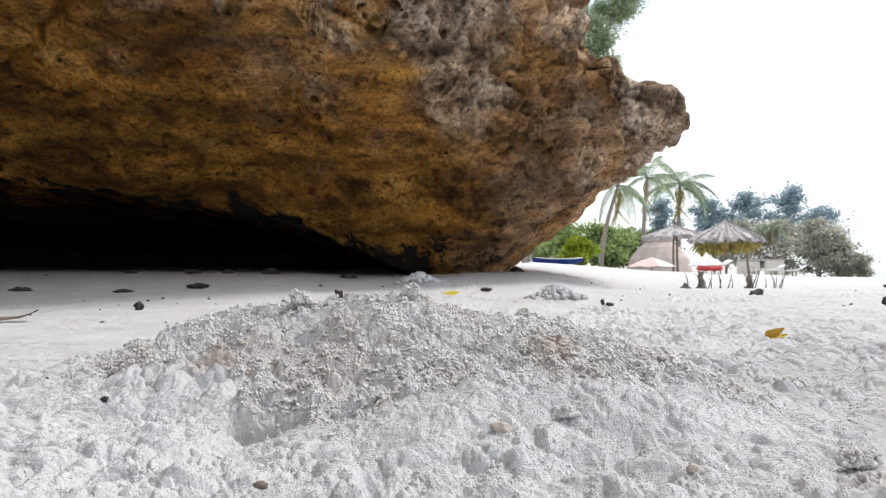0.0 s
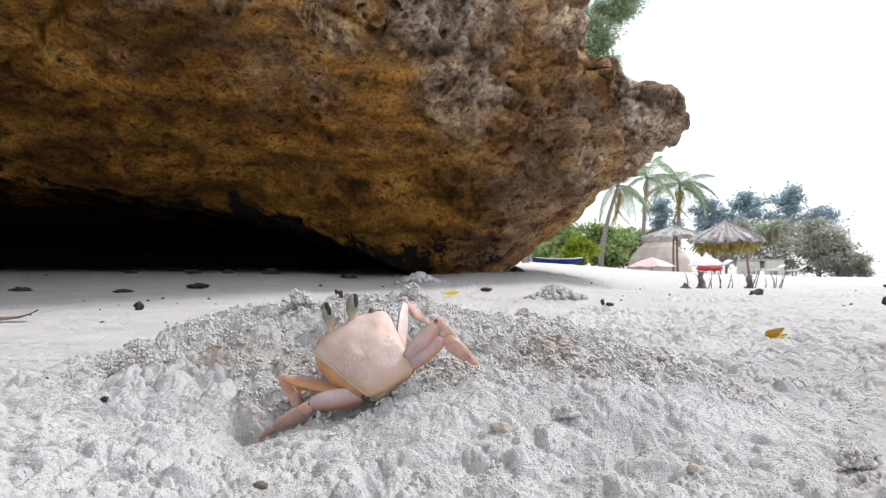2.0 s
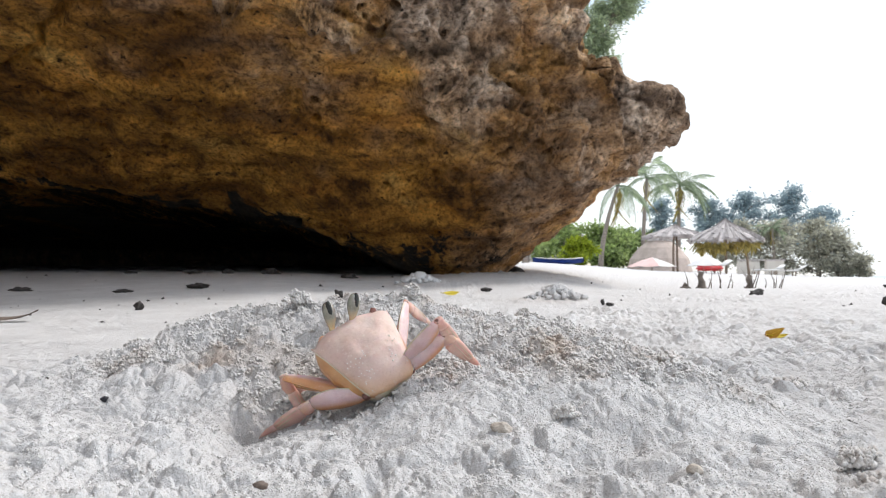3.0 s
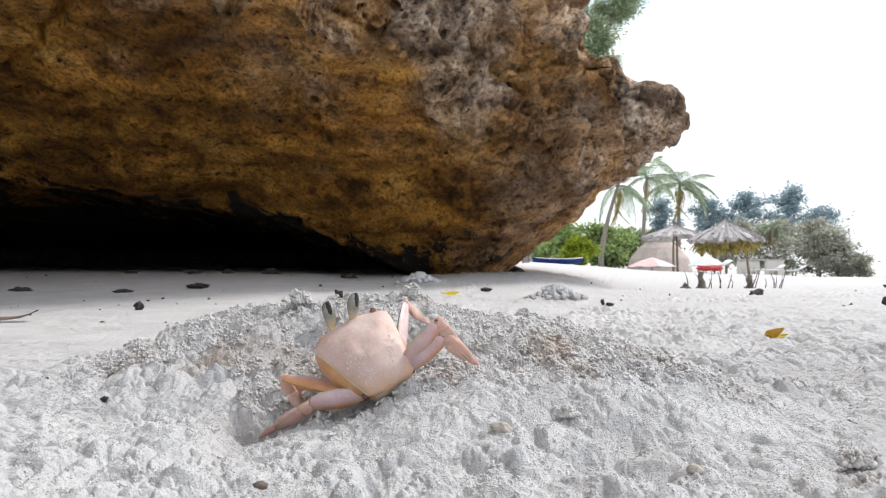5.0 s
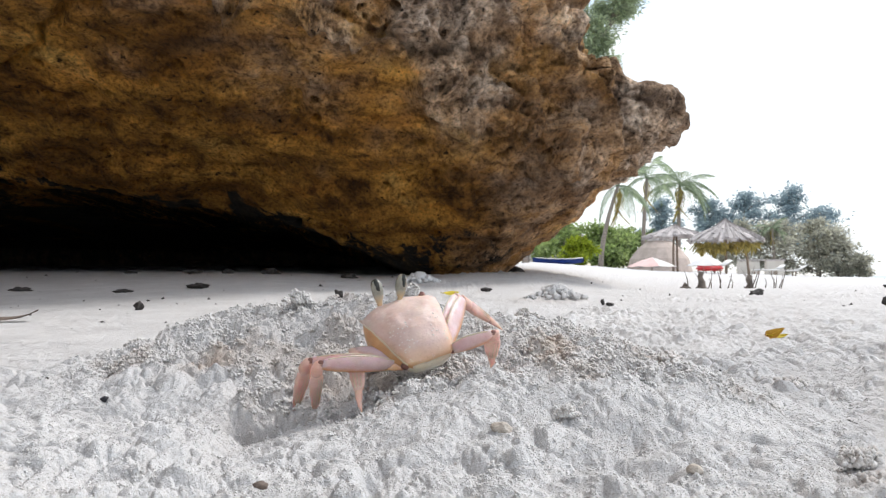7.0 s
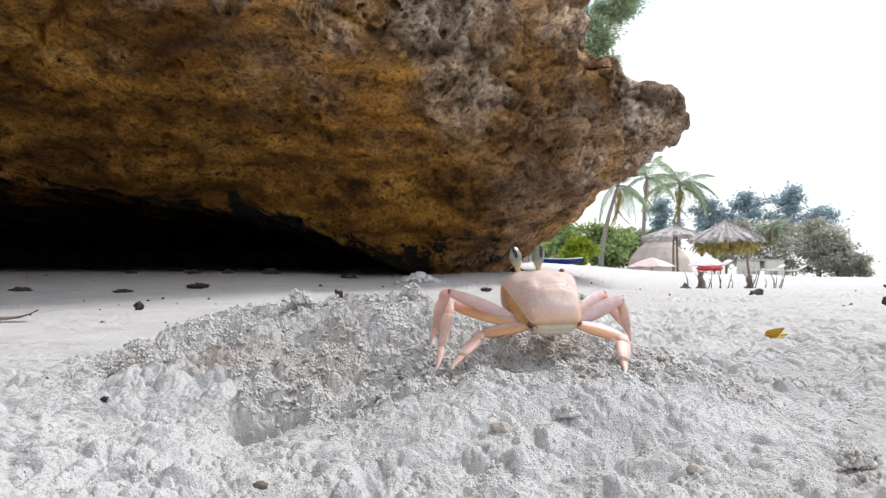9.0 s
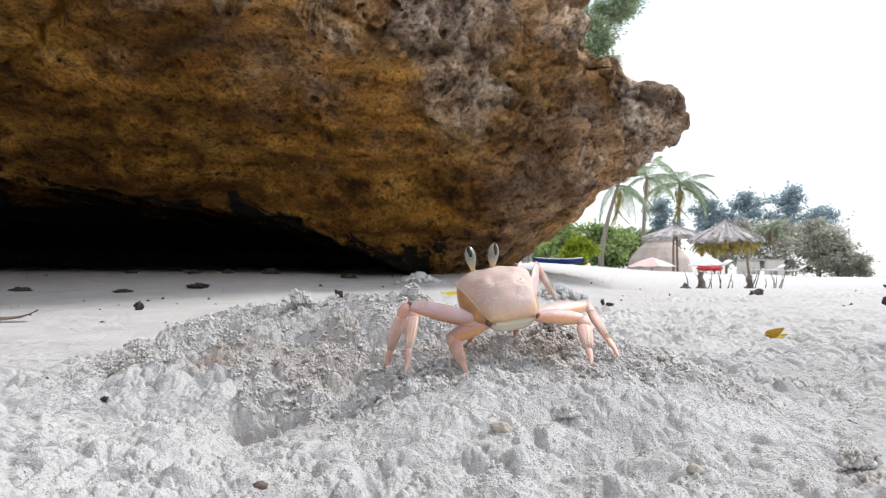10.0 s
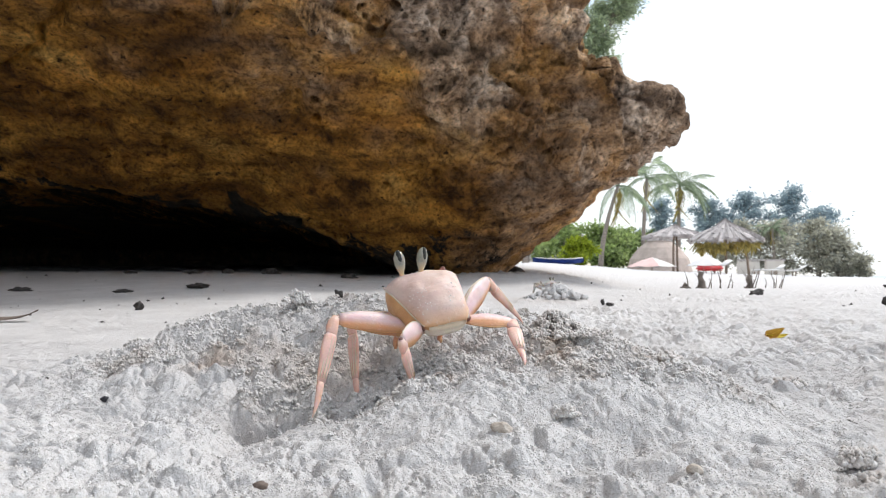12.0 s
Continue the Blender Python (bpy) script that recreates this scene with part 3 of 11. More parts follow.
    for a, b in zip(top[:-1], top[1:]):
        bm.faces.new([bm.verts.new(q) for q in (a, b, (b[0], 14.2, 4.9), (a[0], 14.2, 4.9))])
    bmesh.ops.remove_doubles(bm, verts=bm.verts, dist=1e-4)
    tagged(part("rock_top", bm, ROCK), "top of the coral rock", "rock", kind="structure")
    return ob


rock = build_rock()
# ---- far beach: trees, huts, parasols ----
BARK = simple("bark", (0.20, 0.17, 0.145), (0.36, 0.31, 0.27), 3, 0.9, 14, 0.01, stretch=(1, 1, 6))
# palm and tall-tree greens are paled to paint in distance haze
LEAF_PALM_HAZE = leafy("palm_leaf", (0.22, 0.30, 0.20), (0.36, 0.44, 0.30), 1.2, 0.5)
LEAF_FRESH_HAZE = leafy("hazed_casuarina_green", (0.27, 0.35, 0.21), (0.43, 0.51, 0.35), 0.8, 0.5)
LEAF_DRY = leafy("dry_palm_leaf", (0.34, 0.26, 0.08), (0.46, 0.4, 0.14), 2)
# needles blued and olive leaves paled: haze put into their colour
LEAF_CAS_HAZE = leafy("hazed_casuarina_needles", (0.27, 0.37, 0.43), (0.41, 0.51, 0.57), 0.8, 0.5)
LEAF_GREY_HAZE = leafy("hazed_grey_olive_leaf", (0.41, 0.42, 0.36), (0.56, 0.56, 0.49), 0.8, 0.5)
LEAF_LIME = leafy("lime_leaf", (0.26, 0.34, 0.02), (0.42, 0.5, 0.05), 2, 0.45)
LEAF_BUSH = leafy("bush_leaf", (0.26, 0.36, 0.13), (0.42, 0.52, 0.24), 1, 0.5)
THATCH = simple("grey_thatch", (0.40, 0.36, 0.35), (0.56, 0.52, 0.51), 6, 0.9, 40, 0.02, random_by="island")
MAT_WALL = simple("woven_mat_wall", (0.48, 0.39, 0.34), (0.60, 0.50, 0.45), 3, 0.9, 60, 0.01)
POLE = simple("pole_wood", (0.22, 0.16, 0.12), (0.36, 0.28, 0.22), 4, 0.85)
WHITE = simple("white_canvas", (0.72, 0.70, 0.68), (0.82, 0.80, 0.78), 2, 0.8)
PINK = simple("faded_pink_canvas", (0.72, 0.50, 0.47), (0.80, 0.60, 0.57), 2, 0.8)
RED = simple("red_plastic", (0.50, 0.03, 0.04), (0.60, 0.06, 0.06), 3, 0.45)
BLUE = simple("blue_paint", (0.02, 0.05, 0.22), (0.04, 0.09, 0.32), 3, 0.5)
DRIFT = simple("weathered_stump", (0.12, 0.10, 0.085), (0.28, 0.24, 0.21), 30, 0.9, 120, 0.004)
STUCCO = simple("pale_stucco", (0.55, 0.50, 0.45), (0.68, 0.64, 0.58), 1.5, 0.9)


def lie(x, y):
    return float(beach_base(np.array([x]), np.array([y]))[0])


def leaf_mesh(name, C, size, aspect, droop, rng):
    """Many small leaves at the points C."""
    n = len(C)
    d = rng.normal(size=(n, 3))
    d[:, 2] = d[:, 2] * 0.6 - droop
    d /= np.linalg.norm(d, axis=1, keepdims=True)
    s = np.cross(d, rng.normal(size=(n, 3)))
    s /= np.linalg.norm(s, axis=1, keepdims=True)
    ln = size * (0.5 + rng.random((n, 1)))
    w = ln * aspect
    V = np.stack([C - s * w * 0.3, C + d * ln * 0.5 - s * w, C + d * ln, C + d * ln * 0.5 + s * w], 1)
    me = bpy.data.meshes.new(name)
    me.from_pydata(V.reshape(-1, 3).tolist(), [], (np.arange(n)[:, None] * 4 + np.arange(4)).tolist())
    return me


def build_tree(name, at, height, spread, leaves, mat, label, seed, size=0.16, aspect=0.25, droop=0.3, low=0.15, n_limb=14, cat="tree", lean=0.0, girth=0.022):
    rng = np.random.default_rng(seed)
    t = thing(name, pose(*at), label, cat)
    bm = bmesh.new()
    trunk = [(lean * height * k * k + 0.03 * height * math.sin(3 * k + seed), 0.02 * height * math.cos(4 * k + seed), height * 0.93 * k) for k in np.linspace(-0.02, 1, 9)]
    tube(bm, trunk, [max(0.02, girth * height * (1 - 0.85 * k)) for k in np.linspace(0, 1, 9)], 8)
    centres = []
    for j in range(n_limb):
        k = low + (1 - low) * (j + rng.random()) / n_limb
        p = Vector(trunk[0]).lerp(Vector(trunk[-1]), k)
        p.x += lean * height * (k * k - k)
        a = j * 2.4 + rng.random()
        r = spread * (0.35 + 0.75 * rng.random()) * math.sin(math.pi * min(0.97, 0.25 + 0.72 * k)) ** 0.7
        tip = p + Vector((math.cos(a) * r, math.sin(a) * r, (0.15 + 0.35 * rng.random()) * r + 0.05 * height))
        mid = p.lerp(tip, 0.5) + Vector((0, 0, 0.08 * r))
        tube(bm, [p, mid, tip], [0.008 * height, 0.005 * height, 0.002 * height], 5)
        for f in (0.45, 0.7, 0.9, 1.05):
            centres.append((p.lerp(tip, f), 0.30 * spread * (0.6 + 0.6 * rng.random())))
    part("trunk", bm, BARK, t)
    pts = []
    per = leaves // len(centres)
    for c, r in centres:
        q = rng.normal(size=(per, 3)) * np.array([r, r, r * 0.6]) * 0.55
        pts.append(np.array(c) + q)
    part("crown", leaf_mesh("crown", np.concatenate(pts), size, aspect, droop, rng), mat, t, smooth=False)
    return t


def frond_mesh(name, length, droop, rng, n=32):
    """Palm leaf: a bent midrib with hanging leaflets on both sides."""
    bm = bmesh.new()
    mid = []
    for k in np.linspace(0, 1, 9):
        mid.append(Vector((length * (k - 0.12 * k * k), 0, length * (0.42 * k - (0.42 + droop) * k * k))))
    tube(bm, mid, [0.035 * (1 - 0.85 * k) * length / 3 + 0.004 for k in np.linspace(0, 1, 9)], 5)
    for j in range(n):
        k = 0.14 + 0.86 * j / (n - 1)
        i = min(int(k * 8), 7)
        p = mid[i].lerp(mid[i + 1], k * 8 - i)
        ln = length * 0.30 * math.sin(math.pi * (0.12 + 0.80 * k)) * (0.85 + 0.3 * rng.random())
        for s in (-1, 1):
            d = Vector((0.55, s * 0.75, -0.45 - 0.3 * rng.random())).normalized()
            w = Vector((0.6, -s * 0.4, 0.2)).normalized() * length * 0.0075
            bm.faces.new([bm.verts.new(q) for q in (p - w, p + d * ln * 0.5 - w, p + d * ln, p + d * ln * 0.5 + w, p + w)])
    me = bpy.data.meshes.new(name)
    bm.to_mesh(me)
    bm.free()
    return me


def build_palm(at, height, length, lean, label, seed, fronds=16, dry=3, trunk_r=0.13):
    rng = random.Random(seed)
    t = thing("palm_tree", pose(*at), label, "palm tree")
    bm = bmesh.new()
    pts, rad = [], []
    for k in np.linspace(0, 1, 14):
        pts.append((lean * (k ** 1.6), 0.1 * math.sin(2 * k), height * k - 0.1 * (k == 0)))
        rad.append(trunk_r * (1.25 - 0.55 * k) * (1 + 0.05 * math.sin(40 * k)))
    tube(bm, pts, rad, 9)
    part("trunk", bm, BARK, t)
    meshes = [frond_mesh("frond", length * s, dr, rng) for s, dr in ((1.0, 0.32), (0.95, 0.6), (0.9, 0.08))]
    for j in range(fronds):
        me = meshes[j % 3]
        if not me.materials:
            me.materials.append(LEAF_PALM_HAZE)
        f = part("frond", me, None, t, smooth=False)
        f.matrix_basis = pose(pts[-1][0], pts[-1][1], height, 0, rng.uniform(-52, 24), j * 137.5 + rng.uniform(-15, 15))
    dm = frond_mesh("frond", length * 0.7, 0.9, rng)
    dm.materials.append(LEAF_DRY)
    for j in range(dry):
        f = part("frond", dm, None, t, "dry brown hanging frond", smooth=False)
        f.matrix_basis = pose(pts[-1][0], pts[-1][1], height - 0.1, 0, 62, j * 121 + 40)
    return t


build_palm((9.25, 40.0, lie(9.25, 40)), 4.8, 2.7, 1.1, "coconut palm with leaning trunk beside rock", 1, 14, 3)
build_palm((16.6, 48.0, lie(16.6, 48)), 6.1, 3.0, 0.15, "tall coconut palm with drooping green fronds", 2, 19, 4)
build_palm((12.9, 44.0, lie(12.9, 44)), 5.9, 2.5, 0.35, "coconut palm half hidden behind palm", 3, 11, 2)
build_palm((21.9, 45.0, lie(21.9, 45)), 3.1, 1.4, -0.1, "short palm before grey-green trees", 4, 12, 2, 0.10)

build_tree("casuarina_tree", (2.95, 22.0, lie(2.95, 22)), 10.5, 1.2, 34000, LEAF_FRESH_HAZE, "tall feathery green tree behind the rock", 11, 0.16, 0.12, 0.6, 0.36, 28, lean=0.335, girth=0.010)
for x, y, h, s, mat, sd, lab in ((20.5, 52, 5.6, 1.9, LEAF_CAS_HAZE, 21, "slender casuarina with sparse haze-blue crown"), (23.2, 52, 6.3, 2.0, LEAF_CAS_HAZE, 22, "slender casuarina with sparse haze-blue crown"),
                                 (26.3, 52, 6.9, 2.0, LEAF_CAS_HAZE, 23, "taller casuarina with sparse haze-blue crown"), (27.6, 50, 5.0, 2.2, LEAF_CAS_HAZE, 24, "casuarina leaning over the beach"),
                                 (17.6, 55, 5.8, 1.8, LEAF_CAS_HAZE, 25, "casuarina behind a thatched parasol")):
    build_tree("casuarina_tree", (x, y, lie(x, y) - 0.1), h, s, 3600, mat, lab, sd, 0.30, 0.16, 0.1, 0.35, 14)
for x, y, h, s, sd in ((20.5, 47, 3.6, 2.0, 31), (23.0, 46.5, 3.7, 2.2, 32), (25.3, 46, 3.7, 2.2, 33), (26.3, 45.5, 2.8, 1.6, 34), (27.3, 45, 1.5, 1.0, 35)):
    build_tree("shrub", (x, y, lie(x, y) - 0.1), h, s, 5200, LEAF_GREY_HAZE, "dense grey-olive shrub, haze-paled, at the beach edge", sd, 0.22, 0.2, 0.2, 0.05, 16, cat="shrub")
build_tree("shrub", (7.5, 38.0, lie(7.5, 38) - 0.15), 1.6, 0.95, 5200, LEAF_LIME, "round bright lime-green shrub on sand", 41, 0.14, 0.4, -0.2, 0.05, 16, cat="shrub")
for x, y, h, s, sd in ((6.0, 47, 3.0, 1.8, 42), (8.8, 50, 2.8, 2.0, 43), (11.6, 50, 3.0, 2.0, 44), (14.2, 54, 3.0, 2.2, 45), (17.0, 56, 3.0, 2.4, 46), (10.6, 44, 1.3, 1.1, 47)):
    build_tree("shrub", (x, y, lie(x, y) - 0.1), h, s, 3600, LEAF_BUSH, "leafy green shrub growing behind the beach huts", sd, 0.25, 0.35, 0.0, 0.05, 14, cat="shrub")


def build_parasol(at, apex, eave, radius, posts, label, seed, fringe=True):
    t = thing("thatched_parasol", pose(*at), label, "parasol", "thatched parasols")
    rng = random.Random(seed)
    for px, py in posts:
        bm = bmesh.new()
        tube(bm, [(px, py, -0.1), (px * 0.9, py * 0.9, eave * 0.6), (px * 0.6, py * 0.6, eave + 0.15)], [0.06, 0.055, 0.05], 8)
        part("post", bm, POLE, t)
    for k in range(4):
        bm = bmesh.new()
        r0, r1 = radius * (1 - 0.27 * k), radius * (1 - 0.27 * (k + 1)) - 0.05
        z0, z1 = eave + (apex - eave) * 0.25 * k, eave + (apex - eave) * 0.25 * (k + 1.15)
        n = 90
        for j in range(n):
            a = 2 * math.pi * j / n + rng.uniform(-0.02, 0.02)
            w = 2 * math.pi / n * 0.8
            dz, dr = rng.uniform(-0.14, 0.02), rng.uniform(-0.04, 0.12)
            top = max(r1, 0.01)
            quad = [(math.cos(a - w) * (r0 + dr), math.sin(a - w) * (r0 + dr), z0 + dz), (math.cos(a + w) * (r0 + dr), math.sin(a + w) * (r0 + dr), z0 + dz - 0.02),
                    (math.cos(a + w) * top, math.sin(a + w) * top, z1), (math.cos(a - w) * top, math.sin(a - w) * top, z1 + 0.02)]
            lo = [bm.verts.new(q) for q in quad]
            hi = [bm.verts.new((q[0], q[1], q[2] + 0.05)) for q in quad]
            bm.faces.new(hi), bm.faces.new(lo[::-1])
            for i in range(4):
                bm.faces.new((lo[i], lo[(i + 1) % 4], hi[(i + 1) % 4], hi[i]))
        part("thatch_layer", bm, THATCH, t, smooth=False)
    if fringe:
        C = np.array([(math.cos(a) * radius * 0.8 * s, math.sin(a) * radius * 0.8 * s, eave - 0.05 - 0.25 * rng.random()) for a, s in ((rng.uniform(0, 6.28), rng.uniform(0.6, 1.05)) for _ in range(420))])
        part("hanging_leaves", leaf_mesh("hanging_leaves", C, 0.42, 0.10, 1.2, np.random.default_rng(seed)), LEAF_DRY, t, "yellow-green palm leaves hanging under thatch", smooth=False)
    return t


build_parasol((12.45, 30.0, lie(12.45, 30)), 2.37, 1.50, 1.55, ((0, 0), (1.1, 0.2)), "round grey thatched parasol on wooden posts", 1)
build_parasol((11.6, 34.0, lie(11.6, 34)), 2.28, 1.72, 1.55, ((-0.12, 0), (0.12, 0.1)), "flatter grey thatched parasol on twin posts", 2, False)


def build_hut():
    t = thing("thatched_hut", pose(13.3, 42, lie(13.3, 42)), "low beige hut of woven matting", "hut")
    bm = bmesh.new()
    tube(bm, [(0, 0, -0.1), (0, 0, 0.7), (0, 0, 1.35), (0, 0, 1.9)], [1.95, 1.75, 1.25, 0.55], 16)
    part("wall", bm, MAT_WALL, t, smooth=False)
    bm = bmesh.new()
    tube(bm, [(0, 0, 1.78), (0, 0, 1.95), (0, 0, 2.15)], [0.8, 0.6, 0.05], 16)
    part("roof", bm, THATCH, t)
    t2 = thing("bungalow", pose(9.0, 56, lie(9.0, 56)), "pale bungalow with brown thatched roof", "house")
    bm = bmesh.new()
    box(bm, (0, 0, 1.0), (4.0, 3.0, 2.4))
    part("wall", bm, STUCCO, t2, smooth=False)
    bm = bmesh.new()
    vs = [bm.verts.new(v) for v in ((-2.4, -1.9, 2.1), (2.4, -1.9, 2.1), (2.4, 1.9, 2.1), (-2.4, 1.9, 2.1), (-1.0, 0, 3.2), (1.0, 0, 3.2))]
    for f in ((0, 1, 5, 4), (1, 2, 5), (2, 3, 4, 5), (3, 0, 4), (3, 2, 1, 0)):
        bm.faces.new([vs[i] for i in f])
    part("roof", bm, THATCH, t2, smooth=False)
    for dx in (-1.1, 1.1):
        bm = bmesh.new()
        box(bm, (dx, -1.52, 1.2), (0.8, 0.08, 1.0), 0.01)
        part("window", bm, CORNEA, t2, smooth=False)


build_hut()


def build_sunshade(at, radius, top, drop, mats, label):
    """Canvas sunshade on a pole, in gores."""
    t = thing("beach_umbrella", pose(*at), label, "beach umbrella", "beach umbrellas")
    bm = bmesh.new()
    tube(bm, [(0, 0, -0.1), (0, 0, top)], [0.025, 0.025], 8)
    part("pole", bm, POLE, t)
    n = 8
    for j in range(n):
        bm = bmesh.new()
        a0, a1 = 2 * math.pi * j / n, 2 * math.pi * (j + 1) / n
        ring = []
        for k in (0.03, 0.4, 0.75, 1.0):
            z = top - drop * k ** 1.3
            ring.append([Vector((math.cos(a) * radius * k, math.sin(a) * radius * k, z - (0.03 * k if i == 1 else 0))) for i, a in enumerate((a0, (a0 + a1) / 2, a1))])
        for off in (0, -0.012):
            vs = [[bm.verts.new(p + Vector((0, 0, off))) for p in r] for r in ring]
            for r0, r1 in zip(vs, vs[1:]):
                for i in range(2):
                    bm.faces.new((r0[i], r1[i], r1[i + 1], r0[i + 1]))
        part("canvas_gore", bm, mats[j % len(mats)], t)
    return t


build_sunshade((9.8, 32.0, lie(9.8, 32)), 1.15, 0.62, 0.42, (PINK, WHITE, WHITE, PINK, PINK), "low faded pink and white beach umbrella")
build_sunshade((10.8, 28.0, lie(10.8, 28)), 0.78, 0.75, 0.42, (WHITE,), "small white beach umbrella")


def build_lounger(at, turn, mat, label, cushion, long=1.3, thick=0.08):
    t = thing("sun_lounger", pose(*at, 0, 0, turn), label, "sun lounger", "sun loungers")
    bm = bmesh.new()
    box(bm, (0, 0, 0.31 - thick / 2), (long, 0.55, thick), 0.35 * thick)
    part("seat", bm, mat, t)
    bm = bmesh.new()
    tube(bm, [(0.46 * long, 0, 0.30), (0.46 * long + 0.22, 0, 0.40), (0.46 * long + 0.4, 0, 0.52)], [(0.27, 0.04)] * 3, 10, (0, 0, 1))
    part("backrest", bm, cushion, t)
    for lx in (-0.38 * long, 0.35 * long):
        for ly in (-0.2, 0.2):
            bm = bmesh.new()
            tube(bm, [(lx, ly, -0.06), (lx, ly, 0.27)], [0.03, 0.03], 6)
            part("leg", bm, POLE, t)
    return t


build_lounger((10.55, 27, lie(10.55, 27)), 8, RED, "red cushioned sun lounger with pale backrest", WHITE, 0.95, 0.2)
build_lounger((17.0, 36, lie(17.0, 36)), 5, WHITE, "white sun lounger beside low wall", WHITE)
build_lounger((18.3, 36.5, lie(18.3, 36.5)), -6, WHITE, "white sun lounger beside low wall", WHITE)


def build_boat():
    t = thing("rowing_boat", pose(5.75, 34, lie(5.75, 34), 0, 0, 6), "blue rowing boat drawn up on sand", "boat")
    bm = bmesh.new()
    rings = []
    for k in np.linspace(-1, 1, 11):
        w = 0.48 * max(0.03, 1 - abs(k) ** 2.6)
        lift = 0.16 * abs(k) ** 3
        ring = [(k * 1.3, w * math.cos(a), 0.02 + 0.6 * lift + 0.24 * (1 - math.sin(a) ** 0.8)) for a in np.linspace(0, math.pi, 9)]
        rings.append([bm.verts.new(p) for p in ring])
    for r0, r1 in zip(rings, rings[1:]):
        for i in range(8):
            bm.faces.new((r0[i], r1[i], r1[i + 1], r0[i + 1]))
    bmesh.ops.solidify(bm, geom=bm.faces[:], thickness=0.04)
    part("hull", bm, BLUE, t)
    for x in (-0.5, 0.45):
        bm = bmesh.new()
        box(bm, (x, 0, 0.20), (0.2, 0.80, 0.03), 0.005)
        part("thwart", bm, POLE, t)
    bm = bmesh.new()
    tube(bm, [(-1.2, -0.14, 0.345), (-0.6, -0.44, 0.285), (0, -0.50, 0.275), (0.6, -0.44, 0.285), (1.2, -0.14, 0.345)], [0.025] * 5, 6)
    part("gunwale", bm, WHITE, t, "white painted gunwale")


build_boat()


def build_low_wall():
    x, y = 17.7, 38.0
    t = thing("garden_wall", pose(x, y, lie(x, y)), "low pale wall with stepped top", "wall")
    bm = bmesh.new()
    box(bm, (-0.7, 0, 0.3), (1.2, 0.25, 0.9), 0.02)
    box(bm, (0.75, 0, 0.36), (1.0, 0.25, 1.0), 0.02)
    part("wall", bm, STUCCO, t, smooth=False)
    bm = bmesh.new()
    box(bm, (0.0, -0.02, 0.82), (2.6, 0.34, 0.07), 0.02)
    part("coping", bm, THATCH, t, smooth=False)


build_low_wall()


def build_stump(at, height, seed, twigs, label):
    """Weathered stump with thin dead shoots."""
    rng = random.Random(seed)
    t = thing("dead_stump", pose(*at), label, "stump", "dead stumps and twigs")
    if height:
        bm = bmesh.new()
        tube(bm, [(0, 0, -0.03), (0.004, 0, height * 0.35), (-0.004, 0, height * 0.7), (0.004, 0, height)], [0.036, 0.020, 0.018, 0.019], 9)
        for v in bm.verts:
            v.co += 0.012 * noise.noise_vector(v.co * 30 + Vector((seed, 0, 0)))
        part("stump", bm, DRIFT, t)
        bm = bmesh.new()
        blob(bm, (0, 0, 0.0), (0.038, 0.032, 0.016), seed, 0.5)
        part("root_flare", bm, DRIFT, t)
    for j in range(twigs):
        bm = bmesh.new()
        a, ln = rng.uniform(0, 6.28), rng.uniform(0.06, 0.145)
        bx, by = rng.uniform(-0.06, 0.06), rng.uniform(-0.05, 0.05)
        tx = bx + 0.45 * ln * math.cos(a)
        tube(bm, [(bx, by, -0.02), ((bx + tx) / 2 + 0.01, by, ln * 0.5), (tx, by + 0.3 * ln * math.sin(a), ln)], [0.0042, 0.003, 0.0014], 5)
        part("twig", bm, DRIFT, t)
    return t


for x, h, n, sd, lab in ((1.70, 0.11, 2, 1, "short weathered stump in sand"), (2.02, 0.085, 8, 2, "weathered stump with thin dead shoots"), (1.84, 0.0, 5, 3, "thin dead twigs in sand"), (2.17, 0.0, 6, 4, "thin upright dead twigs in sand"), (1.60, 0.03, 1, 5, "low broken stump in sand")):
    build_stump((x, 4.5, sand_height(x, 4.5)), h, sd, n, lab)
# ---- litter on the sand ----
LEAF_YELLOW = simple("yellow_leaf", (0.55, 0.42, 0.02), (0.72, 0.58, 0.05), 60, 0.6)
LEAF_ORANGE = simple("orange_leaf", (0.42, 0.20, 0.03), (0.70, 0.44, 0.05), 80, 0.6)
LEAF_BROWN = simple("brown_leaf", (0.12, 0.09, 0.075), (0.24, 0.19, 0.16), 60, 0.8)
WEED = simple("dark_seaweed", (0.02, 0.018, 0.016), (0.07, 0.06, 0.055), 80, 0.7)
SEED = simple("black_seed", (0.012, 0.012, 0.018), (0.03, 0.03, 0.04), 200, 0.4)
CORAL = simple("coral_pebble", (0.46, 0.40, 0.34), (0.60, 0.54, 0.48), 150, 0.85)


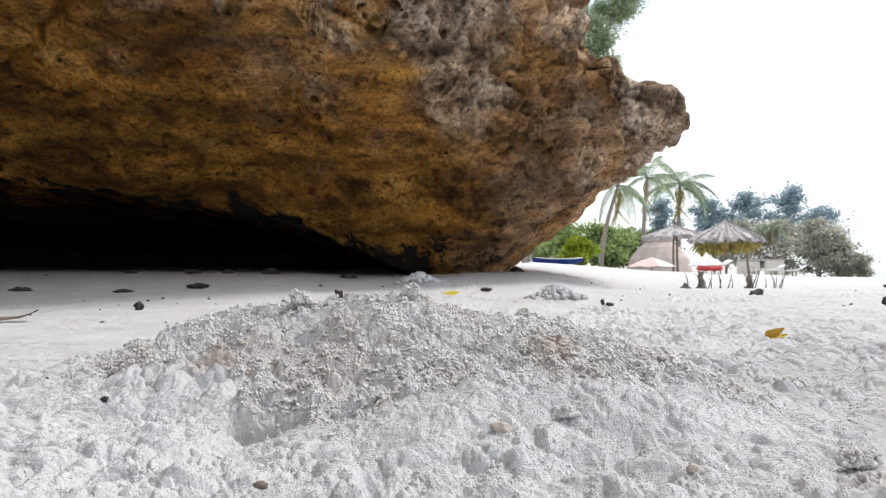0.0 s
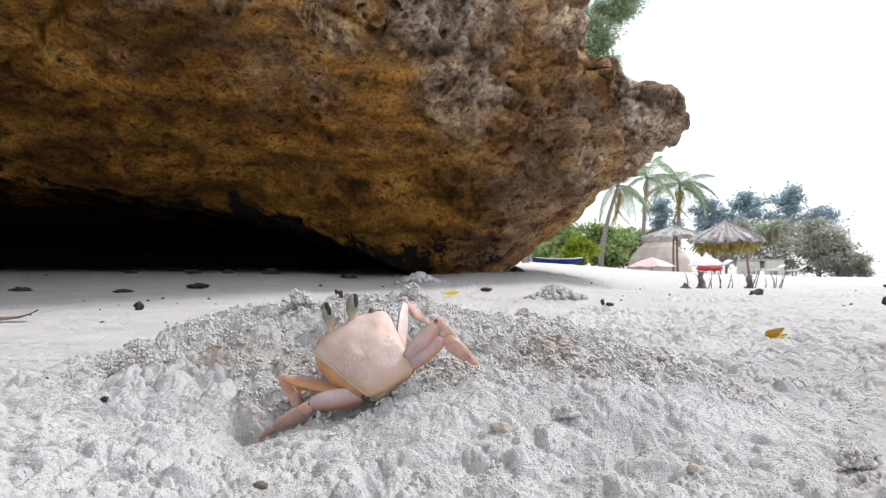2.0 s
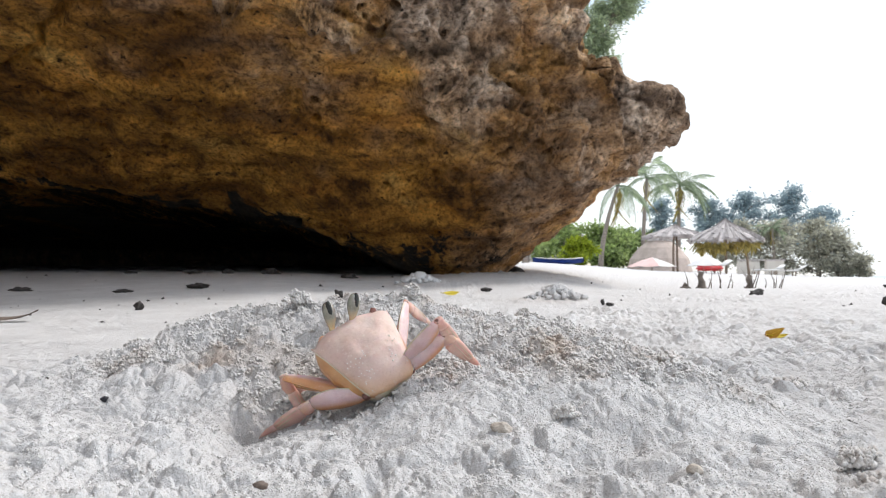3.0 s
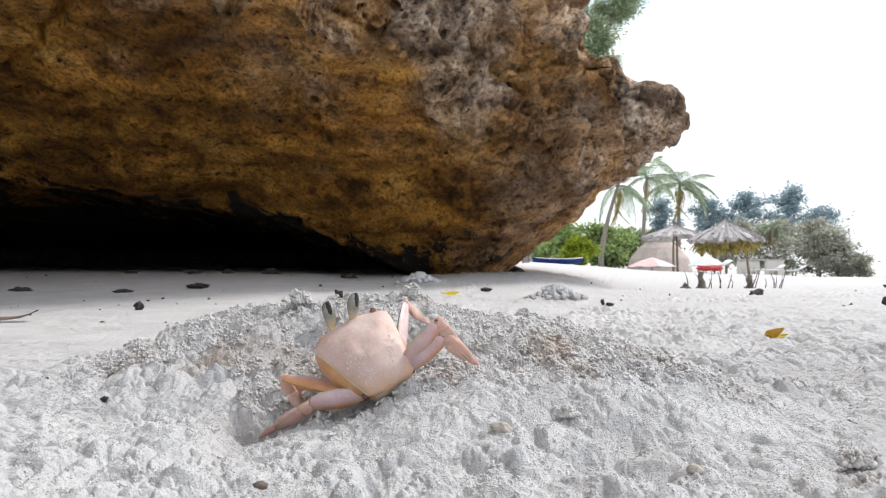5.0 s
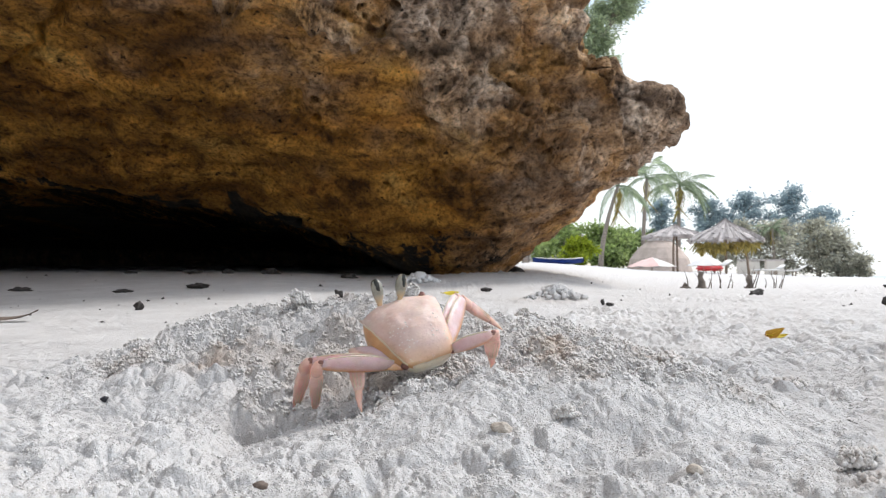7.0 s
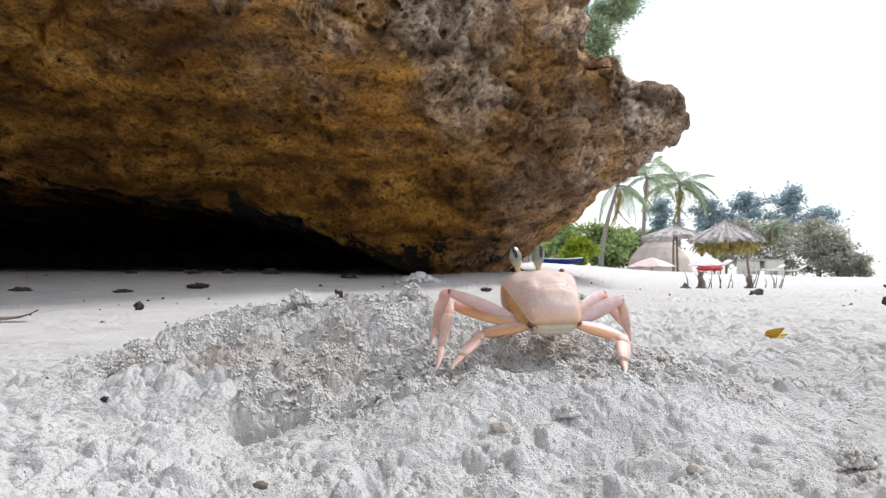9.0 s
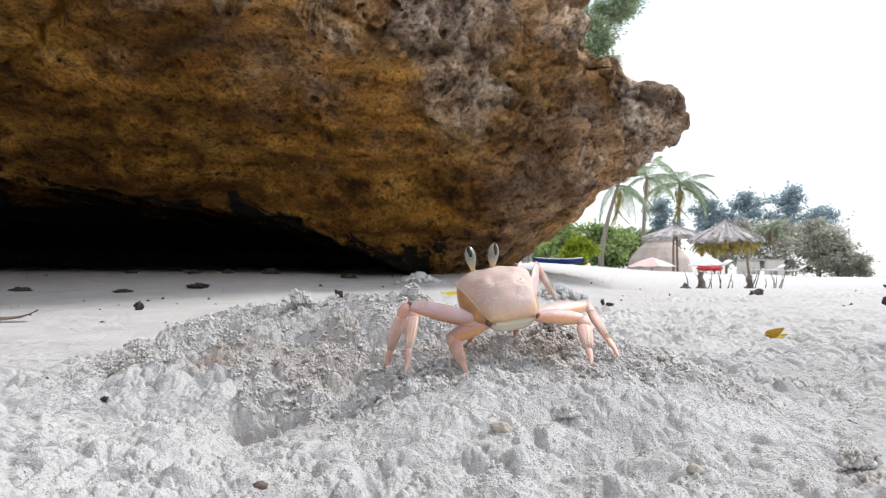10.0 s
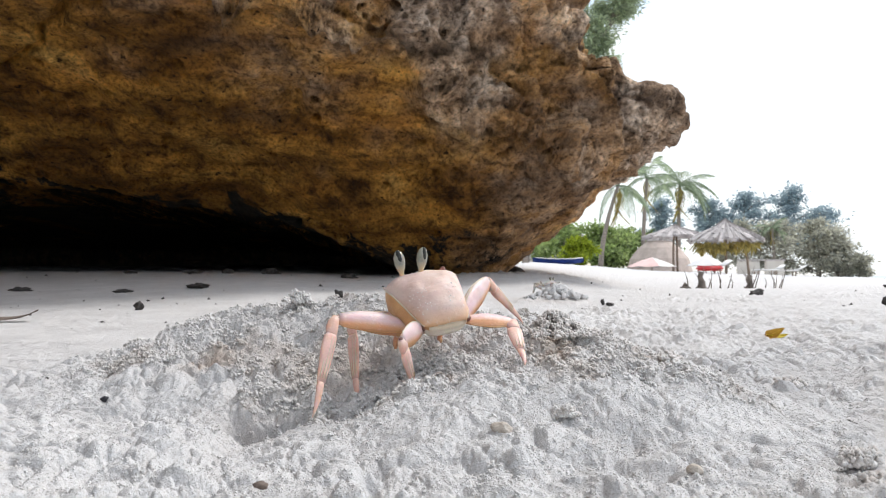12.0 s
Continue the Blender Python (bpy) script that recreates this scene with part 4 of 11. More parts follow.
def build_leaf(x, y, length, width, curl, turn, mat, label, lift=0.0, tip=0):
    t = thing("fallen_leaf", pose(x, y, sand_height(x, y) + lift, tip, 0, turn), label, "leaf")
    bm = bmesh.new()
    rows = []
    for k in np.linspace(0, 1, 9):
        w = width * math.sin(math.pi * min(0.98, 0.06 + 0.92 * k)) ** 0.8 * 0.5
        z = curl * length * (k - 0.35) ** 2 * 2.2
        rows.append([Vector(((k - 0.5) * length, s * w, z + 0.5 * curl * abs(s) * w)) for s in (-1, -0.5, 0, 0.5, 1)])
    for off in (0.0, 0.0006):
        vs = [[bm.verts.new(p + Vector((0, 0, off))) for p in r] for r in rows]
        for r0, r1 in zip(vs, vs[1:]):
            for i in range(4):
                bm.faces.new((r0[i], r1[i], r1[i + 1], r0[i + 1]))
    part("blade", bm, mat, t)
    bm = bmesh.new()
    tube(bm, [(rows[0][2] + Vector((-0.25 * length, 0, 0.002)))] + [r[2] + Vector((0, 0, 0.0007)) for r in rows], [0.0006 + length * 0.006] * 10, 5)
    part("midrib", bm, mat, t)
    return t


build_leaf(0.026, 2.1, 0.046, 0.026, 0.12, 8, LEAF_YELLOW, "small yellow fallen leaf on sand", 0.008, 28)
build_leaf(0.436, 0.92, 0.018, 0.014, 1.3, 25, LEAF_ORANGE, "curled orange-brown leaf on sand", 0.006, 55)
build_leaf(0.449, 0.915, 0.020, 0.009, 0.2, -14, LEAF_YELLOW, "small yellow leaf beside curled orange leaf", 0.003, 24)
build_leaf(-0.78, 1.24, 0.09, 0.035, 0.2, 5, LEAF_BROWN, "flat grey-brown leaf on smooth sand", 0.004, 8)


def build_lump(name, x, y, size, mat, label, cat, seed, sink=0.25, rough=0.35, sub=3, group="", turn=0):
    bm = bmesh.new()
    blob(bm, (0, 0, 0), size, seed, rough, sub)
    ob = part(name, bm, mat)
    ob.matrix_basis = pose(x, y, sand_height(x, y) + size[2] * (1 - 2 * sink), 0, 0, turn)
    return tagged(ob, label, cat, group)


build_lump("seed_pod", -0.215, 0.437, (0.0024, 0.002, 0.002), SEED, "tiny black seed on pale sand", "seed", 1)
build_lump("pebble", 0.0283, 0.331, (0.0052, 0.005, 0.0034), CORAL, "smooth tan coral pebble in sand", "pebble", 2, 0.42, 0.3)
build_lump("pebble", 0.104, 0.285, (0.0034, 0.003, 0.0024), CORAL, "small tan coral pebble in sand", "pebble", 3, 0.3, 0.2)
build_lump("seed_pod", -0.073, 0.277, (0.003, 0.0025, 0.0018), LEAF_BROWN, "small brown seed husk on sand", "seed", 4)
build_lump("seed_pod", 0.25, 0.60, (0.002, 0.002, 0.0018), SEED, "tiny black seed on pale sand", "seed", 5)
def build_clod(x, y, size, label, seed, n=260, group="", lift=0.1):
    """A crumbly clod: grains of sand stuck together."""
    rng = np.random.default_rng(seed)
    d = rng.normal(size=(n, 3))
    d /= np.linalg.norm(d, axis=1, keepdims=True)
    d[:, 2] = np.abs(d[:, 2])
    k = 1 + 0.5 * fbm(d * 1.6 + seed, 3, seed)
    C = d * np.array(size) * (k * (0.72 + 0.26 * rng.random(n)))[:, None]
    me = grain_mesh("sand_clod", C, 0.13 * size[0] * (0.6 + 0.9 * rng.random(n)), rng)
    ob = part("sand_clod", me, LIT_SAND)
    ob.matrix_basis = pose(x, y, float(beach_base(np.array([x]), np.array([y]))[0]) + lift * size[2])
    set_attribute(me, "dug", np.repeat((0.08 + 0.3 * rng.random(n)) * (1.0 if "brown" in label else 0.4), 6))
    return tagged(ob, label, "clod", group)


build_clod(0.156, 0.475, (0.011, 0.010, 0.010), "crumbly brownish clod of sand", 6)
build_clod(-0.121, 0.580, (0.0085, 0.008, 0.0105), "pale clod of sand on the heap", 7, lift=0.35)
build_clod(-0.026, 0.580, (0.0075, 0.007, 0.0095), "pale clod of sand on the heap", 8, lift=0.3)
build_clod(0.068, 0.585, (0.006, 0.006, 0.006), "brownish clod of sand on the heap", 9)
build_lump("coral_stone", 1.262, 1.92, (0.026, 0.024, 0.017), WEED, "dark grey coral stone on sand", "stone", 10, 0.2, 0.5)
for j, (x, y, a, b) in enumerate(((-1.30, 3.55, 0.045, 0.012), (-1.10, 3.5, 0.03, 0.014), (-0.88, 3.5, 0.055, 0.018), (-0.88, 2.45, 0.05, 0.010), (-0.312, 2.05, 0.016, 0.014), (-0.28, 2.05, 0.02, 0.006), (0.425, 1.82, 0.006, 0.012), (0.44, 1.80, 0.016, 0.005),
                                  (0.145, 2.3, 0.022, 0.008), (-0.72, 1.62, 0.014, 0.012), (-1.42, 2.3, 0.03, 0.008), (-1.05, 2.25, 0.03, 0.006), (-1.6, 3.5, 0.04, 0.010), (-0.45, 3.3, 0.05, 0.014), (0.52, 5.0, 0.07, 0.03), (1.33, 2.9, 0.03, 0.014), (3.0, 4.6, 0.04, 0.02))):
    build_lump("seaweed_scrap", x, y, (a, a * 0.6, b), WEED, "dark dried seaweed scrap on sand", "seaweed", 20 + j, 0.25, 0.9, 3, "seaweed scraps", j * 37)

# larger lumps of damp sand in the foreground
for j, (x, y, a, h) in enumerate(((0.182, 0.305, 0.0095, 0.006), (0.172, 0.268, 0.0100, 0.007), (0.250, 0.50, 0.012, 0.008), (0.062, 0.345, 0.0055, 0.004))):
    build_clod(x, y, (a, a * 0.8, h), "brownish damp clod of coral sand", 60 + j, 420, "clods of sand")


def build_specks():
    """Dry specks of weed and shell strewn over the sand."""
    rng = np.random.default_rng(77)
    y = 0.32 + 4.2 * rng.random(900) ** 1.1
    x = (rng.random(900) * 2 - 1) * 0.7 * y
    keep = (rng.random(900) < np.where(x < -0.1, 0.5, 0.16)) & (heap_mask(x, y) < 0.2) & (y < 3.9 - 0.2 * (x > 0.2))
    x, y = x[keep], y[keep]
    r = (0.0005 + 0.0030 * rng.random(len(x)) ** 4) * (0.2 + 0.9 * np.minimum(y, 3))
    me = grain_mesh("weed_specks", np.stack([x, y, beach(x, y)], -1), r, rng)
    return tagged(part("weed_specks", me, WEED), "dark dry specks of weed strewn on sand", "seaweed", kind="stuff")


build_specks()


def build_dug_sand():
    """Loose tan sand that the crab shoves up in front of it."""
    rng = np.random.default_rng(31)
    n = 420
    px, py = rng.normal(size=n) * 0.016, rng.normal(size=n) * 0.010
    top = 0.016 * np.exp(-((px + 0.004) / 0.017) ** 2 - (py / 0.012) ** 2)
    R = 0.0016 + 0.0024 * rng.random(n) ** 2
    C, r = clump(rng, np.stack([px, py, top - 0.3 * R], -1), R, 11)
    me = grain_mesh("dug_sand", C, r, rng)
    set_attribute(me, "dug", np.repeat(0.10 + 0.32 * rng.random(len(C)), 6))
    return tagged(part("dug_sand", me, LIT_SAND), "loose crumbly pile of freshly dug tan sand", "sand heap")


dug_sand = build_dug_sand()


def build_far_heap(x, y, wide, high, n, seed, label):
    """A low heap of rounded nodules of sand."""
    rng = random.Random(seed)
    bm = bmesh.new()
    for _ in range(n):
        a, d = rng.uniform(0, 2 * math.pi), abs(rng.gauss(0, 0.42))
        d = min(d, 1.0)
        r = wide * rng.uniform(0.035, 0.085) * (1.1 - 0.4 * d)
        blob(bm, (0.5 * wide * d * math.cos(a), 0.35 * wide * d * math.sin(a), high * (1 - d) ** 1.2 - 0.3 * r), (r, r, r * rng.uniform(0.7, 1.0)), rng.randint(0, 99), 0.8, 2)
    ob = part("sand_heap", bm, SAND)
    ob.matrix_basis = pose(x, y, float(beach_base(np.array([x]), np.array([y]))[0]) - 0.004)
    return tagged(ob, label, "sand heap", kind="stuff")


build_far_heap(0.325, 1.95, 0.17, 0.030, 170, 3, "low heap of pale sand pellets")
build_far_heap(0.245, 1.90, 0.09, 0.012, 30, 4, "flat scatter of pale sand pellets")
build_far_heap(-0.095, 2.75, 0.19, 0.030, 170, 5, "low pale sand heap near the rock")
# ---- the ghost crab ----
LEG_SIZES = {"a": (0.040, 0.052), "b": (0.052, 0.064), "c": (0.052, 0.064), "d": (0.034, 0.044)}
HIPS = {"a": (0.0150, 0.008, -0.0155), "b": (0.0175, -0.003, -0.0145), "c": (0.0170, -0.009, -0.0130), "d": (0.0150, -0.0145, -0.0105)}


CRAB_TINTS = (SHELL, FLANK, LEG, LEG_AMBER)


def shell_section(k):
    """Half width, crown, edge and floor heights of the body, from rear (0) to front (1)."""
    w = np.interp(k, (0, 0.06, 0.25, 0.5, 0.7, 0.85, 0.95, 1.0), (0.0132, 0.0158, 0.0184, 0.0213, 0.0236, 0.0254, 0.0263, 0.0256))
    top = np.interp(k, (0, 0.04, 0.12, 0.3, 0.6, 0.85, 0.96, 1.0), (-0.0042, 0.0004, 0.0058, 0.0118, 0.0146, 0.0136, 0.0112, 0.0080))
    edge = np.interp(k, (0, 0.1, 0.3, 0.5, 0.8, 1.0), (-0.0060, -0.0055, -0.0030, 0.0000, 0.0034, 0.0036))
    low = np.interp(k, (0, 0.15, 0.5, 0.9, 1.0), (-0.0105, -0.0140, -0.0175, -0.0175, -0.0140))
    return w, top, edge, low


def blade(bm, pts, radii, pinch=1.35, sides=16):
    """Loft with a lens-shaped section: sharp edges up and down, flat sides; radii as (half thickness, half width)."""
    rings = []
    for (x, y, z), (thin, wide) in zip(pts, radii):
        ring = []
        for j in range(sides):
            a = 2 * math.pi * j / sides
            c, d = math.cos(a), math.sin(a)
            ring.append(bm.verts.new((x, y + thin * math.copysign(abs(c) ** pinch, c), z + wide * d)))
        rings.append(ring)
    for r0, r1 in zip(rings, rings[1:]):
        for j in range(sides):
            bm.faces.new((r0[j], r1[j], r1[(j + 1) % sides], r0[(j + 1) % sides]))
    bm.faces.new(rings[0])
    bm.faces.new(rings[-1][::-1])
    return rings


def build_crab(name, label, tints=None):
    t = thing(name, pose(0, 0, 0), label, "crab")
    SHELL, FLANK, LEG, LEG_AMBER = tints or CRAB_TINTS
    ks = np.linspace(0, 1, 41)
    length = 0.044

    def lobes(q):
        groove = 0.0007 * math.exp(-((abs(q.x) - 0.0075 - 14 * (q.y - 0.003) ** 2) / 0.0011) ** 2) * math.exp(-(q.y / 0.013) ** 2)
        groove += 0.0005 * math.exp(-((q.y + 0.002 - 9 * q.x ** 2) / 0.0011) ** 2) * math.exp(-(q.x / 0.011) ** 2)
        return -groove + 0.0005 * math.sin(q.x * 330) * math.cos(q.y * 260) + 0.0004 * noise.noise(q * 260)

    # carapace: domed shield
    bm = bmesh.new()
    rings = []
    for k in ks:
        w, top, edge, _ = shell_section(k)
        ring = []
        for a in np.linspace(math.pi, 0, 33):
            c, s = math.cos(a), math.sin(a)
            bow = (1 - c * c) * (0.0048 if k > 0.5 else -0.0024) * abs(2 * k - 1) ** 3
            q = Vector((w * math.copysign(abs(c) ** 0.72, c), (k - 0.5) * length + bow, edge + (top - edge) * abs(s) ** 0.9))
            q.z += lobes(q) * (abs(s) ** 0.5)
            ring.append(bm.verts.new(q))
        rings.append(ring)
    for r0, r1 in zip(rings, rings[1:]):
        for i in range(32):
            bm.faces.new((r0[i], r0[i + 1], r1[i + 1], r1[i]))
    bm.faces.new(rings[0]), bm.faces.new(rings[-1])
    # orbital corner spines
    for s in (-1, 1):
        tube(bm, [(s * 0.0240, 0.0195, 0.0036), (s * 0.0258, 0.0215, 0.0042), (s * 0.0272, 0.0232, 0.0046)], [0.0018, 0.0012, 0.0003], 6)
    part("carapace", bm, SHELL, t, "pinkish cream domed carapace")
    # grains of sand stuck to the rear
    bm = bmesh.new()
    rg = random.Random(8)
    for _ in range(100):
        k, a = 0.03 + 0.42 * rg.random() ** 1.5, math.radians(rg.uniform(40, 155))
        w, top, edge, _low = shell_section(k)
        c, s = math.cos(a), math.sin(a)
        r = rg.uniform(0.00014, 0.00048)
        blob(bm, (w * math.copysign(abs(c) ** 0.72, c), (k - 0.5) * length, edge + (top - edge) * abs(s) ** 0.9 + 0.9 * r), (r, r, r), 2, 0.2, 1)
    part("sand_grains", bm, WHITE, t, "white sand grains stuck to the shell")
    # flanks
    for s in (-1, 1):
        bm = bmesh.new()
        rings = []
        for k in ks:
            w, top, edge, low = shell_section(k)
            ring = []
            wf = np.interp(k, (0, 0.1, 0.3, 0.6, 0.9, 1.0), (0.0130, 0.0170, 0.0220, 0.0258, 0.0268, 0.0258))
            for f in np.linspace(0, 1, 13):
                x = np.interp(f, (0, 0.12, 0.35, 0.7, 1.0), (w * 0.99, 0.6 * w + 0.4 * wf, wf, wf * 0.95, wf * 0.72))
                ring.append(bm.verts.new((s * x, (k - 0.5) * length * (0.985 - 0.04 * f), edge - 0.0002 + (low - edge) * f)))
            rings.append(ring)
        for r0, r1 in zip(rings, rings[1:]):
            for i in range(12):
                bm.faces.new((r0[i], r0[i + 1], r1[i + 1], r1[i]))
        part("flank", bm, FLANK, t, "smooth orange-tan flank")
        bm = bmesh.new()
        tube(bm, [(s * shell_section(k)[0] * 1.0, (k - 0.5) * length, shell_section(k)[2]) for k in np.linspace(0.05, 0.97, 16)], [0.0006] * 16, 6)
        part("side_ridge", bm, BELLY, t)
    # belly and tail flap
    bm = bmesh.new()
    rings = []
    for k in ks:
        w, top, edge, low = shell_section(k)
        rings.append([bm.verts.new((x * w * (0.70 + 0.20 * k), (k - 0.5) * length * 0.95, low - 0.0012 * (1 - x * x))) for x in np.linspace(-1, 1, 9)])
    for r0, r1 in zip(rings, rings[1:]):
        for i in range(8):
            bm.faces.new((r0[i], r0[i + 1], r1[i + 1], r1[i]))
    part("belly", bm, BELLY, t)
    bm = bmesh.new()
    rings = []
    for f in np.linspace(0, 1, 19):
        z = -0.0030 - 0.0112 * f
        y = -0.0196 - 0.0030 * math.sin(math.pi * (0.12 + 0.75 * f)) - 0.0004 * abs(math.sin(3 * math.pi * f))
        hw = 0.0132 + 0.0022 * math.sin(math.pi * f) - 0.003 * max(0, f - 0.6)
        rings.append([bm.verts.new((x * hw, y + 0.0034 * x ** 4 + 0.0006 * x * x, z + 0.0010 * x * x * (0.5 - f))) for x in np.linspace(-1, 1, 17)])
    for r0, r1 in zip(rings, rings[1:]):
        for i in range(16):
            bm.faces.new((r0[i], r0[i + 1], r1[i + 1], r1[i]))
    part("tail_flap", bm, BELLY, t, "cream jointed tail flap")
    for j, x in enumerate((-0.0185, 0.0185)):
        bm = bmesh.new()
        blob(bm, (x * 0.86, -0.0172, -0.0078), (0.0026, 0.0026, 0.0024), j, 0.35)
        part("hip_socket", bm, JOINT, t, "dark hairy hip socket")
    # face plate with mouth parts
    bm = bmesh.new()
    blob(bm, (0, 0.0195, -0.003), (0.021, 0.0035, 0.0085), 3, 0.1, 3)
    part("face_plate", bm, FLANK, t)
    eyes = []
    for s in (-1, 1):
        bm = bmesh.new()
        tube(bm, [(0, 0, -0.002), (0, 0, 0.004), (0.0002 * s, 0, 0.0080), (0, 0, 0.0105), (0, 0, 0.0140), (0, 0, 0.0180), (0, 0, 0.0213), (0, 0, 0.0230)],
             [0.0022, 0.0017, 0.0018, 0.0028, 0.0037, 0.0038, 0.0027, 0.0008], 14)
        e = part("eyestalk", bm, STALK, t, "cream eyestalk with long dark eye")
        bm = bmesh.new()
        blob(bm, (s * 0.0004, -0.0012, 0.0178), (0.0021, 0.0030, 0.0054), 2, 0.05, 3)
        blob(bm, (s * 0.0004, 0.0010, 0.0182), (0.0030, 0.0030, 0.0048), 2, 0.05, 3)
        part("cornea", bm, CORNEA, e, "black oval cornea")
        eyes.append(e)
    # walking legs
    legs = {}
    for side, s in (("left", -1), ("right", 1)):
        for key, (l1, l2) in LEG_SIZES.items():
            q = l1 / 0.052
            g = {"a": 0.75, "b": 0.98, "c": 0.92, "d": 1.0}[key]
            mat = LEG_AMBER if key == "a" else LEG
            shin = LEG_AMBER if key == "a" else LEG if tints else SHIN
            wide = [0.0026 + 0.0066 * math.sin(math.pi * (0.05 + 0.84 * k)) ** 0.9 for k in np.linspace(0, 1, 14)]
            wide = [w * (0.55 + 0.45 * q) * g * (0.76 if key in "ab" else 0.92) for w in wide]
            arch = [0.0011 * math.sin(math.pi * k) * q for k in np.linspace(0, 1, 14)]
            bm = bmesh.new()
            blade(bm, [(l1 * k, 0, h) for k, h in zip(np.linspace(0, 0.97, 14), arch)], [(0.0018 + 0.0014 * math.sin(math.pi * k), w) for k, w in zip(np.linspace(0, 1, 14), wide)])
            up = part("leg_upper", bm, mat, t)
            for edge, name, tone in ((1, "leg_ridge", BELLY), (-1, "leg_ridge", LEG_AMBER)):
                bm = bmesh.new()
                teeth = 30
                pts = [(k, np.interp(k, np.linspace(0, 0.97, 14), arch) + edge * 0.985 * np.interp(k, np.linspace(0, 0.97, 14), wide)) for k in np.linspace(0.10, 0.93, teeth)]
                tube(bm, [(l1 * k, 0, h) for k, h in pts], [0.00030 + 0.00026 * (j % 2) for j in range(teeth)], 5)
                part(name, bm, tone, up, "finely toothed ridge along the leg")
            bm = bmesh.new()
            blob(bm, (l1 * 0.985, 0, 0.0006), (0.0021, 0.0018, 0.0023), 4, 0.25)
            part("knee", bm, JOINT, up, "dark red knee joint")
            g = g * (1.12 if key == "d" else 0.98)
            m = l2 * 0.66
            # wrist piece, then the long flattened shin
            bm = bmesh.new()
            blade(bm, [(-0.0015, 0, 0), (m * 0.06, 0, 0.0010), (m * 0.15, 0, 0.0012), (m * 0.24, 0, 0.0008), (m * 0.27, 0, 0.0004)],
                  [(0.0016, 0.0026), (0.0022, 0.0036 * g), (0.0023, 0.0041 * g), (0.0020, 0.0038 * g), (0.0014, 0.0028 * g)], 0.8)
            low = part("leg_lower", bm, shin, t)
            bm = bmesh.new()
            blade(bm, [(m * 0.24, 0, 0.0004), (m * 0.31, 0, 0.0007), (m * 0.45, 0, 0.0008), (m * 0.65, 0, 0.0005), (m * 0.85, 0, 0.0002), (m, 0, 0)],
                  [(0.0014, 0.0028), (0.0021, 0.0043 * g), (0.0022, 0.0046 * g), (0.0020, 0.0041 * g), (0.0017, 0.0034 * g), (0.0013, 0.0026)], 0.8)
            part("leg_shin", bm, shin, low)
            for edge in (-0.55, 0.0, 0.55):
                bm = bmesh.new()
                run = [(m * f, sy * (0.0019 if edge == 0 else 0.0016), edge * 0.0042 * g * (1.1 - 0.4 * f)) for f in np.linspace(0.31, 0.95, 12) for sy in (1,)]
                tube(bm, run, [0.00030] * 12, 5)
                tube(bm, [(p[0], -p[1], p[2]) for p in run], [0.00030] * 12, 5)
                part("leg_ridge", bm, BELLY, low, "pale ridge along the shin")
            bm = bmesh.new()
            blade(bm, [(m - 0.0008, 0, 0), (m + (l2 - m) * 0.15, 0, -0.0002), (m + (l2 - m) * 0.45, 0, -0.0007), (m + (l2 - m) * 0.75, 0, -0.0005), (l2, 0, 0)], [(0.0012, 0.0021), (0.0013, 0.0023), (0.0011, 0.0018), (0.0008, 0.0011), (0.0002, 0.0003)], 0.8)
            part("leg_tip", bm, shin, low)
            legs[(side, key)] = (up, low)
    # claws, folded before the mouth
    claws = []
    for side, s, g in (("left", -1, 0.85), ("right", 1, 1.1)):
        bm = bmesh.new()
        tube(bm, [(s * 0.010, 0.014, -0.010), (s * 0.013, 0.022, -0.008), (s * 0.015, 0.028, -0.008)], [0.003, 0.0042 * g, 0.0035], 10)
        part("claw_arm", bm, LEG_AMBER, t)
        bm = bmesh.new()
        tube(bm, [(s * 0.015, 0.027, -0.008), (s * 0.016, 0.032, -0.008), (s * 0.013, 0.036, -0.009), (s * 0.008, 0.037, -0.011)], [(0.0025, 0.003), (0.0036 * g, 0.0058 * g), (0.0036 * g, 0.0062 * g), (0.002, 0.003)], 10, (0, 0, 1))
        c = part("claw", bm, LEG, t, "pink pincer claw")
        if s > 0:
            bm = bmesh.new()
            tube(bm, [(0, 0, -0.026), (0, 0, -0.016), (0, 0, -0.006), (0, 0, -0.0015)], [(0.0026, 0.0046), (0.0030, 0.0050), (0.0025, 0.0034), (0.0017, 0.0021)], 12, (1, 0, 0))
            raised = part("raised_claw_arm", bm, LEG_AMBER, t, "amber arm of the raised claw")
            raised.matrix_basis = pose(0.0175, 0.0235, 0.0105)
            bm = bmesh.new()
            blob(bm, (0, 0, -0.0022), (0.0021, 0.0024, 0.0028), 5, 0.3, 3)
            part("claw_wrist", bm, JOINT, raised, "dark red wrist of the raised claw")
        for dz in (0.0022, -0.0022):
            bm = bmesh.new()
            tube(bm, [(s * 0.009, 0.037, -0.0105 + dz), (s * 0.005, 0.0370, -0.0125 + dz), (s * 0.001, 0.036, -0.0150 + dz * 0.4)], [0.0018 * g, 0.0014, 0.0003], 8)
            part("claw_finger", bm, BELLY, c)
        claws.append(c)
    return t, eyes, legs, raised


ghost_crab, crab_eyes, crab_legs, claw_arm_raised = build_crab("ghost_crab", "pale pink ghost crab climbing from its sand burrow")


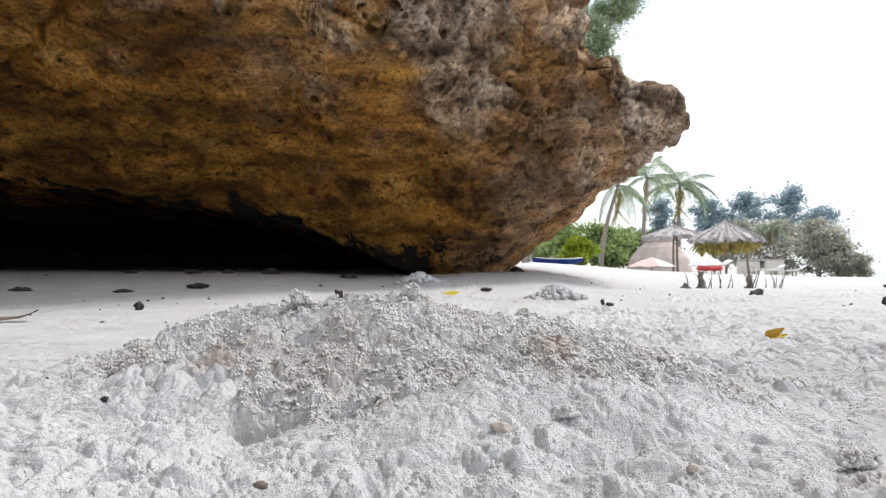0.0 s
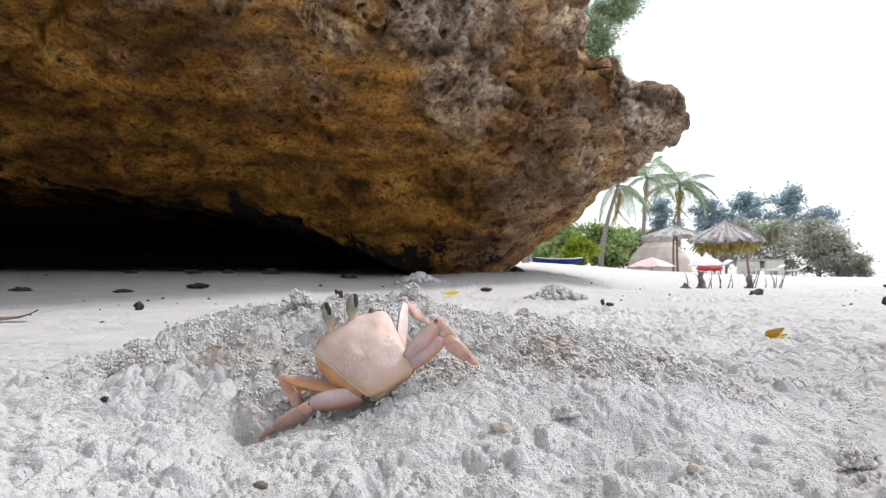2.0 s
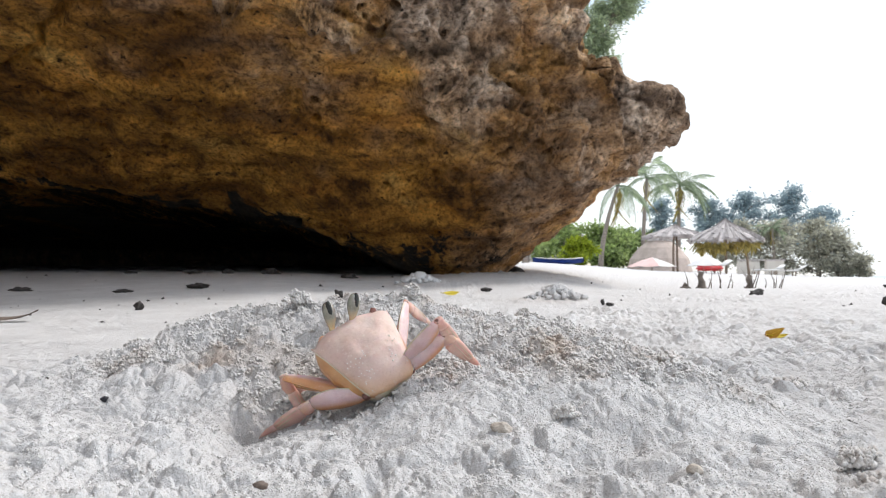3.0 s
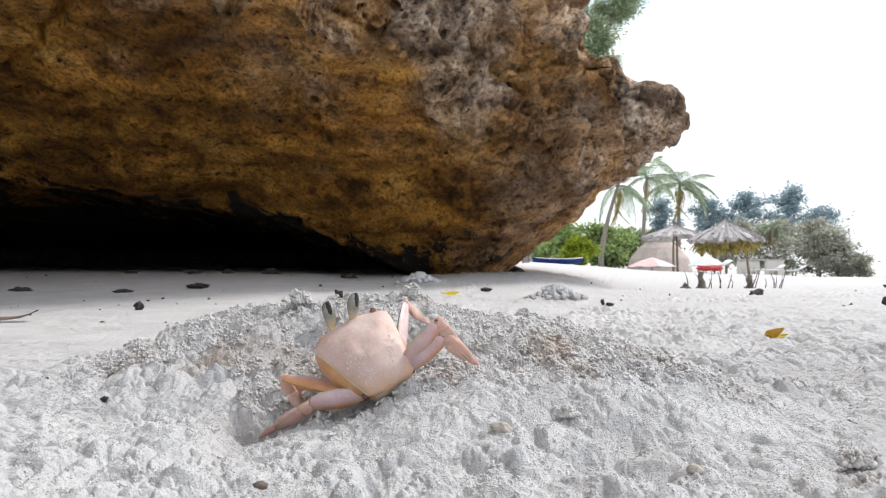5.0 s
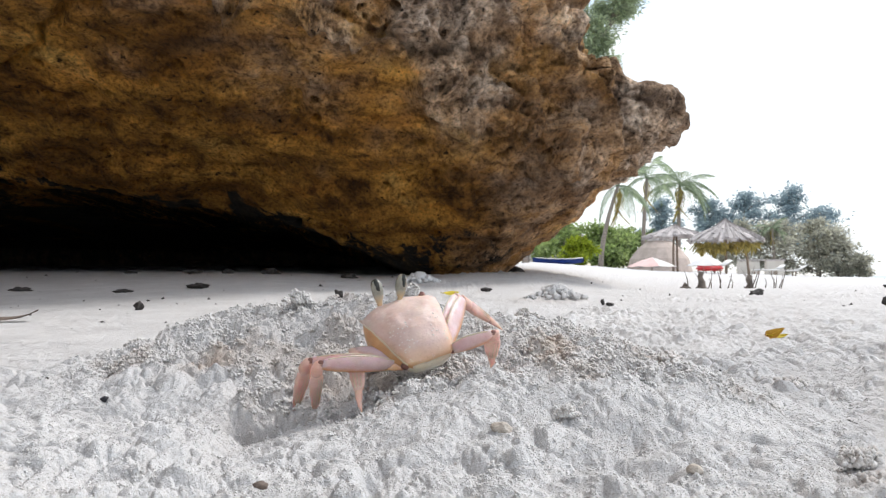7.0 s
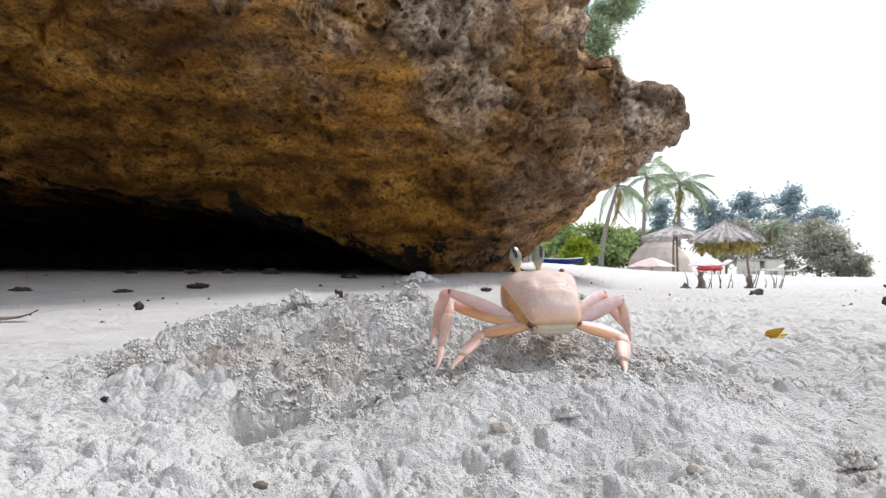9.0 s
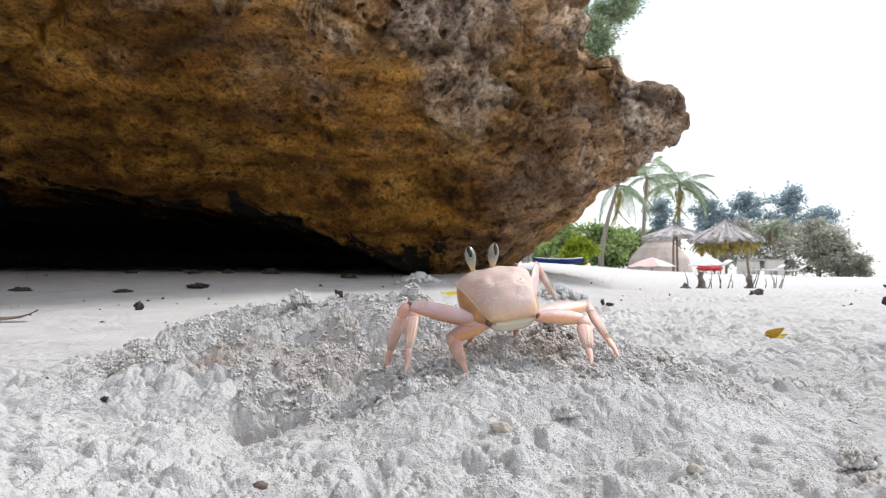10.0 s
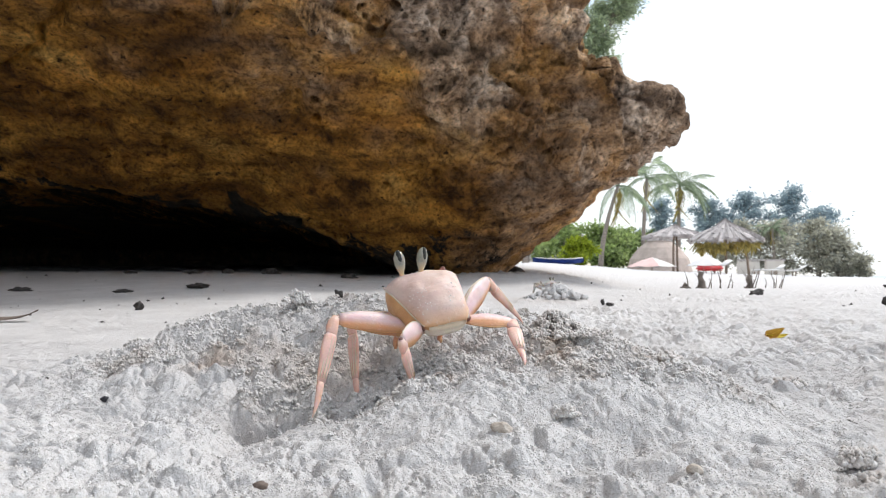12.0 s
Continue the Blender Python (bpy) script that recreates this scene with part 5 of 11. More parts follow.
def stand(crab_parts):
    """A still pose: eyes up, legs spread."""
    eyes, legs = crab_parts
    for e, s in zip(eyes, (-1, 1)):
        e.matrix_basis = pose(s * 0.0075, 0.0205, 0.005, -18, s * 8, 0)
    for (side, key), (up, low) in legs.items():
        s = -1 if side == "left" else 1
        hx, hy, hz = HIPS[key]
        hip = Vector((s * hx, hy, hz))
        l1, l2 = LEG_SIZES[key]
        fan = {"a": 0.9, "b": 0.35, "c": -0.2, "d": -0.8}[key]
        d1 = Vector((s, fan, 0.55)).normalized()
        d2 = Vector((s * 0.45, fan * 0.5, -1.0)).normalized()
        for ob, at, d in ((up, hip, d1), (low, hip + d1 * l1, d2)):
            y = Vector((0, 0, 1)).cross(d).normalized()
            z = d.cross(y)
            ob.matrix_basis = Matrix.Translation(at) @ Matrix((d, y, z)).transposed().to_4x4()


PALE = shell_material("pale_grey_shell", (0.50, 0.47, 0.44), (0.62, 0.59, 0.55), (0.7, 0.68, 0.65))
far_crab, far_eyes, far_legs, _far_arm = build_crab("ghost_crab", "second pale grey ghost crab on a farther sand heap", (PALE, PALE, PALE, PALE))
stand((far_eyes, far_legs))
far_crab.scale = (0.72, 0.72, 0.72)
# ---- what moves ----
def motions():
    walk(ghost_crab, [
        (0, pose(-0.0908, 0.4314, -0.1058, 27.5, -58.5, 27.7)), (0.3, pose(-0.0908, 0.4302, -0.0968, 27.5, -58.5, 27.7)), (0.4, pose(-0.0908, 0.4298, -0.0938, 27.5, -58.5, 27.7)),
        (0.45, pose(-0.0908, 0.4296, -0.0923, 27.5, -58.5, 27.7)), (0.5, pose(-0.0908, 0.4294, -0.0908, 27.5, -58.5, 27.7)), (0.55, pose(-0.0908, 0.4254, -0.0558, 27.5, -58.5, 27.7)),
        (0.6, pose(-0.0888, 0.4194, -0.0278, 27.5, -58.5, 27.7)), (0.65, pose(-0.0858, 0.4174, -0.0148, 27.5, -56.0, 27.7)), (0.7, pose(-0.0828, 0.4154, -0.0018, 27.5, -53.5, 27.7)),
        (0.8, pose(-0.0818, 0.4154, 0.0012, 27.5, -52.0, 27.7)), (0.9, pose(-0.0808, 0.4154, 0.0042, 27.5, -50.5, 27.7)), (1, pose(-0.0806, 0.4154, 0.0044, 27.5, -50.5, 27.7)),
        (1.1, pose(-0.0804, 0.4154, 0.0046, 27.5, -50.5, 27.7)), (1.2, pose(-0.0802, 0.4154, 0.0048, 27.5, -50.5, 27.7)), (1.3, pose(-0.0800, 0.4154, 0.0050, 27.5, -50.5, 27.7)),
        (1.4, pose(-0.0798, 0.4154, 0.0052, 27.5, -50.5, 27.7)), (1.5, pose(-0.0675, 0.4101, 0.0182, 29.5, -42.0, 13.0)), (1.6, pose(-0.0615, 0.4092, 0.0236, 30.3, -36.3, 20.0)),
        (1.7, pose(-0.0555, 0.4083, 0.0290, 31.0, -30.5, 27.0)), (1.8, pose(-0.0512, 0.4073, 0.0317, 31.6, -28.3, 28.7)), (1.9, pose(-0.0468, 0.4064, 0.0343, 32.2, -26.0, 30.4)),
        (2, pose(-0.0425, 0.4054, 0.0370, 32.7, -23.8, 32.1)), (2.1, pose(-0.0424, 0.4054, 0.0370, 32.7, -23.7, 32.1)), (2.2, pose(-0.0423, 0.4054, 0.0371, 32.7, -23.6, 32.1)),
        (2.3, pose(-0.0421, 0.4054, 0.0372, 32.7, -23.5, 32.1)), (2.4, pose(-0.0420, 0.4054, 0.0373, 32.7, -23.5, 32.1)), (6.3, pose(-0.0420, 0.4054, 0.0373, 32.7, -23.5, 32.1)),
        (6.4, pose(-0.0378, 0.4080, 0.0389, 30.7, -23.8, 24.9)), (6.5, pose(-0.0335, 0.4106, 0.0406, 28.7, -24.1, 17.7)), (6.6, pose(-0.0301, 0.4138, 0.0423, 28.1, -22.4, 20.2)),
        (6.7, pose(-0.0267, 0.4171, 0.0439, 27.4, -20.7, 22.7)), (6.8, pose(-0.0232, 0.4204, 0.0456, 26.7, -19.0, 25.3)), (6.9, pose(-0.0202, 0.4228, 0.0475, 26.7, -16.8, 25.7)),
        (7, pose(-0.0173, 0.4253, 0.0495, 26.7, -14.7, 26.0)), (7.1, pose(-0.0124, 0.4278, 0.0518, 27.4, -13.4, 24.3)), (7.2, pose(-0.0076, 0.4304, 0.0541, 28.1, -12.1, 22.6)),
        (7.3, pose(-0.0043, 0.4313, 0.0548, 28.0, -11.7, 22.3)), (7.4, pose(-0.0009, 0.4322, 0.0555, 27.9, -11.2, 22.0)), (7.5, pose(0.0024, 0.4332, 0.0561, 27.9, -10.8, 21.7)),
        (7.6, pose(0.0057, 0.4341, 0.0568, 27.8, -10.3, 21.4)), (7.7, pose(0.0090, 0.4350, 0.0575, 27.7, -9.9, 21.1)), (7.8, pose(0.0124, 0.4359, 0.0582, 27.7, -9.4, 20.8)),
        (7.9, pose(0.0157, 0.4369, 0.0589, 27.6, -9.0, 20.5)), (8, pose(0.0190, 0.4378, 0.0595, 27.6, -8.5, 20.2)), (8.1, pose(0.0223, 0.4387, 0.0602, 27.5, -8.1, 19.9)),
        (8.2, pose(0.0257, 0.4396, 0.0609, 27.4, -7.6, 19.6)), (8.3, pose(0.0290, 0.4405, 0.0616, 27.4, -7.2, 19.3)), (8.4, pose(0.0323, 0.4415, 0.0623, 27.3, -6.7, 19.0)),
        (8.5, pose(0.0357, 0.4424, 0.0629, 27.2, -6.3, 18.7)), (8.6, pose(0.0390, 0.4433, 0.0636, 27.2, -5.8, 18.4)), (8.7, pose(0.0423, 0.4442, 0.0643, 27.1, -5.4, 18.1)),
        (8.8, pose(0.0456, 0.4452, 0.0650, 27.1, -4.9, 17.8)), (8.9, pose(0.0571, 0.4476, 0.0669, 25.7, -3.2, 14.7)), (9, pose(0.0686, 0.4501, 0.0687, 24.3, -1.5, 11.6)),
        (9.1, pose(0.0712, 0.4500, 0.0708, 27.4, -1.0, 10.9)), (9.2, pose(0.0737, 0.4500, 0.0728, 30.5, -0.5, 10.1)), (9.3, pose(0.0684, 0.4500, 0.0722, 29.7, -1.9, 11.4)),
        (9.4, pose(0.0630, 0.4501, 0.0715, 29.0, -3.3, 12.7)), (9.5, pose(0.0577, 0.4501, 0.0709, 28.2, -4.7, 14.1)), (9.6, pose(0.0537, 0.4501, 0.0704, 26.5, -5.4, 13.7)),
        (9.7, pose(0.0497, 0.4501, 0.0700, 24.7, -6.2, 13.3)), (9.8, pose(0.0457, 0.4501, 0.0695, 22.9, -6.9, 12.9)), (9.9, pose(0.0427, 0.4501, 0.0703, 22.7, -7.6, 13.2)),
        (10, pose(0.0397, 0.4501, 0.0712, 22.5, -8.3, 13.5)), (10.1, pose(0.0367, 0.4501, 0.0720, 22.3, -9.0, 13.8)), (10.2, pose(0.0345, 0.4501, 0.0720, 21.9, -8.8, 14.7)),
        (10.3, pose(0.0323, 0.4501, 0.0720, 21.5, -8.5, 15.5)), (10.4, pose(0.0301, 0.4502, 0.0720, 21.0, -8.3, 16.4)), (10.5, pose(0.0279, 0.4502, 0.0720, 20.6, -8.1, 17.3)),
        (10.6, pose(0.0243, 0.4502, 0.0717, 20.3, -7.7, 17.6)), (10.7, pose(0.0207, 0.4502, 0.0713, 20.0, -7.4, 18.0)), (10.8, pose(0.0171, 0.4502, 0.0709, 19.8, -7.1, 18.3)),
        (10.9, pose(0.0131, 0.4502, 0.0703, 20.0, -7.4, 19.7)), (11, pose(0.0091, 0.4502, 0.0697, 20.2, -7.8, 21.1)), (11.1, pose(0.0051, 0.4502, 0.0690, 20.5, -8.1, 22.4)),
        (11.2, pose(0.0012, 0.4501, 0.0684, 20.7, -8.5, 23.8)), (11.3, pose(-0.0012, 0.4501, 0.0684, 21.4, -8.9, 23.9)), (11.4, pose(-0.0037, 0.4501, 0.0684, 22.0, -9.3, 23.9)),
        (11.5, pose(-0.0061, 0.4501, 0.0684, 22.7, -9.6, 23.9)), (12, pose(-0.0061, 0.4501, 0.0684, 22.7, -9.6, 23.9))])
    walk(crab_eyes[0], [
        (0, pose(-0.0082, 0.0218, 0.0082, -46.6, 42.2, -28.2)), (0.6, pose(-0.0082, 0.0218, 0.0082, -46.6, 42.2, -28.2)), (0.65, pose(-0.0083, 0.0218, 0.0084, -45.2, 40.2, -26.2)),
        (0.7, pose(-0.0084, 0.0219, 0.0085, -44.0, 38.2, -24.2)), (0.8, pose(-0.0085, 0.0220, 0.0086, -43.3, 37.0, -23.1)), (0.9, pose(-0.0086, 0.0220, 0.0087, -42.7, 35.8, -22.1)),
        (1.4, pose(-0.0086, 0.0220, 0.0087, -42.7, 35.8, -22.1)), (1.5, pose(-0.0100, 0.0219, 0.0083, -38.9, 26.7, -16.5)), (1.6, pose(-0.0111, 0.0216, 0.0076, -39.7, 22.3, -13.8)),
        (1.7, pose(-0.0119, 0.0211, 0.0068, -40.7, 18.0, -11.3)), (1.8, pose(-0.0126, 0.0205, 0.0058, -41.2, 16.2, -10.3)), (1.9, pose(-0.0126, 0.0205, 0.0058, -41.7, 14.5, -9.3)),
        (2, pose(-0.0126, 0.0205, 0.0058, -42.3, 12.7, -8.3)), (2.1, pose(-0.0126, 0.0205, 0.0058, -42.3, 12.6, -8.3)), (2.2, pose(-0.0126, 0.0205, 0.0058, -42.3, 12.6, -8.2)),
        (2.3, pose(-0.0126, 0.0205, 0.0058, -42.3, 12.5, -8.2)), (2.4, pose(-0.0126, 0.0205, 0.0058, -42.3, 12.4, -8.2)), (6.3, pose(-0.0126, 0.0205, 0.0058, -42.3, 12.4, -8.2)),
        (6.4, pose(-0.0126, 0.0205, 0.0058, -39.0, 12.1, -7.3)), (6.5, pose(-0.0126, 0.0205, 0.0058, -35.7, 11.9, -6.6)), (6.6, pose(-0.0126, 0.0205, 0.0058, -35.3, 10.7, -5.8)),
        (6.7, pose(-0.0126, 0.0205, 0.0058, -34.9, 9.6, -5.0)), (6.8, pose(-0.0126, 0.0205, 0.0058, -34.6, 8.4, -4.3)), (6.9, pose(-0.0126, 0.0205, 0.0058, -34.5, 6.5, -3.3)),
        (7, pose(-0.0126, 0.0205, 0.0058, -34.5, 4.7, -2.4)), (7.1, pose(-0.0126, 0.0205, 0.0058, -34.9, 3.3, -1.7)), (7.2, pose(-0.0126, 0.0205, 0.0058, -35.2, 2.0, -1.0)),
        (7.3, pose(-0.0126, 0.0205, 0.0058, -35.1, 1.5, -0.8)), (7.4, pose(-0.0126, 0.0205, 0.0058, -35.0, 1.1, -0.6)), (7.5, pose(-0.0126, 0.0205, 0.0058, -34.8, 0.7, -0.4)),
        (7.6, pose(-0.0126, 0.0205, 0.0058, -34.7, 0.2, -0.1)), (7.7, pose(-0.0126, 0.0205, 0.0058, -34.6, -0.2, 0.1)), (7.8, pose(-0.0126, 0.0205, 0.0058, -34.5, -0.6, 0.3)),
        (7.9, pose(-0.0126, 0.0205, 0.0058, -34.4, -1.0, 0.5)), (8, pose(-0.0126, 0.0205, 0.0058, -34.3, -1.5, 0.8)), (8.1, pose(-0.0126, 0.0205, 0.0058, -34.2, -1.9, 1.0)),
        (8.2, pose(-0.0126, 0.0205, 0.0058, -34.1, -2.3, 1.2)), (8.3, pose(-0.0126, 0.0205, 0.0058, -33.9, -2.8, 1.4)), (8.4, pose(-0.0126, 0.0205, 0.0058, -33.8, -3.2, 1.7)),
        (8.5, pose(-0.0126, 0.0205, 0.0058, -33.7, -3.6, 1.9)), (8.6, pose(-0.0126, 0.0205, 0.0058, -33.6, -4.1, 2.1)), (8.7, pose(-0.0126, 0.0205, 0.0058, -33.5, -4.5, 2.3)),
        (8.8, pose(-0.0126, 0.0205, 0.0058, -33.4, -4.9, 2.5)), (8.9, pose(-0.0126, 0.0205, 0.0058, -31.6, -6.8, 3.3)), (9, pose(-0.0126, 0.0205, 0.0058, -29.7, -8.7, 4.0)),
        (9.1, pose(-0.0126, 0.0205, 0.0058, -32.7, -9.0, 4.7)), (9.2, pose(-0.0126, 0.0205, 0.0058, -35.8, -9.2, 5.5)), (9.3, pose(-0.0126, 0.0205, 0.0058, -35.1, -7.9, 4.6)),
        (9.4, pose(-0.0126, 0.0205, 0.0058, -34.5, -6.7, 3.7)), (9.5, pose(-0.0126, 0.0205, 0.0058, -33.9, -5.4, 2.9)), (9.6, pose(-0.0126, 0.0205, 0.0058, -32.1, -4.9, 2.4)),
        (9.7, pose(-0.0126, 0.0205, 0.0058, -30.2, -4.3, 2.0)), (9.8, pose(-0.0126, 0.0205, 0.0058, -28.3, -3.7, 1.6)), (9.9, pose(-0.0126, 0.0205, 0.0058, -28.2, -3.1, 1.3)),
        (10, pose(-0.0126, 0.0205, 0.0058, -28.0, -2.4, 1.0)), (10.1, pose(-0.0126, 0.0205, 0.0058, -27.9, -1.7, 0.7)), (10.2, pose(-0.0126, 0.0205, 0.0058, -27.6, -1.9, 0.8)),
        (10.3, pose(-0.0126, 0.0205, 0.0058, -27.3, -2.0, 0.8)), (10.4, pose(-0.0126, 0.0205, 0.0058, -27.1, -2.2, 0.8)), (10.5, pose(-0.0126, 0.0205, 0.0058, -26.8, -2.3, 0.9)),
        (10.6, pose(-0.0126, 0.0205, 0.0058, -26.6, -2.6, 1.0)), (10.7, pose(-0.0126, 0.0205, 0.0058, -26.4, -2.8, 1.0)), (10.8, pose(-0.0126, 0.0205, 0.0058, -26.2, -3.1, 1.1)),
        (10.9, pose(-0.0126, 0.0205, 0.0058, -26.6, -2.6, 1.0)), (11, pose(-0.0126, 0.0205, 0.0058, -27.1, -2.2, 0.8)), (11.1, pose(-0.0126, 0.0205, 0.0058, -27.6, -1.7, 0.6)),
        (11.2, pose(-0.0126, 0.0205, 0.0058, -28.0, -1.2, 0.5)), (11.3, pose(-0.0126, 0.0205, 0.0058, -28.7, -0.8, 0.3)), (11.4, pose(-0.0126, 0.0205, 0.0058, -29.4, -0.5, 0.2)),
        (11.5, pose(-0.0126, 0.0205, 0.0058, -30.0, -0.1, 0.0)), (12, pose(-0.0126, 0.0205, 0.0058, -30.0, -0.1, 0.0))])
    walk(crab_eyes[1], [
        (0, pose(0.0034, 0.0218, 0.0082, -50.4, 53.1, -43.9)), (0.6, pose(0.0034, 0.0218, 0.0082, -50.4, 53.1, -43.9)), (0.65, pose(0.0033, 0.0218, 0.0084, -48.0, 51.5, -40.8)),
        (0.7, pose(0.0032, 0.0219, 0.0085, -45.8, 49.7, -38.0)), (0.8, pose(0.0031, 0.0220, 0.0086, -44.5, 48.7, -36.3)), (0.9, pose(0.0030, 0.0220, 0.0087, -43.4, 47.6, -34.8)),
        (1.4, pose(0.0030, 0.0220, 0.0087, -43.4, 47.6, -34.8)), (1.5, pose(0.0016, 0.0219, 0.0083, -41.7, 40.0, -28.4)), (1.6, pose(0.0005, 0.0216, 0.0076, -39.1, 35.4, -24.5)),
        (1.7, pose(-0.0003, 0.0211, 0.0068, -36.9, 30.6, -20.8)), (1.8, pose(-0.0010, 0.0205, 0.0058, -36.6, 28.6, -19.6)), (1.9, pose(-0.0010, 0.0205, 0.0058, -36.4, 26.6, -18.3)),
        (2, pose(-0.0010, 0.0205, 0.0058, -36.2, 24.6, -17.1)), (2.1, pose(-0.0010, 0.0205, 0.0058, -36.2, 24.5, -17.1)), (2.2, pose(-0.0010, 0.0205, 0.0058, -36.1, 24.4, -17.0)),
        (2.3, pose(-0.0010, 0.0205, 0.0058, -36.1, 24.4, -17.0)), (2.4, pose(-0.0010, 0.0205, 0.0058, -36.1, 24.3, -16.9)), (6.3, pose(-0.0010, 0.0205, 0.0058, -36.1, 24.3, -16.9)),
        (6.4, pose(-0.0010, 0.0205, 0.0058, -34.8, 25.1, -16.2)), (6.5, pose(-0.0010, 0.0205, 0.0058, -33.5, 25.9, -15.4)), (6.6, pose(-0.0010, 0.0205, 0.0058, -32.1, 24.6, -14.1)),
        (6.7, pose(-0.0010, 0.0205, 0.0058, -30.7, 23.4, -12.9)), (6.8, pose(-0.0010, 0.0205, 0.0058, -29.4, 22.1, -11.8)), (6.9, pose(-0.0010, 0.0205, 0.0058, -29.0, 20.2, -10.7)),
        (7, pose(-0.0010, 0.0205, 0.0058, -28.6, 18.3, -9.6)), (7.1, pose(-0.0010, 0.0205, 0.0058, -29.2, 17.0, -9.1)), (7.2, pose(-0.0010, 0.0205, 0.0058, -29.9, 15.8, -8.7)),
        (7.3, pose(-0.0010, 0.0205, 0.0058, -29.8, 15.4, -8.4)), (7.4, pose(-0.0010, 0.0205, 0.0058, -29.7, 15.0, -8.2)), (7.5, pose(-0.0010, 0.0205, 0.0058, -29.6, 14.6, -7.9)),
        (7.6, pose(-0.0010, 0.0205, 0.0058, -29.5, 14.2, -7.7)), (7.7, pose(-0.0010, 0.0205, 0.0058, -29.5, 13.9, -7.5)), (7.8, pose(-0.0010, 0.0205, 0.0058, -29.4, 13.5, -7.2)),
        (7.9, pose(-0.0010, 0.0205, 0.0058, -29.3, 13.1, -7.0)), (8, pose(-0.0010, 0.0205, 0.0058, -29.2, 12.7, -6.7)), (8.1, pose(-0.0010, 0.0205, 0.0058, -29.1, 12.3, -6.5)),
        (8.2, pose(-0.0010, 0.0205, 0.0058, -29.0, 11.9, -6.3)), (8.3, pose(-0.0010, 0.0205, 0.0058, -29.0, 11.5, -6.0)), (8.4, pose(-0.0010, 0.0205, 0.0058, -28.9, 11.1, -5.8)),
        (8.5, pose(-0.0010, 0.0205, 0.0058, -28.8, 10.7, -5.6)), (8.6, pose(-0.0010, 0.0205, 0.0058, -28.7, 10.3, -5.4)), (8.7, pose(-0.0010, 0.0205, 0.0058, -28.7, 9.9, -5.1)),
        (8.8, pose(-0.0010, 0.0205, 0.0058, -28.6, 9.5, -4.9)), (8.9, pose(-0.0010, 0.0205, 0.0058, -27.4, 8.0, -3.9)), (9, pose(-0.0010, 0.0205, 0.0058, -26.2, 6.5, -2.9)),
        (9.1, pose(-0.0010, 0.0205, 0.0058, -29.4, 5.8, -3.0)), (9.2, pose(-0.0010, 0.0205, 0.0058, -32.5, 5.2, -3.1)), (9.3, pose(-0.0010, 0.0205, 0.0058, -31.7, 6.5, -3.8)),
        (9.4, pose(-0.0010, 0.0205, 0.0058, -30.9, 7.8, -4.4)), (9.5, pose(-0.0010, 0.0205, 0.0058, -30.1, 9.2, -5.0)), (9.6, pose(-0.0010, 0.0205, 0.0058, -28.4, 9.9, -5.0)),
        (9.7, pose(-0.0010, 0.0205, 0.0058, -26.7, 10.7, -5.0)), (9.8, pose(-0.0010, 0.0205, 0.0058, -25.0, 11.5, -4.9)), (9.9, pose(-0.0010, 0.0205, 0.0058, -24.9, 12.2, -5.2)),
        (10, pose(-0.0010, 0.0205, 0.0058, -24.7, 12.9, -5.4)), (10.1, pose(-0.0010, 0.0205, 0.0058, -24.6, 13.5, -5.7)), (10.2, pose(-0.0010, 0.0205, 0.0058, -24.0, 13.4, -5.5)),
        (10.3, pose(-0.0010, 0.0205, 0.0058, -23.5, 13.2, -5.3)), (10.4, pose(-0.0010, 0.0205, 0.0058, -22.9, 13.1, -5.1)), (10.5, pose(-0.0010, 0.0205, 0.0058, -22.4, 12.9, -4.9)),
        (10.6, pose(-0.0010, 0.0205, 0.0058, -22.0, 12.6, -4.8)), (10.7, pose(-0.0010, 0.0205, 0.0058, -21.7, 12.4, -4.6)), (10.8, pose(-0.0010, 0.0205, 0.0058, -21.3, 12.1, -4.4)),
        (10.9, pose(-0.0010, 0.0205, 0.0058, -21.4, 12.4, -4.6)), (11, pose(-0.0010, 0.0205, 0.0058, -21.6, 12.8, -4.8)), (11.1, pose(-0.0010, 0.0205, 0.0058, -21.7, 13.1, -5.0)),
        (11.2, pose(-0.0010, 0.0205, 0.0058, -21.8, 13.4, -5.2)), (11.3, pose(-0.0010, 0.0205, 0.0058, -22.5, 13.7, -5.5)), (11.4, pose(-0.0010, 0.0205, 0.0058, -23.3, 14.0, -5.8)),
        (11.5, pose(-0.0010, 0.0205, 0.0058, -24.0, 14.3, -6.1)), (12, pose(-0.0010, 0.0205, 0.0058, -24.0, 14.3, -6.1))])
    walk(claw_arm_raised, [
        (0, pose(0.0405, 0.0144, 0.0155, -8.2, 46.0, 0.0)), (1.4, pose(0.0405, 0.0144, 0.0155, -8.2, 46.0, 0.0)), (1.5, pose(0.0348, 0.0166, 0.0145, -10.1, 36.4, 0.0)),
        (1.6, pose(0.0290, 0.0189, 0.0135, -11.8, 26.1, 0.0)), (1.7, pose(0.0233, 0.0212, 0.0125, -13.1, 15.6, 0.0)), (1.8, pose(0.0175, 0.0235, 0.0115, -14.0, 5.7, 0.0)),
        (12, pose(0.0175, 0.0235, 0.0115, -14.0, 5.7, 0.0))])
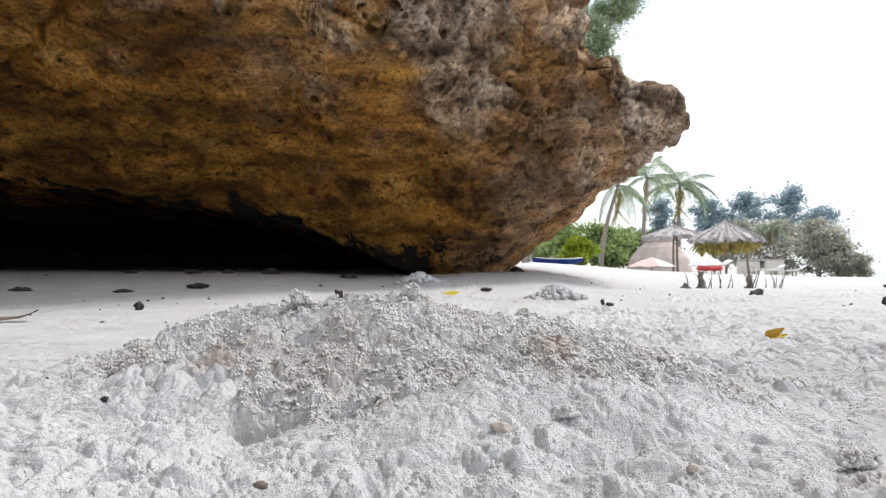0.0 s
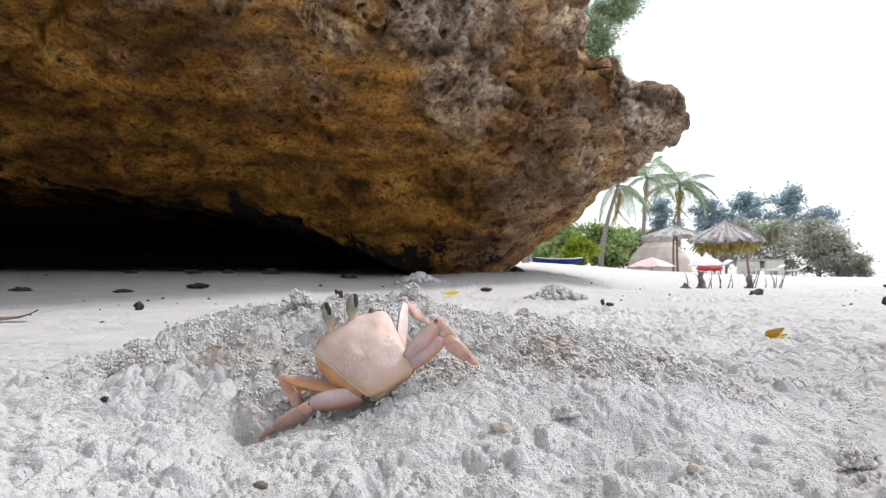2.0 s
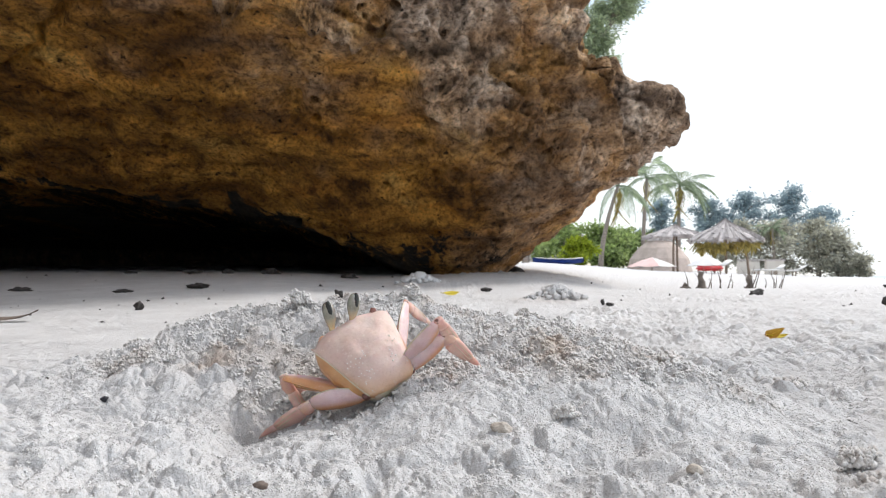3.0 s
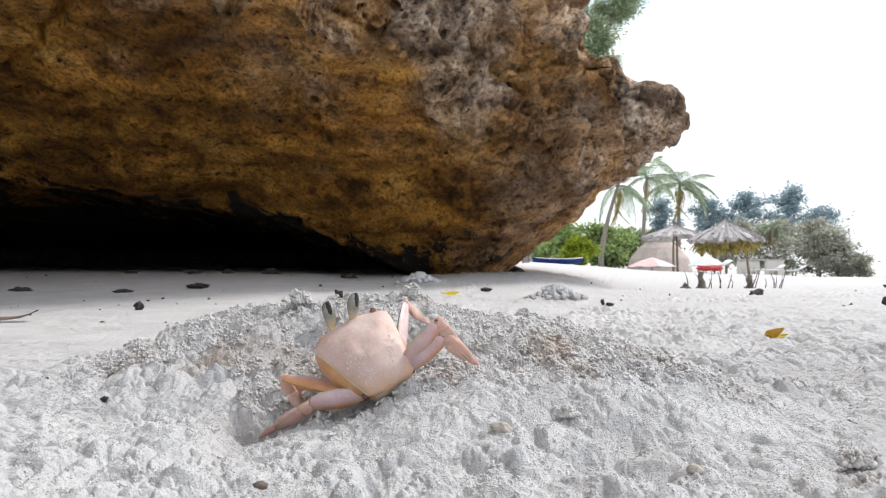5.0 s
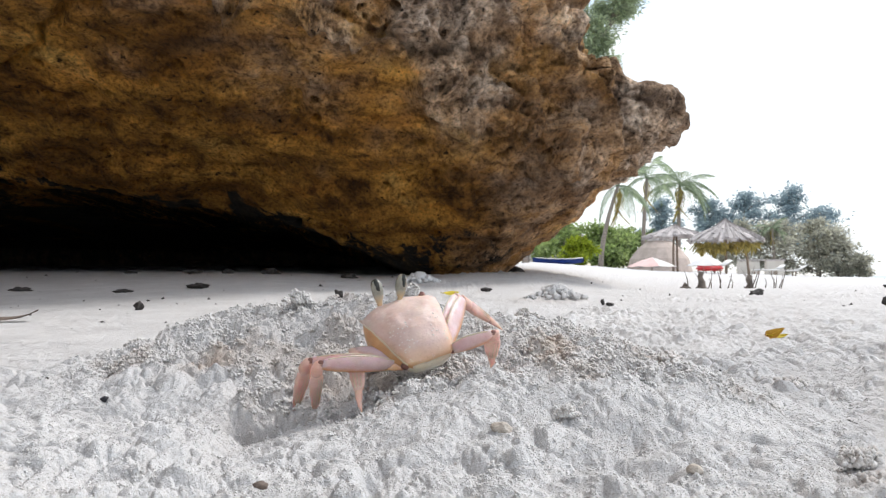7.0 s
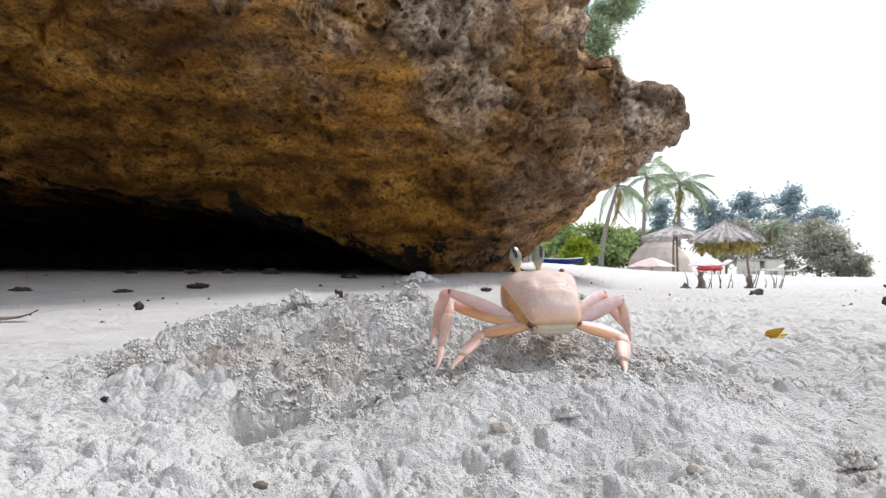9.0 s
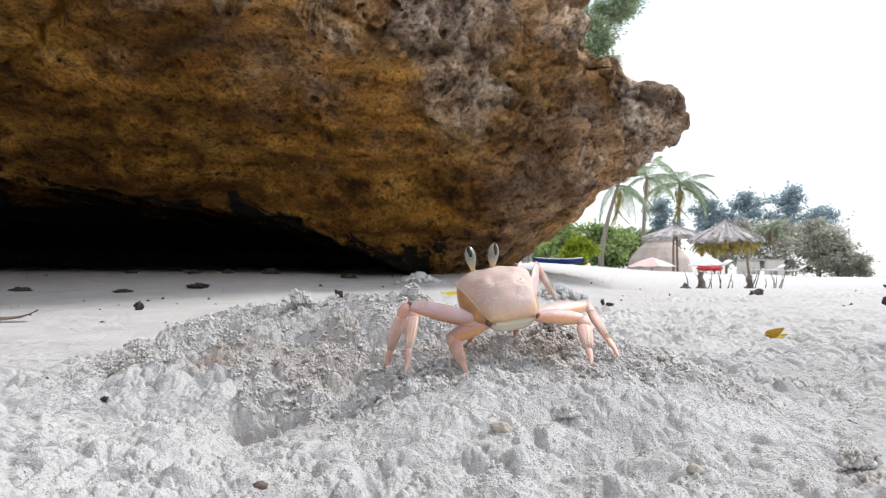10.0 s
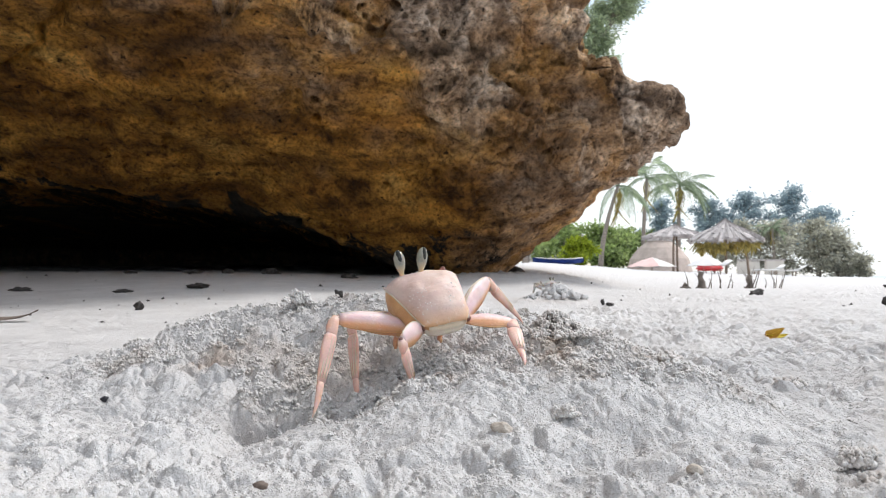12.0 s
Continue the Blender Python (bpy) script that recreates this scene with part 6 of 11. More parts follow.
    walk(crab_legs["left", "a"][0], [
        (0, pose(-0.0150, 0.0080, -0.0155, 78.4, 44.1, 104.9)), (0.6, pose(-0.0150, 0.0080, -0.0155, 78.4, 44.1, 104.9)), (0.65, pose(-0.0150, 0.0080, -0.0155, 75.4, 44.6, 104.0)), (0.7, pose(-0.0150, 0.0080, -0.0155, 72.4, 45.2, 103.0)),
        (0.8, pose(-0.0150, 0.0080, -0.0155, 70.5, 45.4, 102.3)), (0.9, pose(-0.0150, 0.0080, -0.0155, 68.7, 45.7, 101.7)), (1.4, pose(-0.0150, 0.0080, -0.0155, 68.7, 45.7, 101.7)), (1.5, pose(-0.0150, 0.0080, -0.0155, 58.3, 49.0, 98.1)),
        (1.6, pose(-0.0150, 0.0080, -0.0155, 50.8, 50.3, 95.3)), (1.7, pose(-0.0150, 0.0080, -0.0155, 43.1, 51.4, 92.2)), (1.8, pose(-0.0150, 0.0080, -0.0155, 40.0, 52.0, 91.0)), (1.9, pose(-0.0150, 0.0080, -0.0155, 36.9, 52.6, 89.7)),
        (2, pose(-0.0150, 0.0080, -0.0155, 33.7, 53.2, 88.4)), (2.1, pose(-0.0150, 0.0080, -0.0155, 33.6, 53.1, 88.3)), (2.2, pose(-0.0150, 0.0080, -0.0155, 33.5, 53.1, 88.3)), (2.3, pose(-0.0150, 0.0080, -0.0155, 33.4, 53.1, 88.2)),
        (2.4, pose(-0.0150, 0.0080, -0.0155, 33.3, 53.1, 88.2)), (6.3, pose(-0.0150, 0.0080, -0.0155, 33.3, 53.1, 88.2)), (6.4, pose(-0.0150, 0.0080, -0.0155, 33.8, 51.1, 88.4)), (6.5, pose(-0.0150, 0.0080, -0.0155, 34.3, 49.1, 88.7)),
        (6.6, pose(-0.0150, 0.0080, -0.0155, 32.1, 48.4, 87.8)), (6.7, pose(-0.0150, 0.0080, -0.0155, 29.9, 47.7, 87.0)), (6.8, pose(-0.0150, 0.0080, -0.0155, 27.7, 46.9, 86.1)), (6.9, pose(-0.0150, 0.0080, -0.0155, 24.9, 46.8, 85.1)),
        (7, pose(-0.0150, 0.0080, -0.0155, 22.2, 46.6, 84.0)), (7.1, pose(-0.0150, 0.0080, -0.0155, 20.4, 47.1, 83.3)), (7.2, pose(-0.0150, 0.0080, -0.0155, 18.6, 47.7, 82.6)), (7.3, pose(-0.0150, 0.0080, -0.0155, 18.0, 47.5, 82.4)),
        (7.4, pose(-0.0150, 0.0080, -0.0155, 17.4, 47.4, 82.1)), (7.5, pose(-0.0150, 0.0080, -0.0155, 16.9, 47.3, 81.9)), (7.6, pose(-0.0150, 0.0080, -0.0155, 16.3, 47.2, 81.7)), (7.7, pose(-0.0150, 0.0080, -0.0155, 15.7, 47.1, 81.5)),
        (7.8, pose(-0.0150, 0.0080, -0.0155, 15.2, 47.0, 81.3)), (7.9, pose(-0.0150, 0.0080, -0.0155, 14.6, 46.8, 81.1)), (8, pose(-0.0150, 0.0080, -0.0155, 14.1, 46.7, 80.9)), (8.1, pose(-0.0150, 0.0080, -0.0155, 13.5, 46.6, 80.7)),
        (8.2, pose(-0.0150, 0.0080, -0.0155, 13.0, 46.5, 80.5)), (8.3, pose(-0.0150, 0.0080, -0.0155, 12.4, 46.3, 80.3)), (8.4, pose(-0.0150, 0.0080, -0.0155, 11.8, 46.2, 80.1)), (8.5, pose(-0.0150, 0.0080, -0.0155, 11.3, 46.1, 80.0)),
        (8.6, pose(-0.0150, 0.0080, -0.0155, 10.7, 45.9, 79.8)), (8.7, pose(-0.0150, 0.0080, -0.0155, 10.2, 45.8, 79.6)), (8.8, pose(-0.0150, 0.0080, -0.0155, 9.6, 45.7, 79.4)), (8.9, pose(-0.0150, 0.0080, -0.0155, 7.9, 44.0, 78.9)),
        (9, pose(-0.0150, 0.0080, -0.0155, 6.1, 42.3, 78.4)), (9.1, pose(-0.0150, 0.0080, -0.0155, 4.7, 45.3, 77.6)), (9.2, pose(-0.0150, 0.0080, -0.0155, 3.1, 48.2, 76.7)), (9.3, pose(-0.0150, 0.0080, -0.0155, 5.1, 47.8, 77.5)),
        (9.4, pose(-0.0150, 0.0080, -0.0155, 7.1, 47.3, 78.3)), (9.5, pose(-0.0150, 0.0080, -0.0155, 9.1, 46.8, 79.1)), (9.6, pose(-0.0150, 0.0080, -0.0155, 10.4, 45.2, 79.7)), (9.7, pose(-0.0150, 0.0080, -0.0155, 11.8, 43.5, 80.3)),
        (9.8, pose(-0.0150, 0.0080, -0.0155, 13.0, 41.9, 80.9)), (9.9, pose(-0.0150, 0.0080, -0.0155, 13.9, 41.8, 81.2)), (10, pose(-0.0150, 0.0080, -0.0155, 14.8, 41.7, 81.6)), (10.1, pose(-0.0150, 0.0080, -0.0155, 15.7, 41.6, 81.9)),
        (10.2, pose(-0.0150, 0.0080, -0.0155, 15.5, 41.1, 81.8)), (10.3, pose(-0.0150, 0.0080, -0.0155, 15.3, 40.7, 81.8)), (10.4, pose(-0.0150, 0.0080, -0.0155, 15.1, 40.2, 81.8)), (10.5, pose(-0.0150, 0.0080, -0.0155, 14.9, 39.8, 81.7)),
        (10.6, pose(-0.0150, 0.0080, -0.0155, 14.6, 39.4, 81.6)), (10.7, pose(-0.0150, 0.0080, -0.0155, 14.3, 39.1, 81.5)), (10.8, pose(-0.0150, 0.0080, -0.0155, 13.9, 38.8, 81.4)), (10.9, pose(-0.0150, 0.0080, -0.0155, 14.3, 39.1, 81.5)),
        (11, pose(-0.0150, 0.0080, -0.0155, 14.7, 39.4, 81.6)), (11.1, pose(-0.0150, 0.0080, -0.0155, 15.0, 39.6, 81.8)), (11.2, pose(-0.0150, 0.0080, -0.0155, 15.4, 39.9, 81.9)), (11.3, pose(-0.0150, 0.0080, -0.0155, 15.8, 40.6, 82.0)),
        (11.4, pose(-0.0150, 0.0080, -0.0155, 16.1, 41.3, 82.0)), (11.5, pose(-0.0150, 0.0080, -0.0155, 16.5, 42.1, 82.1)), (12, pose(-0.0150, 0.0080, -0.0155, 16.5, 42.1, 82.1))])
    walk(crab_legs["left", "a"][1], [
        (0, pose(-0.0224, 0.0358, -0.0433, 125.0, 30.8, 175.0)), (0.6, pose(-0.0224, 0.0358, -0.0433, 125.0, 30.8, 175.0)), (0.65, pose(-0.0219, 0.0356, -0.0436, 124.8, 33.0, 176.1)), (0.7, pose(-0.0213, 0.0355, -0.0439, 124.6, 35.3, 177.1)),
        (0.8, pose(-0.0210, 0.0354, -0.0440, 124.5, 36.6, 177.8)), (0.9, pose(-0.0207, 0.0353, -0.0441, 124.5, 37.9, 178.5)), (1.4, pose(-0.0207, 0.0353, -0.0441, 124.5, 37.9, 178.5)), (1.5, pose(-0.0187, 0.0340, -0.0457, 127.4, 45.3, -175.5)),
        (1.6, pose(-0.0174, 0.0334, -0.0463, 129.4, 50.2, -171.2)), (1.7, pose(-0.0160, 0.0329, -0.0468, 132.1, 54.9, -166.1)), (1.8, pose(-0.0154, 0.0326, -0.0470, 134.0, 56.6, -163.3)), (1.9, pose(-0.0149, 0.0323, -0.0473, 136.2, 58.2, -160.3)),
        (2, pose(-0.0143, 0.0320, -0.0475, 138.6, 59.8, -157.1)), (2.1, pose(-0.0143, 0.0320, -0.0475, 138.6, 59.9, -157.0)), (2.2, pose(-0.0143, 0.0320, -0.0475, 138.7, 59.9, -156.9)), (2.3, pose(-0.0143, 0.0320, -0.0475, 138.7, 60.0, -156.8)),
        (2.4, pose(-0.0142, 0.0320, -0.0475, 138.8, 60.0, -156.8)), (6.3, pose(-0.0142, 0.0320, -0.0475, 138.8, 60.0, -156.8)), (6.4, pose(-0.0143, 0.0331, -0.0466, 134.8, 60.5, -160.4)), (6.5, pose(-0.0144, 0.0342, -0.0458, 130.7, 60.9, -164.1)),
        (6.6, pose(-0.0140, 0.0345, -0.0454, 130.2, 62.5, -163.7)), (6.7, pose(-0.0136, 0.0349, -0.0451, 129.7, 64.1, -163.4)), (6.8, pose(-0.0132, 0.0353, -0.0447, 129.2, 65.8, -163.0)), (6.9, pose(-0.0126, 0.0353, -0.0446, 130.8, 67.6, -160.7)),
        (7, pose(-0.0121, 0.0353, -0.0446, 132.6, 69.4, -158.0)), (7.1, pose(-0.0118, 0.0350, -0.0448, 135.7, 70.2, -154.5)), (7.2, pose(-0.0115, 0.0347, -0.0451, 139.1, 70.9, -150.7)), (7.3, pose(-0.0114, 0.0348, -0.0450, 139.5, 71.2, -150.1)),
        (7.4, pose(-0.0113, 0.0348, -0.0450, 140.0, 71.6, -149.4)), (7.5, pose(-0.0112, 0.0349, -0.0449, 140.5, 72.0, -148.8)), (7.6, pose(-0.0111, 0.0349, -0.0448, 141.0, 72.4, -148.1)), (7.7, pose(-0.0110, 0.0349, -0.0448, 141.5, 72.7, -147.4)),
        (7.8, pose(-0.0109, 0.0350, -0.0447, 142.1, 73.1, -146.6)), (7.9, pose(-0.0108, 0.0350, -0.0447, 142.6, 73.5, -145.8)), (8, pose(-0.0107, 0.0351, -0.0446, 143.3, 73.8, -145.0)), (8.1, pose(-0.0106, 0.0351, -0.0446, 143.9, 74.2, -144.2)),
        (8.2, pose(-0.0105, 0.0352, -0.0445, 144.6, 74.5, -143.3)), (8.3, pose(-0.0104, 0.0352, -0.0444, 145.3, 74.9, -142.4)), (8.4, pose(-0.0103, 0.0353, -0.0444, 146.1, 75.3, -141.5)), (8.5, pose(-0.0102, 0.0353, -0.0443, 146.9, 75.6, -140.5)),
        (8.6, pose(-0.0101, 0.0354, -0.0442, 147.7, 75.9, -139.5)), (8.7, pose(-0.0100, 0.0354, -0.0442, 148.6, 76.3, -138.4)), (8.8, pose(-0.0099, 0.0355, -0.0441, 149.6, 76.6, -137.3)), (8.9, pose(-0.0095, 0.0362, -0.0433, 149.8, 78.7, -136.3)),
        (9, pose(-0.0091, 0.0370, -0.0424, 150.3, 80.8, -135.0)), (9.1, pose(-0.0090, 0.0355, -0.0439, 163.1, 78.6, -122.2)), (9.2, pose(-0.0089, 0.0339, -0.0453, 171.5, 76.1, -113.8)), (9.3, pose(-0.0092, 0.0342, -0.0451, 165.6, 76.2, -120.3)),
        (9.4, pose(-0.0095, 0.0346, -0.0449, 159.6, 76.1, -126.8)), (9.5, pose(-0.0098, 0.0349, -0.0446, 153.6, 75.9, -133.2)), (9.6, pose(-0.0100, 0.0358, -0.0439, 146.3, 76.7, -140.7)), (9.7, pose(-0.0101, 0.0366, -0.0430, 138.3, 77.2, -148.8)),
        (9.8, pose(-0.0103, 0.0374, -0.0422, 129.8, 77.4, -157.4)), (9.9, pose(-0.0105, 0.0375, -0.0422, 127.9, 76.9, -159.5)), (10, pose(-0.0106, 0.0375, -0.0421, 126.2, 76.3, -161.5)), (10.1, pose(-0.0108, 0.0376, -0.0421, 124.6, 75.7, -163.3)),
        (10.2, pose(-0.0107, 0.0378, -0.0418, 123.1, 76.1, -164.6)), (10.3, pose(-0.0107, 0.0380, -0.0416, 121.6, 76.4, -166.0)), (10.4, pose(-0.0106, 0.0382, -0.0413, 120.0, 76.7, -167.5)), (10.5, pose(-0.0106, 0.0384, -0.0411, 118.3, 77.0, -169.0)),
        (10.6, pose(-0.0105, 0.0386, -0.0409, 117.3, 77.4, -169.9)), (10.7, pose(-0.0104, 0.0387, -0.0407, 116.3, 77.7, -170.8)), (10.8, pose(-0.0103, 0.0388, -0.0406, 115.2, 78.0, -171.8)), (10.9, pose(-0.0104, 0.0387, -0.0407, 116.0, 77.7, -171.0)),
        (11, pose(-0.0105, 0.0386, -0.0409, 116.8, 77.3, -170.4)), (11.1, pose(-0.0106, 0.0385, -0.0410, 117.6, 77.0, -169.7)), (11.2, pose(-0.0107, 0.0384, -0.0412, 118.4, 76.6, -169.1)), (11.3, pose(-0.0108, 0.0381, -0.0415, 120.8, 76.1, -166.9)),
        (11.4, pose(-0.0108, 0.0377, -0.0419, 123.1, 75.6, -164.8)), (11.5, pose(-0.0109, 0.0374, -0.0423, 125.3, 75.1, -162.9)), (12, pose(-0.0109, 0.0374, -0.0423, 125.3, 75.1, -162.9))])
    walk(crab_legs["left", "b"][0], [
        (0, pose(-0.0175, -0.0030, -0.0145, -5.6, -31.8, 158.2)), (0.5, pose(-0.0175, -0.0030, -0.0145, -5.6, -31.8, 158.2)), (0.525, pose(-0.0175, -0.0030, -0.0145, 20.5, -45.4, 102.4)), (0.55, pose(-0.0175, -0.0030, -0.0145, 49.7, -35.2, 44.0)),
        (0.6, pose(-0.0175, -0.0030, -0.0145, 49.7, -35.2, 44.0)), (0.65, pose(-0.0175, -0.0030, -0.0145, 56.3, -63.0, 40.2)), (0.7, pose(-0.0175, -0.0030, -0.0145, 174.5, -86.5, -62.2)), (0.8, pose(-0.0175, -0.0030, -0.0145, -114.4, -79.6, -127.6)),
        (0.9, pose(-0.0175, -0.0030, -0.0145, -99.4, -70.4, -136.4)), (1, pose(-0.0175, -0.0030, -0.0145, -98.4, -70.3, -137.3)), (1.1, pose(-0.0175, -0.0030, -0.0145, -97.4, -70.1, -138.1)), (1.2, pose(-0.0175, -0.0030, -0.0145, -96.4, -70.0, -138.9)),
        (1.3, pose(-0.0175, -0.0030, -0.0145, -95.5, -69.8, -139.7)), (1.4, pose(-0.0175, -0.0030, -0.0145, -94.5, -69.7, -140.5)), (1.5, pose(-0.0175, -0.0030, -0.0145, -78.5, -64.7, -141.3)), (1.6, pose(-0.0175, -0.0030, -0.0145, -56.6, -60.2, -159.0)),
        (1.7, pose(-0.0175, -0.0030, -0.0145, -41.0, -53.4, -170.8)), (1.8, pose(-0.0175, -0.0030, -0.0145, 3.4, -34.6, 155.8)), (1.85, pose(-0.0175, -0.0030, -0.0145, 55.9, -22.4, 133.2)), (1.9, pose(-0.0175, -0.0030, -0.0145, 98.3, 0.4, 128.5)),
        (2, pose(-0.0175, -0.0030, -0.0145, 112.9, 24.5, 110.1)), (2.1, pose(-0.0175, -0.0030, -0.0145, 112.9, 24.6, 110.2)), (2.2, pose(-0.0175, -0.0030, -0.0145, 112.8, 24.6, 110.2)), (2.3, pose(-0.0175, -0.0030, -0.0145, 112.8, 24.6, 110.2)),
        (2.4, pose(-0.0175, -0.0030, -0.0145, 112.7, 24.6, 110.3)), (2.5, pose(-0.0175, -0.0030, -0.0145, 112.7, 24.6, 110.3)), (4, pose(-0.0175, -0.0030, -0.0145, 112.8, 24.6, 110.5)), (5, pose(-0.0175, -0.0030, -0.0145, 112.8, 24.6, 110.7)),
        (6, pose(-0.0175, -0.0030, -0.0145, 112.8, 24.6, 110.8)), (6.3, pose(-0.0175, -0.0030, -0.0145, 112.9, 24.6, 110.9)), (6.4, pose(-0.0175, -0.0030, -0.0145, 59.2, -13.2, 141.4)), (6.45, pose(-0.0175, -0.0030, -0.0145, 21.8, -36.4, 152.3)),
        (6.5, pose(-0.0175, -0.0030, -0.0145, -31.8, -45.7, -176.4)), (6.6, pose(-0.0175, -0.0030, -0.0145, -24.6, -44.1, -179.1)), (6.7, pose(-0.0175, -0.0030, -0.0145, -17.6, -42.5, 178.3)), (6.8, pose(-0.0175, -0.0030, -0.0145, -11.1, -40.8, 175.8)),
        (6.9, pose(-0.0175, -0.0030, -0.0145, -13.7, -28.1, 171.9)), (7, pose(-0.0175, -0.0030, -0.0145, -17.6, -15.2, 169.0)), (7.1, pose(-0.0175, -0.0030, -0.0145, -19.7, -19.0, 171.0)), (7.2, pose(-0.0175, -0.0030, -0.0145, -21.9, -22.8, 173.0)),
        (7.3, pose(-0.0175, -0.0030, -0.0145, -21.3, -22.8, 172.7)), (7.4, pose(-0.0175, -0.0030, -0.0145, -20.8, -22.7, 172.4)), (7.5, pose(-0.0175, -0.0030, -0.0145, -20.2, -22.7, 172.1)), (7.6, pose(-0.0175, -0.0030, -0.0145, -19.7, -22.7, 171.8)),
        (7.7, pose(-0.0175, -0.0030, -0.0145, -19.1, -22.7, 171.5)), (7.8, pose(-0.0175, -0.0030, -0.0145, -18.6, -22.7, 171.2)), (7.9, pose(-0.0175, -0.0030, -0.0145, -18.1, -22.7, 170.9)), (8, pose(-0.0175, -0.0030, -0.0145, -17.6, -22.7, 170.6)),
        (8.1, pose(-0.0175, -0.0030, -0.0145, -17.1, -22.6, 170.2)), (8.2, pose(-0.0175, -0.0030, -0.0145, -16.6, -22.6, 169.9)), (8.3, pose(-0.0175, -0.0030, -0.0145, -16.1, -22.6, 169.6)), (8.4, pose(-0.0175, -0.0030, -0.0145, -15.7, -22.6, 169.3)),
        (8.5, pose(-0.0175, -0.0030, -0.0145, -15.2, -22.5, 169.0)), (8.6, pose(-0.0175, -0.0030, -0.0145, -14.8, -22.5, 168.7)), (8.7, pose(-0.0175, -0.0030, -0.0145, -14.3, -22.5, 168.4)), (8.8, pose(-0.0175, -0.0030, -0.0145, -13.9, -22.4, 168.1)),
        (8.9, pose(-0.0175, -0.0030, -0.0145, -20.4, -20.0, 163.1)), (9, pose(-0.0175, -0.0030, -0.0145, -25.9, -17.5, 158.3)), (9.1, pose(-0.0175, -0.0030, -0.0145, 17.9, -14.2, 151.2)), (9.2, pose(-0.0175, -0.0030, -0.0145, 60.4, -10.1, 144.7)),
        (9.3, pose(-0.0175, -0.0030, -0.0145, 37.3, -16.1, 153.6)), (9.4, pose(-0.0175, -0.0030, -0.0145, 6.6, -21.6, 163.7)), (9.5, pose(-0.0175, -0.0030, -0.0145, -20.2, -25.8, 174.2)), (9.6, pose(-0.0175, -0.0030, -0.0145, -21.7, -24.8, 175.3)),
        (9.7, pose(-0.0175, -0.0030, -0.0145, -23.2, -23.8, 176.4)), (9.8, pose(-0.0175, -0.0030, -0.0145, -24.7, -22.7, 177.4)), (9.9, pose(-0.0175, -0.0030, -0.0145, -23.1, -23.4, 179.0)), (10, pose(-0.0175, -0.0030, -0.0145, -21.4, -24.1, -179.4)),
        (10.1, pose(-0.0175, -0.0030, -0.0145, -19.6, -24.7, -177.7)), (10.2, pose(-0.0175, -0.0030, -0.0145, -20.1, -24.2, -177.2)), (10.3, pose(-0.0175, -0.0030, -0.0145, -20.5, -23.8, -176.7)), (10.4, pose(-0.0175, -0.0030, -0.0145, -20.9, -23.3, -176.2)),
        (10.5, pose(-0.0175, -0.0030, -0.0145, -21.2, -22.8, -175.7)), (10.6, pose(-0.0175, -0.0030, -0.0145, -28.1, -24.3, -174.6)), (10.7, pose(-0.0175, -0.0030, -0.0145, -35.1, -25.8, -173.4)), (10.8, pose(-0.0175, -0.0030, -0.0145, -42.2, -27.3, -172.2)),
        (10.9, pose(-0.0175, -0.0030, -0.0145, -38.1, -26.5, -174.0)), (11, pose(-0.0175, -0.0030, -0.0145, -34.1, -25.6, -175.7)), (11.1, pose(-0.0175, -0.0030, -0.0145, -30.2, -24.8, -177.5)), (11.2, pose(-0.0175, -0.0030, -0.0145, -26.4, -23.9, -179.2)),
        (11.3, pose(-0.0175, -0.0030, -0.0145, -3.3, -22.0, 179.8)), (11.4, pose(-0.0175, -0.0030, -0.0145, 24.8, -20.1, 178.8)), (11.5, pose(-0.0175, -0.0030, -0.0145, 48.9, -18.1, 177.9)), (11.6, pose(-0.0175, -0.0030, -0.0145, 48.8, -18.1, 177.9)),
        (11.7, pose(-0.0175, -0.0030, -0.0145, 48.7, -18.1, 177.9)), (11.8, pose(-0.0175, -0.0030, -0.0145, 48.7, -18.1, 177.9)), (11.9, pose(-0.0175, -0.0030, -0.0145, 48.6, -18.1, 177.9)), (12, pose(-0.0175, -0.0030, -0.0145, 48.5, -18.1, 177.9))])
